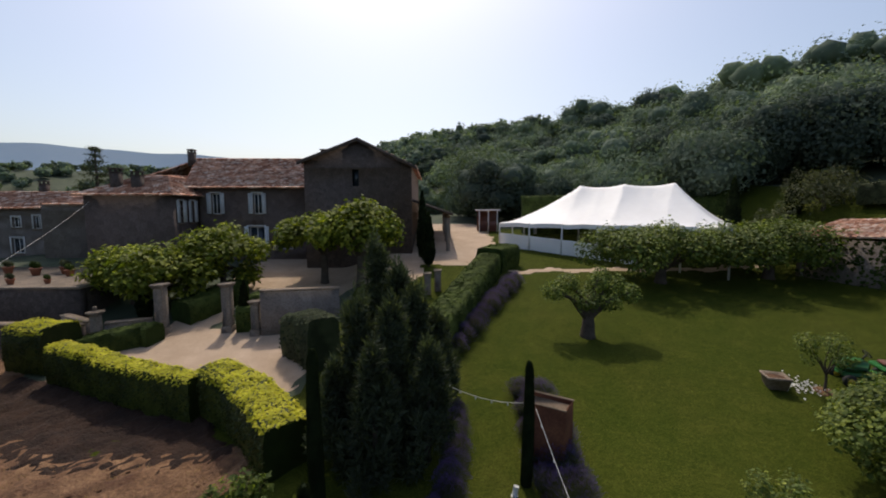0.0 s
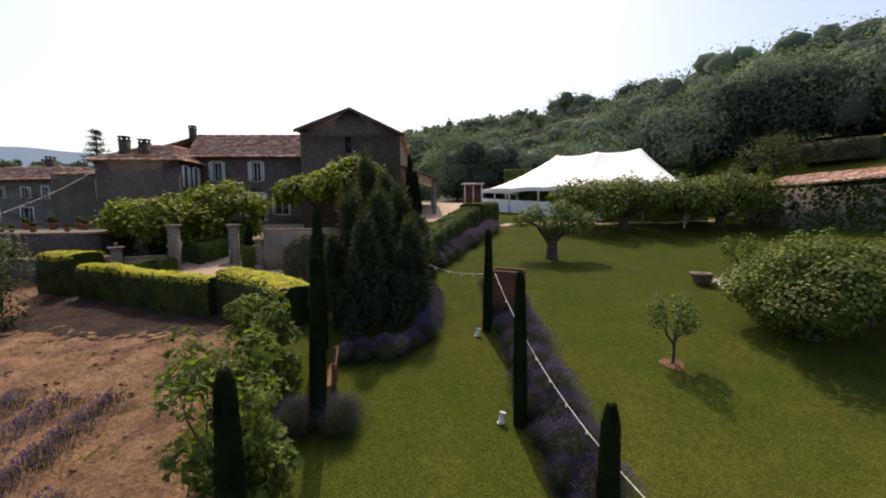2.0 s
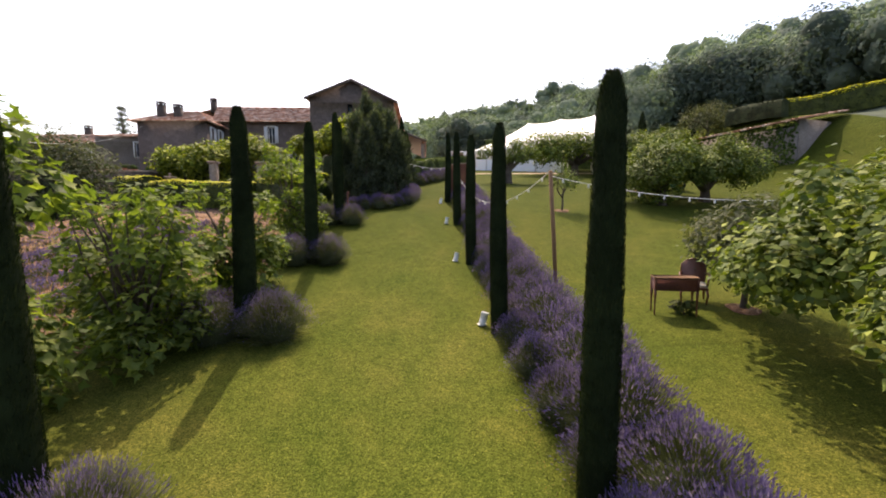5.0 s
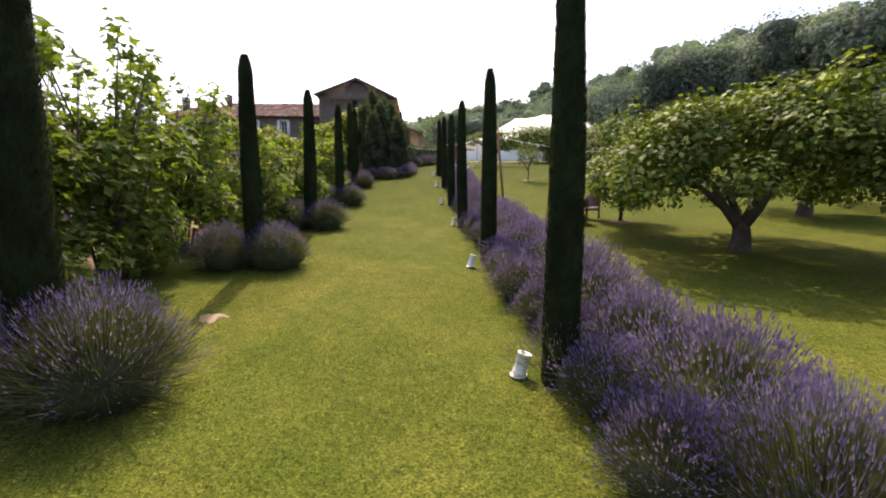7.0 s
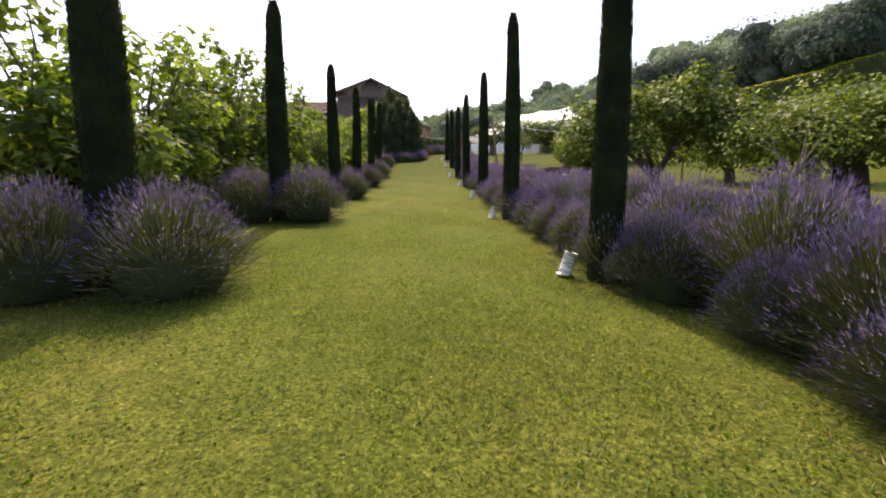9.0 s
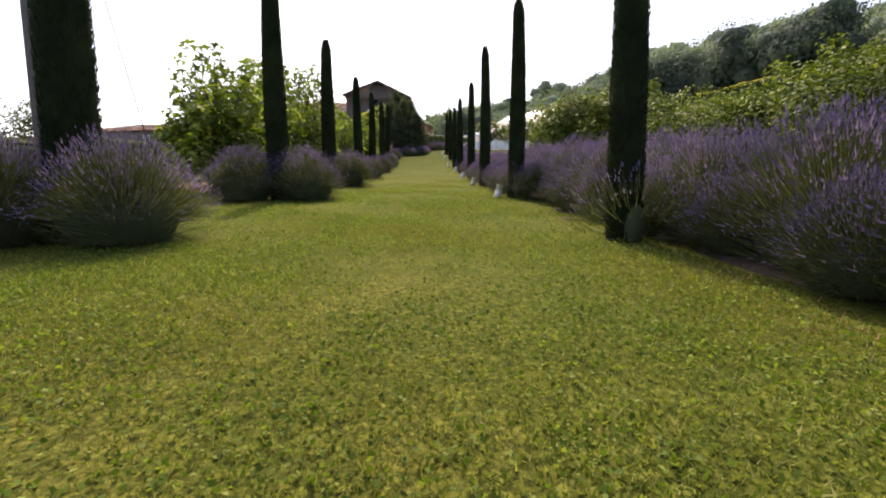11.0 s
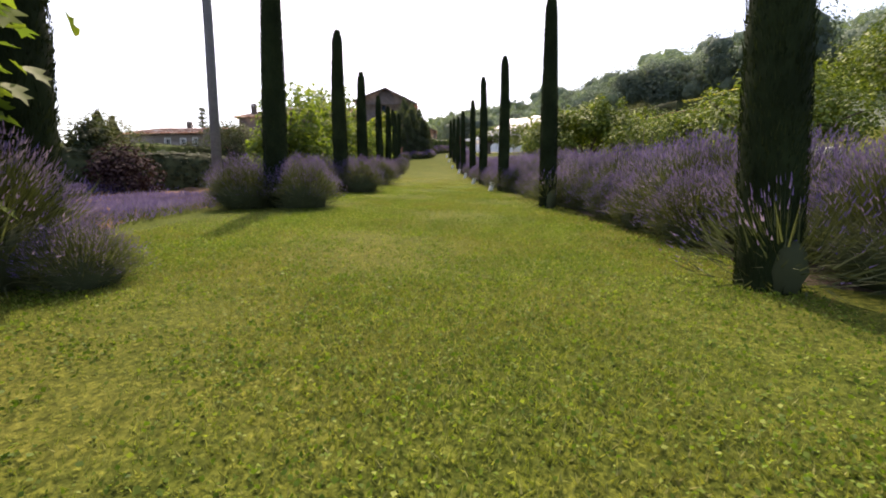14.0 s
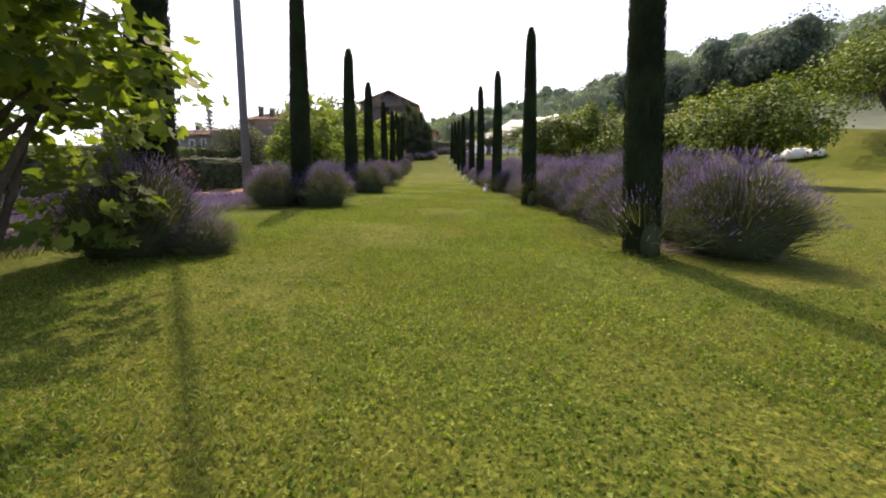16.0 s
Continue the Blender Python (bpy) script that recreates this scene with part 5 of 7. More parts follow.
def chimney(house, x, y, z0, z1, s=0.55):
    c = Shape().box((x, y, (z0 + z1) / 2), (s, s, z1 - z0)).box((x, y, z1 + 0.03), (s + 0.12, s + 0.12, 0.07), 0, 0.015)
    ch = part("chimney", c.mesh("chimney", RUBBLE), house)
    cap = Shape()
    for dx in (-1, 1):
        for dy in (-1, 1):
            cap.box((x + dx * s * 0.38, y + dy * s * 0.38, z1 + 0.15), (0.1, 0.1, 0.17))
    cap.box((x, y, z1 + 0.27), (s + 0.1, s + 0.1, 0.06))
    part("chimney_cap", cap.mesh("chimney_cap", RUBBLE), ch)


front = lambda yy: (lambda u, w, z: (u, yy + w, z))
right_side = lambda xx: (lambda u, w, z: (xx - w, u, z))
left_side = lambda xx: (lambda u, w, z: (xx + w, u, z))
back = lambda yy: (lambda u, w, z: (u, yy - w, z))


def ridge_tiles(sh, p, q, r=0.13):
    sh.tube([p, tuple((np.array(p) + np.array(q)) / 2), q], [r, r, r], 8)


# main house: a long range and a projecting wing
mh = thing("house", (0, 0, 0), "old two-storey stone farmhouse with shuttered windows and tiled roof", "house")
holes = [(-16.05, -15.45, 8.05, 9.5), (-13.12, -12.52, 8.05, 9.5), (-13.5, -12.4, 5.0, 7.15), (-11.6, -10.5, 5.5, 7.0)]
wl = Shape()
wall_cells(wl, -17.3, -8.6, 3.2, 9.95, holes, front(35.5), 0.45)
wall_cells(wl, 35.95, 44.0, 3.2, 9.95, [], left_side(-23.0), 0.45)
wall_cells(wl, -23.0, -8.6, 3.2, 9.95, [], back(44.4), 0.4)
part("wall", wl.mesh("wall", RENDER, weld=True), mh)
for h in holes[:2]:
    window_parts(mh, front(35.5), h)
window_parts(mh, front(35.5), holes[2], True, "door")
window_parts(mh, front(35.5), holes[3], False)
rf = Shape()
tiled_plane(rf, (-17.7, 35.0, 9.9), (-8.6, 35.0, 9.9), (-8.6, 41.6, 12.5), (-20.4, 41.6, 12.5))
tiled_plane(rf, (-23.4, 46.6, 9.9), (-8.6, 46.6, 9.9), (-8.6, 41.6, 12.5), (-20.4, 41.6, 12.5))
tiled_plane(rf, (-23.6, 46.6, 9.9), (-23.6, 36.0, 9.9), (-20.4, 41.6, 12.5), (-20.41, 41.61, 12.5))
ridge_tiles(rf, (-20.4, 41.6, 12.55), (-8.7, 41.6, 12.55))
part("roof", rf.mesh("roof", TILE), mh, "weathered red and buff barrel tile roof")
chimney(mh, -20.3, 40.9, 11.9, 13.0, 0.45)
chimney(mh, -9.1, 40.0, 11.2, 12.9, 0.6)
wing = Shape()
side_holes = [(33.15, 33.55, 7.5, 8.95), (34.45, 34.85, 7.5, 8.95)]
wall_cells(wing, -22.3, -16.9, 3.2, 9.35, [], front(32.3), 0.45)
wall_cells(wing, 32.75, 35.5, 3.2, 9.35, side_holes, right_side(-16.9), 0.45)
wall_cells(wing, 32.75, 38.0, 3.2, 9.35, [], left_side(-22.3), 0.45)
part("wing_wall", wing.mesh("wing_wall", RENDER, weld=True), mh)
for h in side_holes:
    window_parts(mh, right_side(-16.9), h)
wr = Shape()
tiled_plane(wr, (-22.8, 31.9, 9.3), (-16.5, 31.9, 9.3), (-18.9, 35.4, 10.75), (-20.6, 35.4, 10.75))
tiled_plane(wr, (-16.5, 31.9, 9.3), (-16.5, 36.0, 9.3), (-18.9, 38.0, 10.75), (-18.9, 35.4, 10.75))
tiled_plane(wr, (-22.8, 38.5, 9.3), (-22.8, 31.9, 9.3), (-20.6, 35.4, 10.75), (-20.6, 38.0, 10.75))
tiled_plane(wr, (-20.6, 35.3, 10.74), (-18.9, 35.3, 10.74), (-18.9, 38.5, 10.9), (-20.6, 38.5, 10.9))
part("wing_roof", wr.mesh("wing_roof", TILE), mh, "hipped barrel tile roof")
chimney(mh, -20.9, 33.3, 9.4, 10.75, 0.50)
chimney(mh, -19.55, 33.3, 9.4, 10.55, 0.52)

# tall gabled barn
gb_ = thing("gabled_barn", (0, 0, 0), "tall dark stone barn with a plain gable end", "barn")
bw = Shape()
slit = [(-5.65, -5.2, 9.9, 11.0)]
wall_cells(bw, -8.75, -1.75, 3.6, 11.2, slit, front(33.2), 0.5)
wall_cells(bw, 33.7, 46.0, 3.6, 11.2, [], left_side(-8.75), 0.5)
wall_cells(bw, 33.7, 46.0, 3.6, 11.2, [], right_side(-1.75), 0.5)
for yy in (33.2, 45.6):
    V = np.array([(u, yy + w, z) for w in (0, 0.5) for u, z in ((-8.75, 11.2), (-1.75, 11.2), (-1.75, 11.25), (-5.2, 12.85), (-8.75, 11.55))])
    bw.add(V, [[[0, 1, 2, 3, 4], [5, 9, 8, 7, 6]], [[1, 6, 7, 2], [2, 7, 8, 3], [3, 8, 9, 4], [4, 9, 5, 0]]])
part("wall", bw.mesh("wall", RUBBLE, weld=True), gb_)
br = Shape()
tiled_plane(br, (-9.1, 32.95, 11.45), (-9.1, 46.4, 11.45), (-5.2, 46.4, 12.95), (-5.2, 32.95, 12.95))
tiled_plane(br, (-1.4, 46.4, 11.15), (-1.4, 32.95, 11.15), (-5.2, 32.95, 12.95), (-5.2, 46.4, 12.95))
part("roof", br.mesh("roof", TILE), gb_)
for p, q in (((-9.12, 11.40), (-5.2, 12.92)), ((-5.2, 12.92), (-1.38, 11.10))):
    V = np.array([(u, yy, z + dz) for yy in (32.86, 32.94) for (u, z), dz in ((p, -0.16), (q, -0.16), (q, 0.07), (p, 0.07))])
    part("verge", Shape().add(V, [[[0, 1, 2, 3], [7, 6, 5, 4], [0, 4, 5, 1], [1, 5, 6, 2], [2, 6, 7, 3], [3, 7, 4, 0]]]).mesh("verge", RUBBLE), gb_)
dark = Shape()
slab_box(dark, -5.65, -5.2, 9.9, 11.0, 0.3, 0.34, front(33.2))
part("window", dark.mesh("window", GLASS), gb_, "dark slit window")
# lean-to on posts
lt = thing("lean_to", (0, 0, 0), "open tiled lean-to roof on stone posts beside the barn", "shelter")
lr = Shape()
tiled_plane(lr, (1.0, 45.0, 8.05), (1.0, 33.6, 8.05), (-1.7, 33.6, 9.0), (-1.7, 45.0, 9.0))
part("roof", lr.mesh("roof", TILE), lt)
part("soffit", Shape().grid(np.array([[(0.98, 45.0, 7.97), (0.98, 33.56, 7.97)], [(-1.7, 45.0, 8.91), (-1.7, 33.56, 8.91)]])).mesh("soffit", DARKWOOD), lt, "dark boarded underside")
part("verge", Shape().tube([(1.02, 33.56, 8.03), (-1.7, 33.56, 8.98)], [0.09, 0.09], 6).mesh("verge", RUBBLE), lt)
for y in (34.0, 37.5, 41.0, 44.6):
    z0 = ground_z(0.7, y) - 0.1
    part("post", Shape().box((0.7, y, (z0 + 7.95) / 2), (0.30, 0.30, 7.95 - z0), 0, 0.02).mesh("post", LIMESTONE), lt)
part("beam", Shape().box((0.7, 39.3, 7.92), (0.2, 11.2, 0.2)).mesh("beam", WOODPOLE), lt)

# lower farm range to the west
fr_ = thing("farm_range", (0, 0, 0), "pale rendered farm building with small windows and tiled roof", "farm building")
fw = Shape()
fh = [(-32.5, -31.9, 7.0, 7.8), (-30.9, -30.4, 6.9, 7.9), (-34.5, -33.9, 7.0, 7.8), (-32.7, -31.8, 5.0, 6.2), (-29.9, -29.3, 5.6, 6.6), (-35.4, -34.4, 5.0, 6.2)]
wall_cells(fw, -41.0, -28.6, 2.2, 8.4, fh, front(38.0), 0.45)
wall_cells(fw, 38.45, 46.0, 2.2, 8.4, [], left_side(-41.0), 0.45)
wall_cells(fw, 38.45, 44.0, 2.2, 8.4, [], right_side(-28.6), 0.45)
wall_cells(fw, -28.6, -22.3, 2.2, 8.75, [(-25.2, -24.2, 6.9, 8.2)], front(36.2), 0.4)
part("wall", fw.mesh("wall", PALEWALL, weld=True), fr_)
for h in fh:
    window_parts(fr_, front(38.0), h, False)
window_parts(fr_, front(36.2), (-25.2, -24.2, 6.9, 8.2), False)
fr2 = Shape()
tiled_plane(fr2, (-41.5, 37.5, 8.3), (-28.1, 37.5, 8.55), (-30.5, 42.0, 9.9), (-37.4, 42.0, 9.9))
tiled_plane(fr2, (-41.5, 46.5, 8.3), (-28.1, 46.5, 8.55), (-30.5, 42.0, 9.9), (-37.4, 42.0, 9.9))
tiled_plane(fr2, (-41.5, 46.5, 8.3), (-41.5, 37.5, 8.3), (-37.4, 42.0, 9.9), (-37.41, 42.01, 9.9))
tiled_plane(fr2, (-28.1, 37.5, 8.55), (-28.1, 46.5, 8.55), (-30.49, 42.0, 9.9), (-30.5, 42.0, 9.9))
tiled_plane(fr2, (-28.4, 35.9, 8.75), (-22.3, 35.9, 8.75), (-22.3, 38.8, 9.4), (-28.4, 38.8, 9.4))
part("roof", fr2.mesh("roof", TILE), fr_)
chimney(fr_, -33.5, 42.0, 9.6, 10.5, 0.5)

# ivy-clad outbuilding at the bank
ob_ = thing("outbuilding", (0, 0, 0), "low outbuilding with a red tiled roof half buried in ivy", "outbuilding")
z0 = 3.4
A1, B1, C1, D1 = np.array((19.7, 27.8)), np.array((22.5, 20.8)), np.array((26.6, 22.2)), np.array((23.8, 29.2))
ow = Shape()
for p, q, top in ((A1, B1, 6.85), (B1, C1, 7.35), (D1, A1, 6.85)):
    along = (q - p) / np.linalg.norm(q - p)
    inward = np.array([-along[1], along[0]])
    lie = lambda u, w, z: (*(p + along * u + inward * w), z)
    wall_cells(ow, 0.0 if p is A1 else 0.36, float(np.linalg.norm(q - p)), z0, top, [], lie, 0.35)
part("wall", ow.mesh("wall", PALEWALL), ob_)
orf = Shape()
tiled_plane(orf, (19.3, 28.0, 6.9), (22.3, 20.4, 7.25), (26.8, 21.9, 8.1), (23.8, 29.5, 7.8))
part("roof", orf.mesh("roof", TILE), ob_)
n = 2600
u = rng.random(n)
C = np.stack([A1[0] + (B1[0] - A1[0]) * u - 0.08 * rng.random(n), A1[1] + (B1[1] - A1[1]) * u - 0.04, z0 + (6.9 + 0.35 * u - z0) * rng.random(n)], 1)
keep_ivy = (u > 0.45) | (rng.random(n) < 0.35)
V, F = leaf_cloud(C[keep_ivy], np.tile((-0.93, -0.37, 0.35), (keep_ivy.sum(), 1)) + 0.6 * rand_dirs(keep_ivy.sum()), 0.13 + 0.09 * rng.random(keep_ivy.sum()), LEAF_HEART)
part("ivy", mesh_of("ivy", V, [F], [DARKHEDGE]), ob_, "dark ivy covering the wall")

# terrace, walls and gate
tr = thing("terrace", (0, 0, 0), "paved terrace on a stone wall with a dark open bay below", "terrace")
tw = Shape()
zt = 4.75
wall_cells(tw, -32.0, -17.2, 1.6, zt - 0.12, [(-25.0, -21.4, 1.6, 4.1)], front(25.4), 0.5)
wall_cells(tw, 25.9, 32.2, 1.6, zt - 0.12, [], right_side(-17.2), 0.5)
part("wall", tw.mesh("wall", RUBBLE, weld=True), tr)
part("paving", Shape().box((-24.6, 28.8, zt - 0.06), (15.0, 6.9, 0.12), 0, 0.02).mesh("paving", LIMESTONE), tr)
inner = Shape()
slab_box(inner, -26.0, -20.4, 1.6, 4.4, 4.2, 4.4, front(25.4))
part("back_wall", inner.mesh("back_wall", RUBBLE), tr)
rw = thing("garden_wall", (0, 0, 0), "long low stone garden wall", "wall")
for x0, x1, y0, y1, zt2 in ((-32.0, -15.0, 23.2, 22.9, 3.55),):
    ww = Shape()
    slope = lambda u, w, z: (u, y0 + (y1 - y0) * (u - x0) / (x1 - x0) + w, z)
    wall_cells(ww, x0, x1, 0.8, zt2, [], slope, 0.4)
    part("body", ww.mesh("body", RUBBLE, weld=True), rw)
    cp = Shape()
    slab_box(cp, x0, x1, zt2 + 0.003, zt2 + 0.08, -0.05, 0.45, slope)
    part("coping", cp.mesh("coping", LIMESTONE), rw)


def wall_run(p, q, h, thick=0.3, top=None):
    p, q = np.array(p, dtype=float), np.array(q, dtype=float)
    z0 = min(ground_z(*p), ground_z(*q)) - 0.2
    z1 = (top if top else max(ground_z(*p), ground_z(*q)) + h)
    t = (q - p) / np.linalg.norm(q - p)
    s = np.array([t[1], -t[0]]) * thick / 2
    w = thing("garden_wall", (*p, z0), "low rendered garden wall beside the gate", "wall", "gate walls")
    V = np.array([(*(e + k * s - p), z - z0) for e in (p, q) for k in (-1, 1) for z in (z0, z1)])
    part("body", Shape().add(V, [[[0, 1, 3, 2], [4, 6, 7, 5], [0, 4, 5, 1], [2, 3, 7, 6], [0, 2, 6, 4], [1, 5, 7, 3]]]).mesh("body", PALEWALL), w)
    V2 = np.array([(*(e + k * 1.25 * s - p), z - z0) for e in (p, q) for k in (-1, 1) for z in (z1 + 0.003, z1 + 0.07)])
    part("coping", Shape().add(V2, [[[0, 1, 3, 2], [4, 6, 7, 5], [0, 4, 5, 1], [2, 3, 7, 6], [0, 2, 6, 4], [1, 5, 7, 3]]]).mesh("coping", LIMESTONE), w)


def gate_pillar(x, y, h, s, ball):
    z = ground_z(x, y)
    p = thing("gate_pillar", (x, y, z), "square cut-stone gate pillar with a moulded cap" if not ball else "short stone gate pillar with a small finial", "pillar", "gate pillars")
    b = Shape().box((0, 0, 0.12), (s + 0.1, s + 0.1, 0.34), 0, 0.02).box((0, 0, (h + 0.29) / 2), (s, s, h - 0.30), 0, 0.02)
    part("shaft", b.mesh("shaft", LIMESTONE), p)
    c = Shape().box((0, 0, h + 0.0), (s + 0.08, s + 0.08, 0.08), 0, 0.015).box((0, 0, h + 0.085), (s + 0.18, s + 0.18, 0.09), 0, 0.025)
    part("cap", c.mesh("cap", LIMESTONE), p)
    if ball:
        part("finial", Shape().lathe([(0.001, 0.34), (0.06, 0.32), (0.085, 0.26), (0.06, 0.19), (0.04, 0.16), (0.06, 0.13)], (0, 0, h), 12).mesh("finial", LIMESTONE, smooth=True), p)


gate_pillar(-14.5, 23.0, 1.5, 0.32, True)
gate_pillar(-12.35, 23.9, 2.15, 0.40, False)
gate_pillar(-9.55, 24.1, 2.1, 0.38, False)
gate_pillar(-8.15, 23.7, 1.45, 0.32, False)
wall_run((-14.2, 23.1), (-12.7, 23.8), 0.75)
wall_run((-7.9, 23.7), (-4.6, 24.3), 1.15)
wall_run((-17.0, 24.4), (-14.9, 23.2), 1.0)

# ---- the marquee ----
tt_ = thing("marquee", (0, 0, 0), "large white pole marquee with three peaks and open sides", "tent")
A, B = np.array([10.6, 36.4]), np.array([15.6, 32.7])
ax = (B - A) / np.linalg.norm(B - A)
nx = np.array([-ax[1], ax[0]]) * -1
L0, HX, HW = np.linalg.norm(B - A), 4.4, 4.3
HR = 3.2
EAVE, PEAK = 7.35, 10.1


def tent_height(u, v):
    """The height of the cloth u along the ridge from the first peak and v across it."""
    du = np.maximum(np.maximum(-u / HX, (u - L0) / HR), 0)
    t = np.clip(np.maximum(np.abs(v) / HW, du), 0, 1)
    sag = (0.34 * np.abs(np.sin(np.pi * np.clip(u / L0, 0, 1) * 2))) * (1 - t) ** 1.5
    return EAVE + (PEAK - EAVE) * (1 - t) ** 1.32 * (0.92 + 0.08 * (1 - t)) - 0.5 * sag


us = np.unique(np.concatenate([np.linspace(-HX, 0, 15), np.linspace(0, L0, 33), np.linspace(L0, L0 + HR, 15)]))
vs = np.linspace(-HW, HW, 41)
U, Vv = np.meshgrid(us, vs)
H = tent_height(U, Vv)
seam = np.minimum(np.abs(((U + HX) / 1.5 + 0.5) % 1 - 0.5) * 1.5, 1)
scal = 0.10 * np.abs(np.sin(np.pi * (U + HX) / 2.5)) * (np.abs(Vv) > HW * 0.97) + 0.10 * np.abs(np.sin(np.pi * (Vv + HW) / 2.15)) * ((U < -HX * 0.97) | (U > L0 + HR * 0.97))
H = H + 0.03 * np.exp(-(seam / 0.10) ** 2) + scal * 0.6
XY = A[None, None] + U[..., None] * ax + Vv[..., None] * nx
tp = np.concatenate([XY, H[..., None]], -1)
part("roof_canopy", Shape().grid(tp).mesh("roof_canopy", CANVAS, smooth=True), tt_)
val = Shape()
for row in (tp[0], tp[-1], tp[:, 0], tp[:, -1]):
    low = row.copy()
    low[:, 2] -= 0.28
    val.grid(np.stack([row, low]))
part("valance", val.mesh("valance", CANVAS), tt_)
to_w = lambda u, v: A + u * ax + v * nx
edge = [(u, -HW) for u in np.linspace(-HX, L0 + HR, 7)] + [(u, HW) for u in np.linspace(-HX, L0 + HR, 7)] + [(-HX, v) for v in (-2.15, 0, 2.15)] + [(L0 + HR, v) for v in (-2.15, 0, 2.15)]
for u, v in edge:
    x, y = to_w(u, v)
    z = ground_z(x, y)
    part("side_pole", Shape().tube([(x, y, z - 0.05), (x, y, (z + EAVE) / 2), (x, y, EAVE + 0.05)], [0.06, 0.06, 0.05], 8).mesh("side_pole", WHITEPAINT, smooth=True), tt_)
for u in (0, L0 / 2, L0):
    x, y = to_w(u, 0)
    z = ground_z(x, y)
    zt = float(tent_height(np.array(u), np.array(0.0)))
    part("centre_pole", Shape().tube([(x, y, z - 0.05), (x, y, (z + zt) / 2), (x, y, zt - 0.04)], [0.06, 0.06, 0.05], 8).mesh("centre_pole", WHITEPAINT, smooth=True), tt_)
for u0_, u1_, v0_, v1_, hh in ((-HX, -HX, -HW, -HW * 0.5, 0.75), (-HX, L0 * 0.75, HW, HW, 1.0)):
    k = np.linspace(0, 1, 40)
    q = np.array([to_w(u0_ + (u1_ - u0_) * s + 0.0, v0_ + (v1_ - v0_) * s) for s in k])
    q = q + (0.04 * np.sin(40 * k))[:, None] * nx
    zz = land(q[:, 0], q[:, 1])
    part("side_curtain", Shape().grid(np.stack([np.column_stack([q, zz + 0.02]), np.column_stack([q, zz + hh])])).mesh("side_curtain", CANVAS, smooth=True), tt_)

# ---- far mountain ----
# bluish haze of distance is painted into the ridge's base colour
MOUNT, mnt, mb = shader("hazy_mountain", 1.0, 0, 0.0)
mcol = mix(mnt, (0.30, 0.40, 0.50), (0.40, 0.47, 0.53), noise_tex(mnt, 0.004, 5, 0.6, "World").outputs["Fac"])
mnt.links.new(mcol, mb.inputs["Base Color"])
ang = np.radians(np.linspace(-70, 25, 120))
D = 3200.0
top = 402 + 14 * np.sin(ang * 9 + 1.0) + 7 * np.sin(ang * 23) + 4 * np.sin(ang * 57)
top = top * (1 - 0.45 * sstep(-0.46, -0.15, ang))
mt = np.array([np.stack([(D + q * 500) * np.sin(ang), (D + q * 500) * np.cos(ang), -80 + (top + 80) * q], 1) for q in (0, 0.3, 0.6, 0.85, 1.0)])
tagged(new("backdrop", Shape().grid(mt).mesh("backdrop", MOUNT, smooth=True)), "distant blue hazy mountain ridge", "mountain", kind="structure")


# ---- garden things ----
by = np.arange(-16.3, 17.7, 0.12)
fall = -0.06 * (1 - sstep(-16.3, -15.7, by))
rows = []
for k, lift in ((0.0, -0.02), (0.06, 0.012), (0.3, 0.03), (0.7, 0.035), (0.94, 0.012), (1.0, -0.02)):
    bx = 2.17 - 0.20 * sstep(-9, -6, by) + 0.06 * np.sin(1.3 * by) + 0.04 * np.sin(4.1 * by) + k * (0.98 + 0.06 * np.sin(2.2 * by + 1))
    rows.append(np.stack([bx, by, land(bx, by) + lift + fall + 0.010 * rng.normal(size=len(by)) * (0.05 < k < 0.95)], 1))
tagged(new("flower_bed", Shape().grid(np.array(rows)).mesh("flower_bed", EARTH, smooth=True)), "strip of dark bare earth under the lavender hedge", "flower bed", kind="structure")


def spot_light(x, y, turn):
    """A short leaning white pipe that hides a garden spot lamp, on a saucer."""
    ob = thing("garden_spot_light", (x, y, ground_z(x, y) + 0.01), "short white plastic pipe spot light leaning on the grass", "garden light", "garden spot lights", turn=turn, size=0.86)
    prof = [(0.062, 0.0), (0.070, 0.02), (0.066, 0.03), (0.066, 0.205), (0.072, 0.21), (0.072, 0.222), (0.056, 0.222), (0.054, 0.05), (0.001, 0.05)]
    tube = Shape().lathe(prof, (0, 0, 0), 20)
    tube.v = [v @ np.array(Matrix.Rotation(radians(16), 3, "Y")).T + np.array((0, 0, 0.02)) for v in tube.v]
    part("pipe", tube.mesh("pipe", PLASTIC, smooth=True), ob)
    part("saucer", Shape().lathe([(0.001, 0.010), (0.070, 0.010), (0.084, 0.020), (0.088, 0.018), (0.078, 0.0), (0.001, -0.004)], (0, 0, 0), 20).mesh("saucer", PLASTIC, smooth=True), ob)
    part("lamp", Shape().lathe([(0.001, 0.10), (0.045, 0.11), (0.05, 0.06)], (0.02, 0, 0), 14).mesh("lamp", IRON, smooth=True), ob)


for i, (x, y) in enumerate(((1.66, -7.70), (1.63, -3.80), (1.63, -0.32), (1.64, 3.64), (1.48, 7.14), (1.45, 10.65), (1.40, 13.9))):
    spot_light(x, y, 8 * i - 12)


def tapered_leg(sh, x, y, z0, z1, r):
    n = 7
    t = np.linspace(0, 1, n)
    prof = [r * k for k in (0.55, 0.75, 0.6, 0.7, 0.85, 1.15, 1.2)]
    sh.tube([(x, y, z0 + (z1 - z0) * k) for k in t], prof, 8)


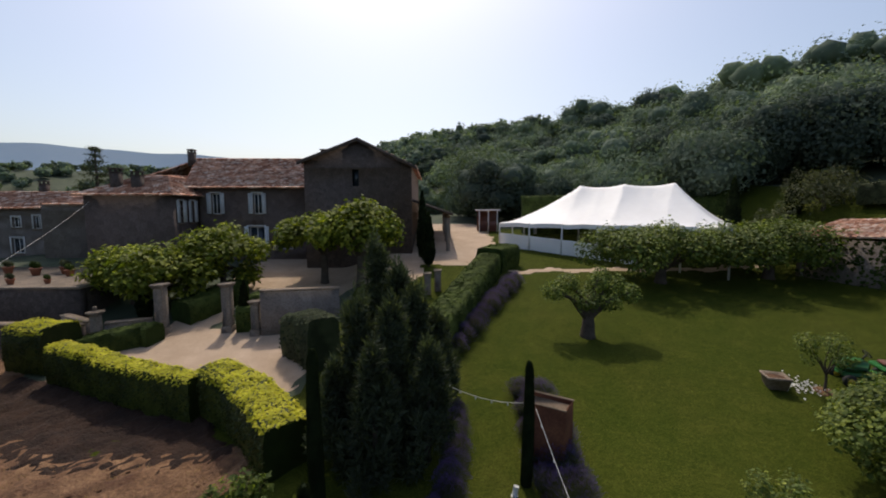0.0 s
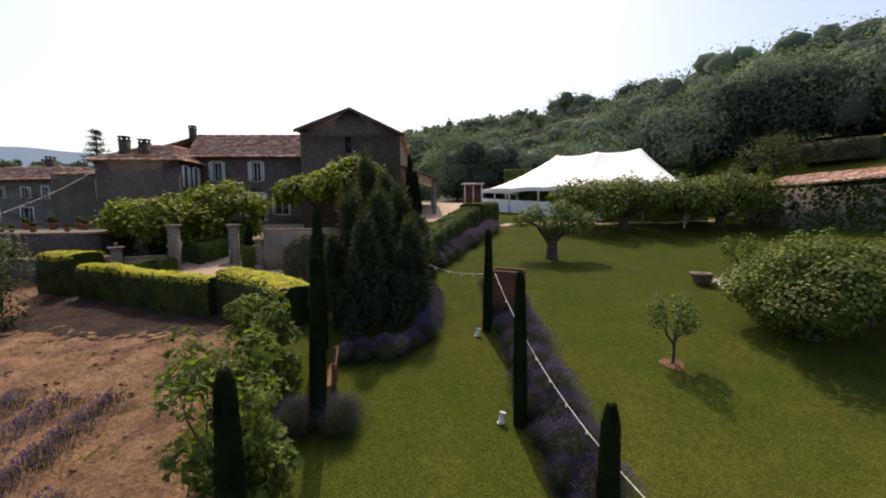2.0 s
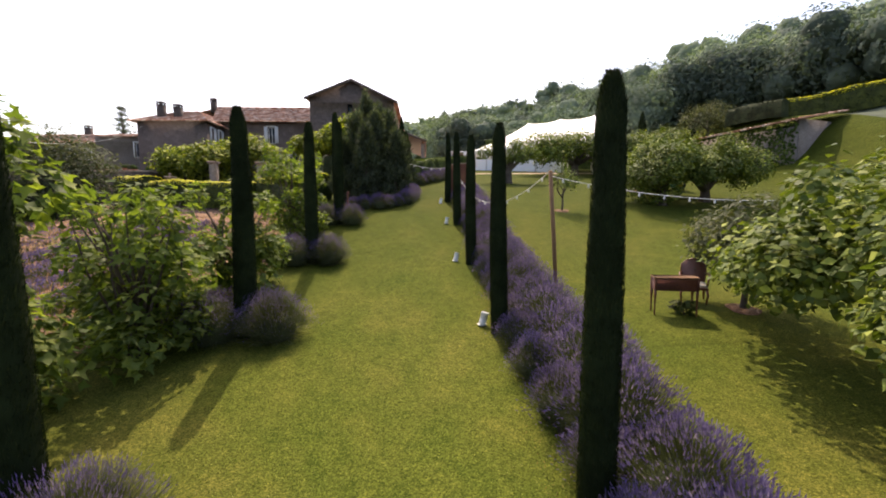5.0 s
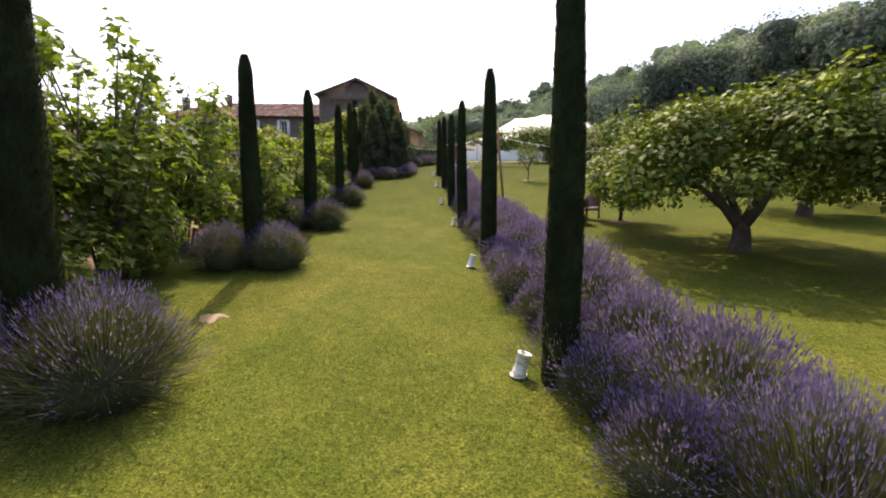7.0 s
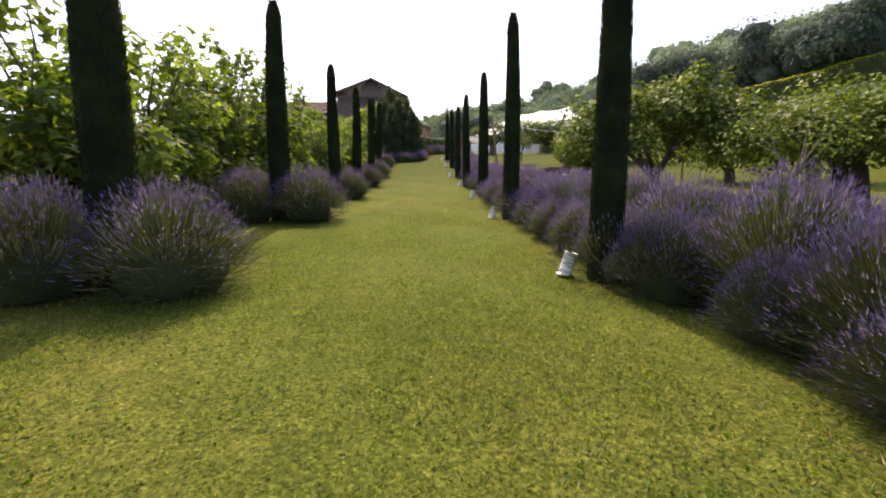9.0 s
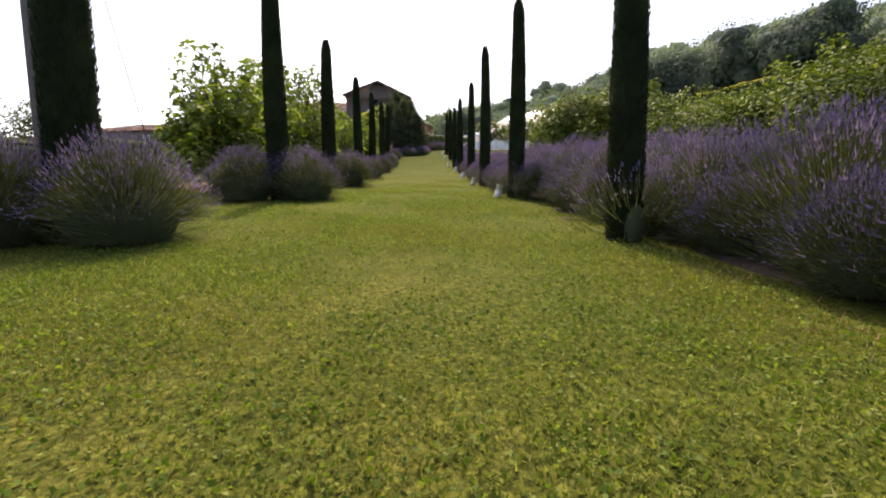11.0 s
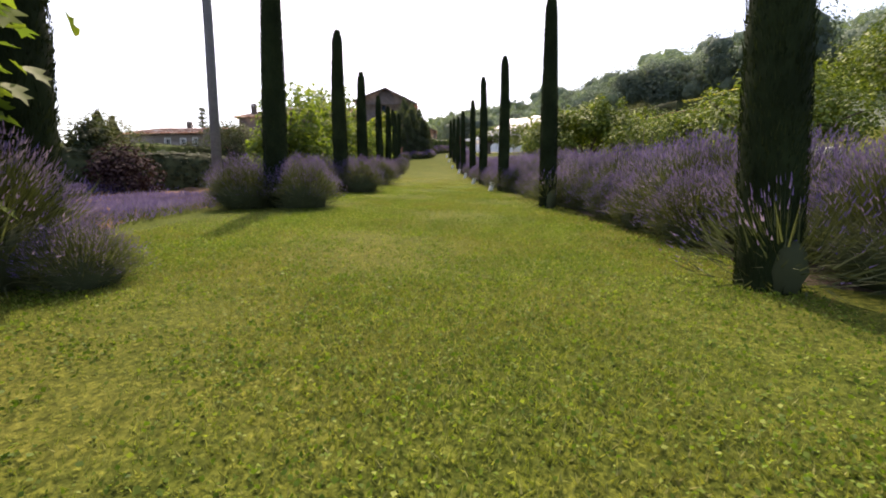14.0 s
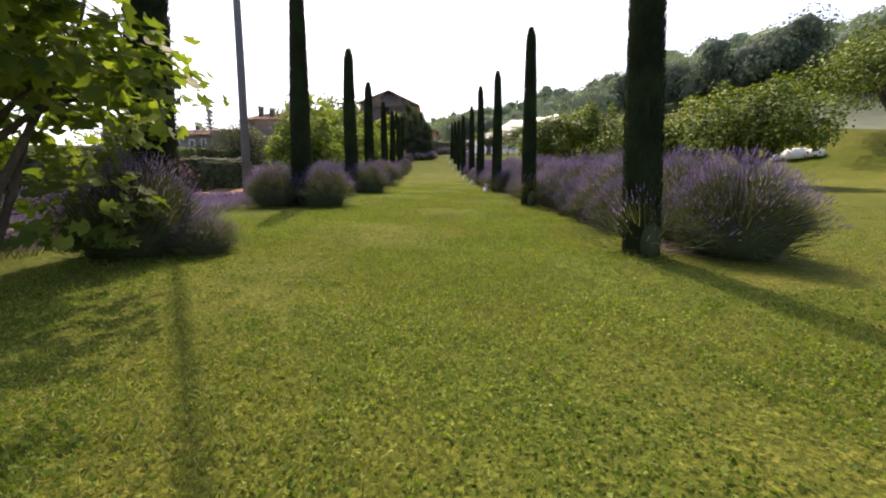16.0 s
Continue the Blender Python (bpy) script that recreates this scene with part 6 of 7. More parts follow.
def writing_table(x, y, turn):
    ob = thing("writing_table", (x, y, ground_z(x, y)), "small dark red wooden table with turned legs on the lawn", "table", turn=turn, size=0.88)
    part("tabletop", Shape().box((0, 0, 0.735), (0.80, 0.30, 0.03), 0, 0.008).mesh("tabletop", WOODPOLE), ob)
    ap = Shape().box((0, -0.125, 0.595), (0.74, 0.02, 0.23), 0, 0.004)
    part("front_apron", ap.mesh("front_apron", DARKWOOD), ob)
    part("back_apron", Shape().box((0, 0.125, 0.595), (0.74, 0.02, 0.23), 0, 0.004).mesh("back_apron", DARKWOOD), ob)
    for s in (-1, 1):
        part("side_apron", Shape().box((s * 0.37, 0, 0.595), (0.02, 0.22, 0.23), 0, 0.004).mesh("side_apron", DARKWOOD), ob)
        for q in (-1, 1):
            lg = Shape().box((s * 0.37, q * 0.12, 0.60), (0.05, 0.05, 0.24), 0, 0.006)
            tapered_leg(lg, s * 0.37, q * 0.12, 0.0, 0.49, 0.022)
            part("leg", lg.mesh("leg", DARKWOOD), ob)
    part("knob", Shape().lathe([(0.001, 0.02), (0.014, 0.015), (0.012, 0.0), (0.006, -0.008)], (0, -0.155, 0.60), 10).mesh("knob", IRON), ob)


def armchair(x, y, turn):
    ob = thing("armchair", (x, y, ground_z(x, y)), "carved dark wooden armchair with leather back and pale seat", "chair", turn=turn, size=0.76)
    part("seat", Shape().box((0, 0, 0.43), (0.54, 0.50, 0.10), 0, 0.04).mesh("seat", CREAMCLOTH), ob)
    part("seat_frame", Shape().box((0, 0, 0.365), (0.58, 0.54, 0.05), 0, 0.012).mesh("seat_frame", DARKWOOD), ob)
    a = np.linspace(-0.5, 0.5, 9)
    rows = []
    for z in np.linspace(0, 1, 9):
        w = 0.23 * (1 + 0.12 * math.sin(math.pi * z)) * (1 - 0.30 * max(0, z - 0.75) / 0.25)
        rows.append([(2 * k * w, 0.26 + 0.10 * z - 0.05 * (1 - (2 * k) ** 2), 0.47 + 0.55 * z - 0.06 * (2 * k) ** 2 * max(0, z - 0.7) / 0.3) for k in a])
    P = np.array(rows)
    sh = Shape().grid(P)
    sh.grid(P + np.array((0, 0.05, 0)))
    part("backrest", sh.mesh("backrest", LEATHER, smooth=True), ob)
    rim = np.concatenate([P[:, 0], P[-1, 1:], P[::-1, -1]]) + np.array((0, 0.02, 0))
    part("back_frame", Shape().tube(rim, [0.026] * len(rim), 8).mesh("back_frame", DARKWOOD, smooth=True), ob)
    for s in (-1, 1):
        part("arm", Shape().tube([(s * 0.25, 0.28, 0.68), (s * 0.30, 0.08, 0.69), (s * 0.31, -0.12, 0.67), (s * 0.29, -0.17, 0.60), (s * 0.27, -0.14, 0.42)], [0.022, 0.024, 0.026, 0.022, 0.022], 8).mesh("arm", DARKWOOD, smooth=True), ob)
        part("leg", Shape().tube([(s * 0.25, -0.23, 0.36), (s * 0.28, -0.27, 0.22), (s * 0.25, -0.25, 0.0)], [0.032, 0.026, 0.018], 8).mesh("leg", DARKWOOD, smooth=True), ob)
        part("leg", Shape().tube([(s * 0.24, 0.24, 0.36), (s * 0.24, 0.27, 0.18), (s * 0.25, 0.34, 0.0)], [0.03, 0.026, 0.02], 8).mesh("leg", DARKWOOD, smooth=True), ob)


writing_table(4.99, 3.96, -14)
armchair(5.70, 4.50, -30)
make_tree("potted_plant", (5.15, 3.92), 0.08, 0.012, [(0.09 * math.cos(2.2 * i), 0.09 * math.sin(2.2 * i), 0.16 + 0.03 * (i % 3), 0.10, 0.08) for i in range(5)], 150, 0.10, LEAF_OVAL, HEDGELEAF, "low pale green leafy plant under the table", "plant", seed=71)

# timber post and the string of lamps
POST_TOP = np.array((2.93, 4.38, 2.80))
pb = (3.28, 4.95)
tagged(new("timber_post", Shape().tube([(*pb, ground_z(*pb) - 0.2), tuple((np.array((*pb, ground_z(*pb))) + POST_TOP) / 2), tuple(POST_TOP)], [0.038, 0.037, 0.035], 12).mesh("timber_post", WOODPOLE, smooth=True)), "leaning round timber post on the lawn", "post")


def string_lights(p, q, sag, n_bulbs, label):
    p, q = np.array(p, dtype=float), np.array(q, dtype=float)
    t = np.linspace(0, 1, 41)
    C = p + (q - p) * t[:, None] - np.array((0, 0, 1.0)) * (4 * sag * t * (1 - t))[:, None]
    ob = thing("string_lights", tuple(p), label, "string lights", "festoon strings")
    part("cable", Shape().tube(C - p, [0.0065] * len(C), 6).mesh("cable", CABLE, smooth=True), ob)
    base = Shape().lathe([(0.001, 0.0), (0.012, -0.003), (0.012, -0.026), (0.016, -0.038), (0.020, -0.052), (0.014, -0.070), (0.001, -0.074)], (0, 0, 0), 10).mesh("bulb", CABLE, smooth=True)
    for k in range(n_bulbs):
        s = (k + 0.5) / n_bulbs
        b = part("bulb", base, ob)
        b.location = p + (q - p) * s - np.array((0, 0, 1.0)) * (4 * sag * s * (1 - s)) - p


FESTOON = "sagging festoon string of small pale bulbs over the lawn"
string_lights(POST_TOP, (2.0, 14.6, 3.95), 1.0, 14, FESTOON)
string_lights(POST_TOP + np.array((0, 0, -0.09)), (10.13, 4.15, 2.62), 0.394, 16, FESTOON)
string_lights((2.0, 14.9, 3.95), (-0.6, 15.6, 4.5), 0.28, 7, FESTOON)
tagged(new("timber_post", Shape().tube([(10.15, 4.2, ground_z(10.15, 4.2) - 0.2), (10.14, 4.17, 1.6), (10.13, 4.15, 2.70)], [0.038, 0.037, 0.035], 12).mesh("timber_post", WOODPOLE, smooth=True)), "round timber post among the trees", "post")

# tall rusted box filled with sand
bx = thing("tall_planter", (2.36, 14.85, ground_z(2.36, 14.85)), "tall rust-brown metal box filled with pale sand", "planter", turn=-34)
HB = 4.0 - ground_z(2.36, 14.85)
for s in (-1, 1):
    part("long_panel", Shape().box((0, s * 0.30, HB / 2), (0.96, 0.03, HB), 0, 0.004).mesh("long_panel", RUST), bx)
    part("end_panel", Shape().box((s * 0.465, 0, HB / 2), (0.03, 0.565, HB), 0, 0.004).mesh("end_panel", RUST), bx)
    part("rim", Shape().box((0, s * 0.30, HB + 0.018), (1.0, 0.06, 0.03), 0, 0.006).mesh("rim", SAND), bx)
part("fill", Shape().box((0, 0, HB / 2 - 0.04), (0.89, 0.56, HB - 0.09), 0, 0.02).mesh("fill", SAND), bx)

# wooden bench beside the evergreens
bn = thing("garden_bench", (-2.15, 11.6, ground_z(-2.15, 11.6)), "weathered red-brown wooden garden bench on the grass", "bench", turn=-80)
for k in range(4):
    part("seat_slat", Shape().box((0, -0.16 + 0.11 * k, 0.43), (1.2, 0.09, 0.025), 0, 0.006).mesh("seat_slat", WOODPOLE), bn)
for k in range(3):
    part("back_slat", Shape().box((0, 0.27 + 0.02 * k, 0.56 + 0.13 * k), (1.2, 0.025, 0.09), 0, 0.006).mesh("back_slat", WOODPOLE), bn)
for s in (-1, 1):
    part("leg", Shape().box((s * 0.52, -0.18, 0.21), (0.06, 0.06, 0.42), 0, 0.008).mesh("leg", DARKWOOD), bn)
    part("leg", Shape().box((s * 0.52, 0.26, 0.43), (0.06, 0.06, 0.86), 0, 0.008).mesh("leg", DARKWOOD), bn)

# stone planter with white flowers, ride-on mower
pl = thing("stone_planter", (10.05, 17.55, ground_z(10.05, 17.55)), "grey square stone planter on the lawn", "planter")
bowl = Shape().lathe([(0.001, 0.0), (0.31, 0.0), (0.33, 0.04), (0.40, 0.30), (0.44, 0.33), (0.44, 0.39), (0.37, 0.39), (0.35, 0.30), (0.001, 0.29)], (0, 0, 0), 4)
bowl.v = [v @ np.array(Matrix.Rotation(radians(25), 3, "Z")).T for v in bowl.v]
part("bowl", bowl.mesh("bowl", LIMESTONE), pl)
part("soil", Shape().lathe([(0.001, 0.345), (0.26, 0.335), (0.268, 0.30)], (0, 0, 0), 16).mesh("soil", SOIL, smooth=True), pl)
n = 120
C = np.stack([10.75 + 0.32 * rng.normal(size=n), 17.5 + 0.22 * rng.normal(size=n), np.zeros(n)], 1)
C[:, 2] = land(C[:, 0], C[:, 1]) + 0.05 + 0.10 * rng.random(n)
V, F = leaf_cloud(C, np.tile((0, -0.5, 1.0), (n, 1)) + 0.5 * rand_dirs(n), 0.07, LEAF_HEART)
tagged(new("white_flowers", mesh_of("white_flowers", V, [F], [WHITEPAINT])), "scatter of small white flowers in the grass", "flowers", kind="stuff")


def mower(x, y, turn):
    ob = thing("ride_on_mower", (x, y, ground_z(x, y)), "green and yellow ride-on mower parked under a tree", "mower", turn=turn)
    part("bonnet", Shape().box((0.45, 0, 0.62), (0.75, 0.52, 0.34), 0, 0.09).mesh("bonnet", GREENPAINT, smooth=False), ob)
    part("chassis", Shape().box((0, 0, 0.36), (1.5, 0.46, 0.16), 0, 0.03).mesh("chassis", GREENPAINT), ob)
    part("fender", Shape().box((-0.45, 0, 0.62), (0.62, 0.88, 0.12), 0, 0.05).mesh("fender", GREENPAINT), ob)
    part("seat", Shape().box((-0.45, 0, 0.75), (0.42, 0.44, 0.10), 0, 0.04).box((-0.66, 0, 0.98), (0.10, 0.42, 0.42), 0, 0.04).mesh("seat", LEATHER), ob)
    part("cutter_deck", Shape().box((0.05, 0, 0.20), (0.75, 1.05, 0.14), 0, 0.05).mesh("cutter_deck", GREENPAINT), ob)
    part("steering_wheel", Shape().tube([(0.10 + 0.15 * math.cos(q) * 0.5, 0.17 * math.sin(q), 0.98 + 0.10 * math.cos(q)) for q in np.linspace(0, 2 * np.pi, 17)], [0.015] * 17, 6).mesh("steering_wheel", RUBBER, smooth=True), ob)
    part("steering_column", Shape().tube([(0.25, 0, 0.7), (0.17, 0, 0.85), (0.10, 0, 0.98)], [0.03, 0.025, 0.02], 8).mesh("steering_column", IRON), ob)
    for wx, r, w in ((0.62, 0.19, 0.15), (-0.5, 0.25, 0.22)):
        for s in (-1, 1):
            ty = Shape().tube([(wx, s * 0.38 - w / 2, r), (wx, s * 0.38 - w / 4, r), (wx, s * 0.38 + w / 4, r), (wx, s * 0.38 + w / 2, r)], [r * 0.9, r, r, r * 0.9], 20)
            wh = part("wheel", ty.mesh("tyre", RUBBER, smooth=False), ob)
            part("rim", Shape().tube([(wx, s * 0.38 - w / 2 - 0.005, r), (wx, s * 0.38, r), (wx, s * 0.38 + w / 2 + 0.005, r)], [r * 0.5] * 3, 16).mesh("rim", YELLOWPAINT), wh)


mower(13.0, 17.6, 160)

# terracotta pots on the terrace
POTS = "terracotta pot with a clipped leafy plant on the terrace"


def potted(x, y, z, s, seed):
    g = np.random.default_rng(seed)
    ob = thing("terracotta_pot", (x, y, z), POTS, "pot", "terrace pots", size=s)
    part("pot", Shape().lathe([(0.001, 0.0), (0.20, 0.0), (0.30, 0.42), (0.34, 0.44), (0.34, 0.50), (0.28, 0.50), (0.26, 0.44), (0.001, 0.43)], (0, 0, 0), 18).mesh("pot", TERRACOTTA, smooth=True), ob)
    C, N = blob_points([(0.12 * math.cos(2.1 * i), 0.12 * math.sin(2.1 * i), 0.66 + 0.05 * (i % 3), 0.22, 0.24) for i in range(6)], 420, 0.6, 0.02)
    V, F = leaf_cloud(C, N + 0.4 * rand_dirs(420), 0.12, LEAF_OVAL)
    part("plant", mesh_of("plant", V, [F], [OLIVELEAF if seed % 2 else DARKHEDGE]), ob)


for i, (x, y, s) in enumerate(((-22.4, 28.9, 1.15), (-21.2, 29.4, 1.2), (-20.3, 28.6, 1.0), (-23.5, 27.0, 0.7), (-22.2, 26.2, 0.6), (-21.0, 26.1, 0.8), (-19.4, 26.3, 0.65), (-24.6, 29.6, 1.1), (-20.6, 30.6, 1.0), (-26.0, 28.4, 1.0))):
    potted(x, y, 4.75, 0.72 * s, 400 + i)

# car in the bay below the terrace
car = thing("car", (-23.2, 27.2, ground_z(-23.2, 26.0) + 0.02), "dusty silver car parked in the dark bay", "car")
prof = np.array([(-0.85, 0.45), (-0.86, 0.75), (-0.80, 0.92), (-0.66, 1.40), (-0.45, 1.47), (0.45, 1.47), (0.66, 1.40), (0.80, 0.92), (0.86, 0.75), (0.85, 0.45)])
rows = []
for y, k in ((-1.9, 0.62), (-1.75, 0.70), (-0.9, 0.74), (-0.35, 1.0), (1.0, 1.0), (1.75, 0.95), (1.95, 0.7)):
    rows.append([(px * (0.9 if abs(y) > 1.8 else 1), y, 0.2 + (pz - 0.2) * (k if pz > 0.9 else 1)) for px, pz in prof])
part("body", Shape().grid(np.array(rows)).mesh("body", CARPAINT, smooth=True), car)
part("windscreen", Shape().grid(np.array([[(-0.66, -0.93, 0.98), (0.66, -0.93, 0.98)], [(-0.55, -0.42, 1.36), (0.55, -0.42, 1.36)]])).mesh("windscreen", GLASS), car)
for s in (-1, 1):
    part("headlight", Shape().box((s * 0.6, -1.9, 0.68), (0.34, 0.06, 0.14), 0, 0.03).mesh("headlight", WHITEPAINT), car)
    for y in (-1.2, 1.3):
        w = part("wheel", Shape().tube([(s * 0.74 - 0.1, y, 0.30), (s * 0.74, y, 0.30), (s * 0.74 + 0.1, y, 0.30)], [0.29, 0.31, 0.29], 18).mesh("tyre", RUBBER), car)
        part("rim", Shape().tube([(s * 0.74 - 0.105, y, 0.30), (s * 0.74, y, 0.3), (s * 0.74 + 0.105, y, 0.30)], [0.18] * 3, 14).mesh("rim", CARPAINT), w)

# small pale kiosk beyond the courtyard, and two stone posts by the hedge
ks = thing("garden_kiosk", (4.6, 43.0, ground_z(4.6, 43.0)), "small pale timber kiosk with an open front", "kiosk")
for s in (-1, 0, 1):
    part("post", Shape().box((0.8 * s, -0.5, 0.95), (0.10, 0.10, 1.9)).mesh("post", WHITEPAINT), ks)
part("roof", Shape().box((0, 0, 1.96), (2.1, 1.5, 0.10), 0, 0.02).mesh("roof", WHITEPAINT), ks)
part("counter", Shape().box((0, -0.42, 0.5), (1.7, 0.06, 0.9), 0, 0.01).mesh("counter", DARKWOOD), ks)
part("back_wall", Shape().box((0, 0.55, 0.95), (1.8, 0.06, 1.9)).mesh("back_wall", DARKWOOD), ks)
for x, y in ((-0.6, 25.4), (-0.1, 25.9)):
    p = thing("stone_post", (x, y, ground_z(x, y)), "pale square stone post at the courtyard edge", "post", "courtyard posts")
    part("shaft", Shape().box((0, 0, 0.48), (0.32, 0.32, 1.0), 0, 0.02).mesh("shaft", LIMESTONE), p)
    part("cap", Shape().box((0, 0, 1.02), (0.40, 0.40, 0.08), 0, 0.02).mesh("cap", LIMESTONE), p)

# utility pole and its wires
PX, PY = -3.87, -9.9
up = thing("utility_pole", (PX, PY, ground_z(PX, PY)), "tall grey wooden utility pole beside the lavender field", "pole")
part("shaft", Shape().tube([(0, 0, -0.3), (-0.02, 0, 3.0), (-0.07, 0, 6.5)], [0.092, 0.082, 0.07], 14).mesh("shaft", plain("silvered_timber", (0.10, 0.10, 0.105), (0.16, 0.155, 0.155), 2.0, 0.9, 0, 25, 0.4, 0.01, "Object"), smooth=True), up)
part("bracket", Shape().box((-0.07, 0, 6.2), (0.5, 0.06, 0.06)).mesh("bracket", IRON), up)
ptop = np.array((PX - 0.07, PY, ground_z(PX, PY) + 6.1))
for name, q, sag in (("power_cable", (10.45, -32.4, 1.7), 0.15), ("telephone_wire", (-22.0, 32.4, 8.9), 2.4), ("stay_wire", (PX + 0.75, PY + 0.9, ground_z(PX + 0.75, PY + 0.9)), 0.0)):
    q = np.array(q)
    t = np.linspace(0, 1, 40)
    p = ptop + (np.array((0.14, 0, -0.9)) if name == "power_cable" else 0)
    C = p + (q - p) * t[:, None] - np.array((0, 0, 4 * sag)) * (t * (1 - t))[:, None]
    tagged(new(name, Shape().tube(C, [0.030 if name == "power_cable" else 0.006] * 40, 6).mesh(name, CABLE if sag else IRON)), "thick twisted overhead cable running on from the pole" if name == "power_cable" else "thin overhead telephone wire to the farmhouse" if sag else "thin steel stay wire of the utility pole", "wire")

# white garden seats under the trees, pale patch in the lawn
for x, y, q in ((21.9, 5.35, 1.5), (21.6, 6.3, 1.0), (22.3, 4.5, 1.1)):
    w = thing("garden_pouf", (x, y, ground_z(x, y)), "low round white fabric garden seat beneath the trees", "seat", "garden seats")
    part("cushion", Shape().lathe([(0.001, 0.42), (0.30, 0.41), (0.38, 0.34), (0.40, 0.2), (0.37, 0.05), (0.30, 0.0), (0.001, 0.0)], (0, 0, 0), 20).mesh("cushion", WHITEPAINT, smooth=True), w)
    w.scale = (q, q, q)
a = np.linspace(0, 2 * np.pi, 49)
fray = lambda t: 1 + 0.14 * math.sin(3 * t) + 0.16 * math.sin(5 * t + 1) + 0.12 * math.sin(9 * t) + 0.08 * math.sin(14 * t + 2)
q = np.array([[(-1.60 + r * 0.9 * fray(t) * math.cos(t), -2.35 + 0.8 * r * fray(t) * math.sin(t), 0) for t in a] for r in (0.0, 0.10, 0.16)])
q[..., 2] = land(q[..., 0], q[..., 1]) + np.array((0.022, 0.016, -0.003))[:, None]
tagged(new("sand_patch", Shape().grid(q).mesh("sand_patch", SAND, smooth=True)), "small pale sandy patch in the grass", "soil")


# ---- grass ----
def grass(name, x0, x1, y0, y1, per_m2, h, w, mat, label, lean=0.5, keep=None, fade=0.0):
    n = int((x1 - x0) * (y1 - y0) * per_m2)
    x, y = rng.uniform(x0, x1, n), rng.uniform(y0, y1, n)
    ok = np.sin(3.1 * x + 1.3 * np.sin(2.2 * y)) + np.sin(2.7 * y + 1.1 * np.sin(1.9 * x)) + 1.5 * rng.normal(size=n) > -2.2
    if keep is not None:
        ok &= keep(x, y)
    if fade:
        ok &= rng.random(n) < (y1 - y) / fade
    x, y = x[ok], y[ok]
    n = len(x)
    C = np.stack([x, y, land(x, y) - 0.004], 1)
    D = np.stack([lean * rng.normal(size=n), lean * rng.normal(size=n), np.ones(n)], 1)
    V, F = blades(C, D, h * (0.5 + 0.8 * rng.random(n)), w * (0.7 + 0.6 * rng.random(n)))
    return tagged(new(name, mesh_of(name, V, [F], [mat])), label, "grass", kind="stuff")


walk_only = lambda x, y: (np.abs(x) < 2.08 + 0.08 * np.sin(2 * y) + 0.05 * np.sin(9 * y)) | (x < -1.6)
grass("grass", -2.6, 2.2, -18.8, -9.0, 7600, 0.026, 0.0050, GRASSBLADE, "short mown grass blades of the walk", 0.75, walk_only, 4.5)
grass("grass", -2.2, 2.2, -13.0, 2.0, 2600, 0.024, 0.0080, GRASSBLADE, "short mown grass blades of the walk", 0.9, walk_only, 9.0)
grass("grass", 3.0, 7.5, -18.5, -6.0, 1000, 0.032, 0.008, GRASSBLADE, "short mown grass blades of the lawn", 0.7, None, 6.0)
grass("dry_grass", -6.5, -4.0, 2.0, 16.0, 60, 0.22, 0.012, STRAW, "tufts of dry straw-coloured grass at the field edge", 0.6)
grass("dry_grass", -14.0, -4.4, 4.0, 15.8, 300, 0.14, 0.02, STRAW, "scattered dry straw on the tilled soil", 1.2)


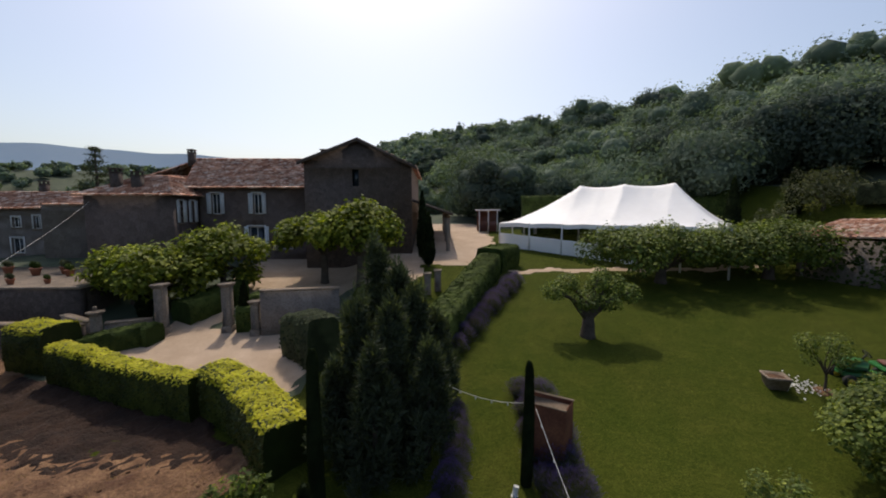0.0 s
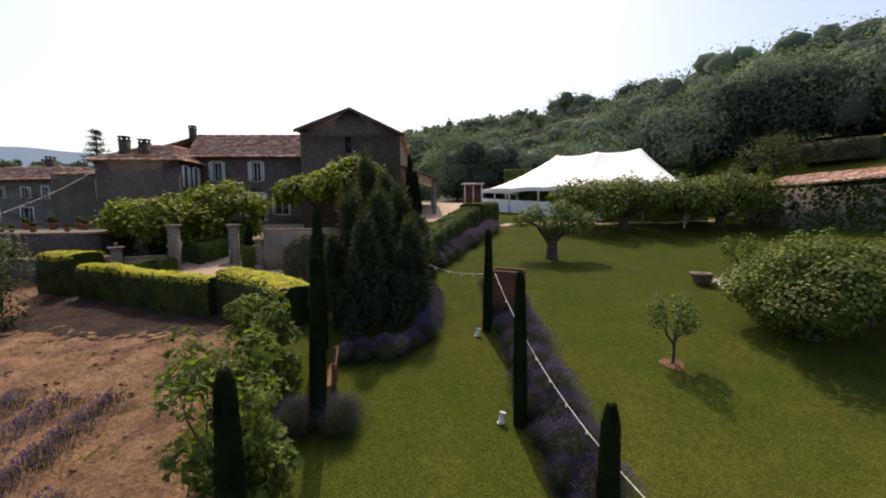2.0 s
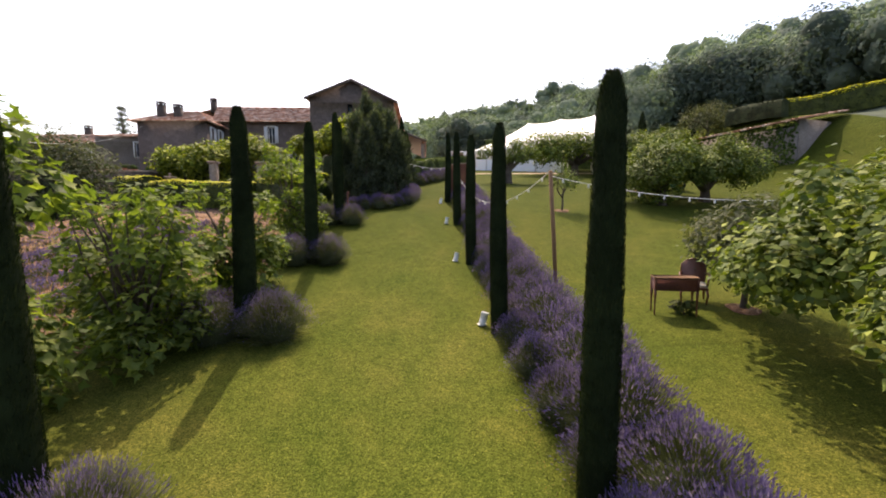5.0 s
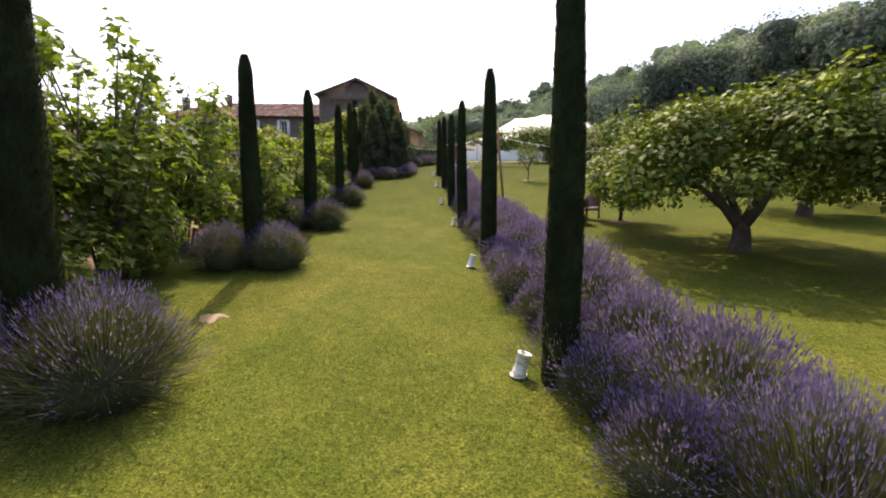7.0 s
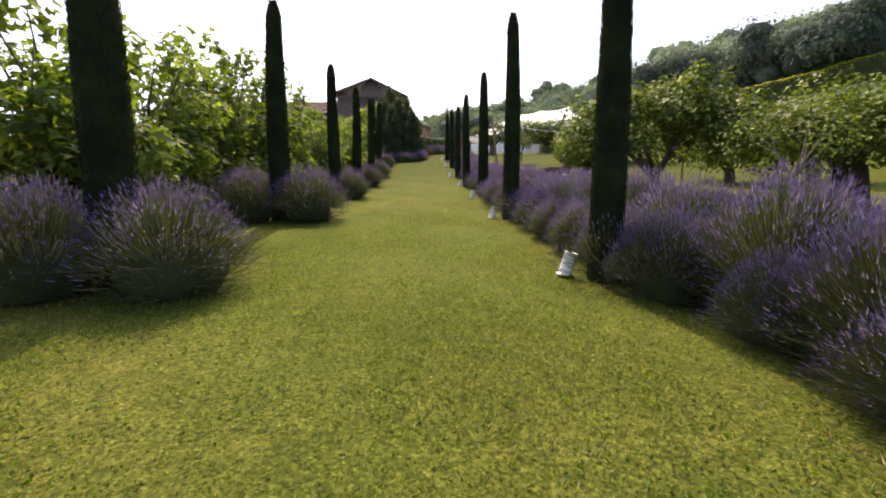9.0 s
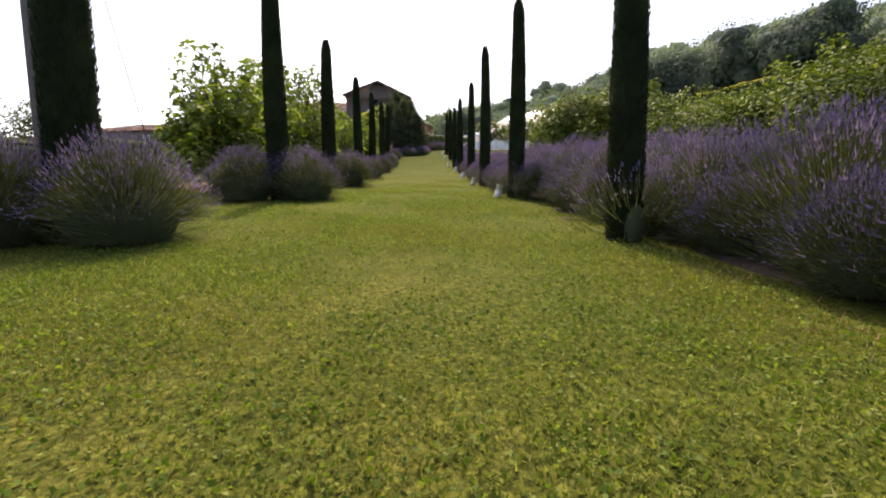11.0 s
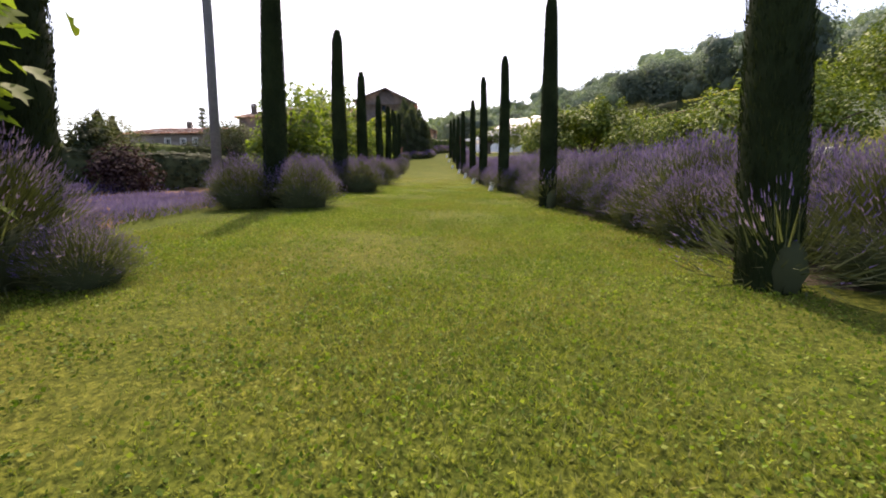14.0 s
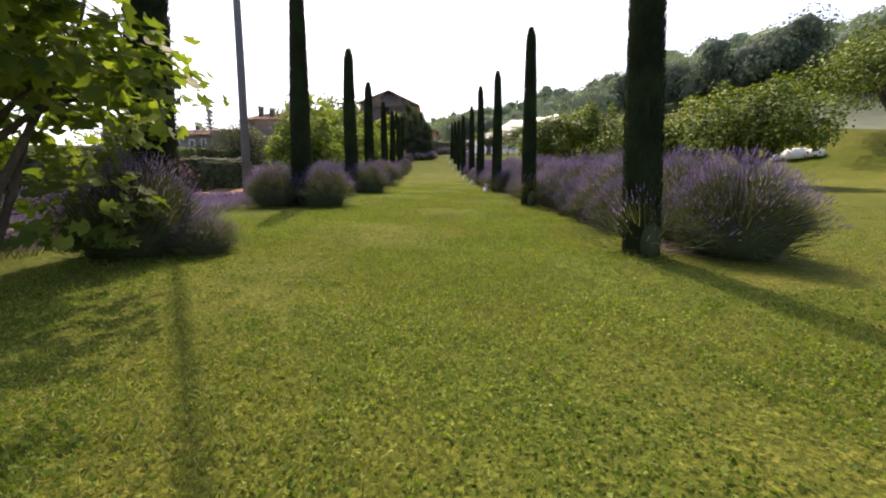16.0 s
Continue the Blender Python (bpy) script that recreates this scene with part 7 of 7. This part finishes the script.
def clover(x0, x1, y0, y1, clumps_m2, each, size, keep=None):
    """Flat little leaves in clumps, as in a mown lawn with clover and weeds."""
    k = int((x1 - x0) * (y1 - y0) * clumps_m2)
    cx, cy, cr = rng.uniform(x0, x1, k), rng.uniform(y0, y1, k), 0.05 + 0.30 * rng.random(k) ** 1.6
    many = (each * (0.25 + 12 * cr ** 2)).astype(int) + 3
    n = int(many.sum())
    a, q = rng.uniform(0, 6.283, n), np.sqrt(rng.random(n)) + 0.15 * rng.normal(size=n)
    rr = np.repeat(cr, many)
    x, y = np.repeat(cx, many) + q * rr * np.cos(a), np.repeat(cy, many) + q * rr * np.sin(a)
    tall = np.repeat(0.012 + 0.016 * rng.random(k), many)
    if keep is not None:
        ok = keep(x, y)
        x, y, tall = x[ok], y[ok], tall[ok]
        n = len(x)
    C = np.stack([x, y, land(x, y) + 0.006 + tall * rng.random(n)], 1)
    V, F = leaf_cloud(C, 1.1 * rand_dirs(n) + np.array([0, 0, 0.75]), size * (0.5 + 1.2 * rng.random(n) ** 1.6), LEAF_OVAL, 1.35)
    return tagged(new("clover", mesh_of("clover", V, [F], [CLOVER])), "low leafy clover and pale weeds in the lawn", "clover", kind="stuff")


edge_clear = lambda x, y: walk_only(x, y) | (y < -16.9)
clover(-2.5, 3.6, -18.9, -13.0, 40, 120, 0.0112, edge_clear)
clover(-2.3, 2.05, -13.0, -4.0, 28, 62, 0.013, lambda x, y: walk_only(x, y) & (rng.random(len(x)) < (-4.0 - y) / 6))
grass("grass", 1.85, 3.8, -18.9, -16.9, 6000, 0.024, 0.0058, GRASSBLADE, "short mown grass blades of the walk", 0.9)
grass("dry_grass", 1.70, 2.10, -16.4, 6.0, 520, 0.040, 0.006, STRAW, "short dry straw-coloured grass along the lavender hedge", 0.9, lambda x, y: rng.random(len(x)) < (x - 1.62) / 0.38)


def clods(n):
    """Lumps of dry earth and a few pale stones on the tilled field."""
    x, y = rng.uniform(-14, -4.5, n), rng.uniform(3.0, 15.8, n)
    r = 0.02 + 0.05 * rng.random(n) ** 2.5
    P = BALL[0][None] * r[:, None, None] * np.array([1.2, 1.0, 0.7]) * (1 + 0.18 * rng.normal(size=(n, 12, 1)))
    P = P + np.stack([x, y, land(x, y) + 0.07], 1)[:, None]
    F = (BALL[1][None] + (np.arange(n) * 12)[:, None, None]).reshape(-1, 3)
    tagged(new("clods", mesh_of("clods", P.reshape(-1, 3), [F], [SOIL])), "loose clods of dry red-brown earth", "soil", kind="stuff")


clods(1400)
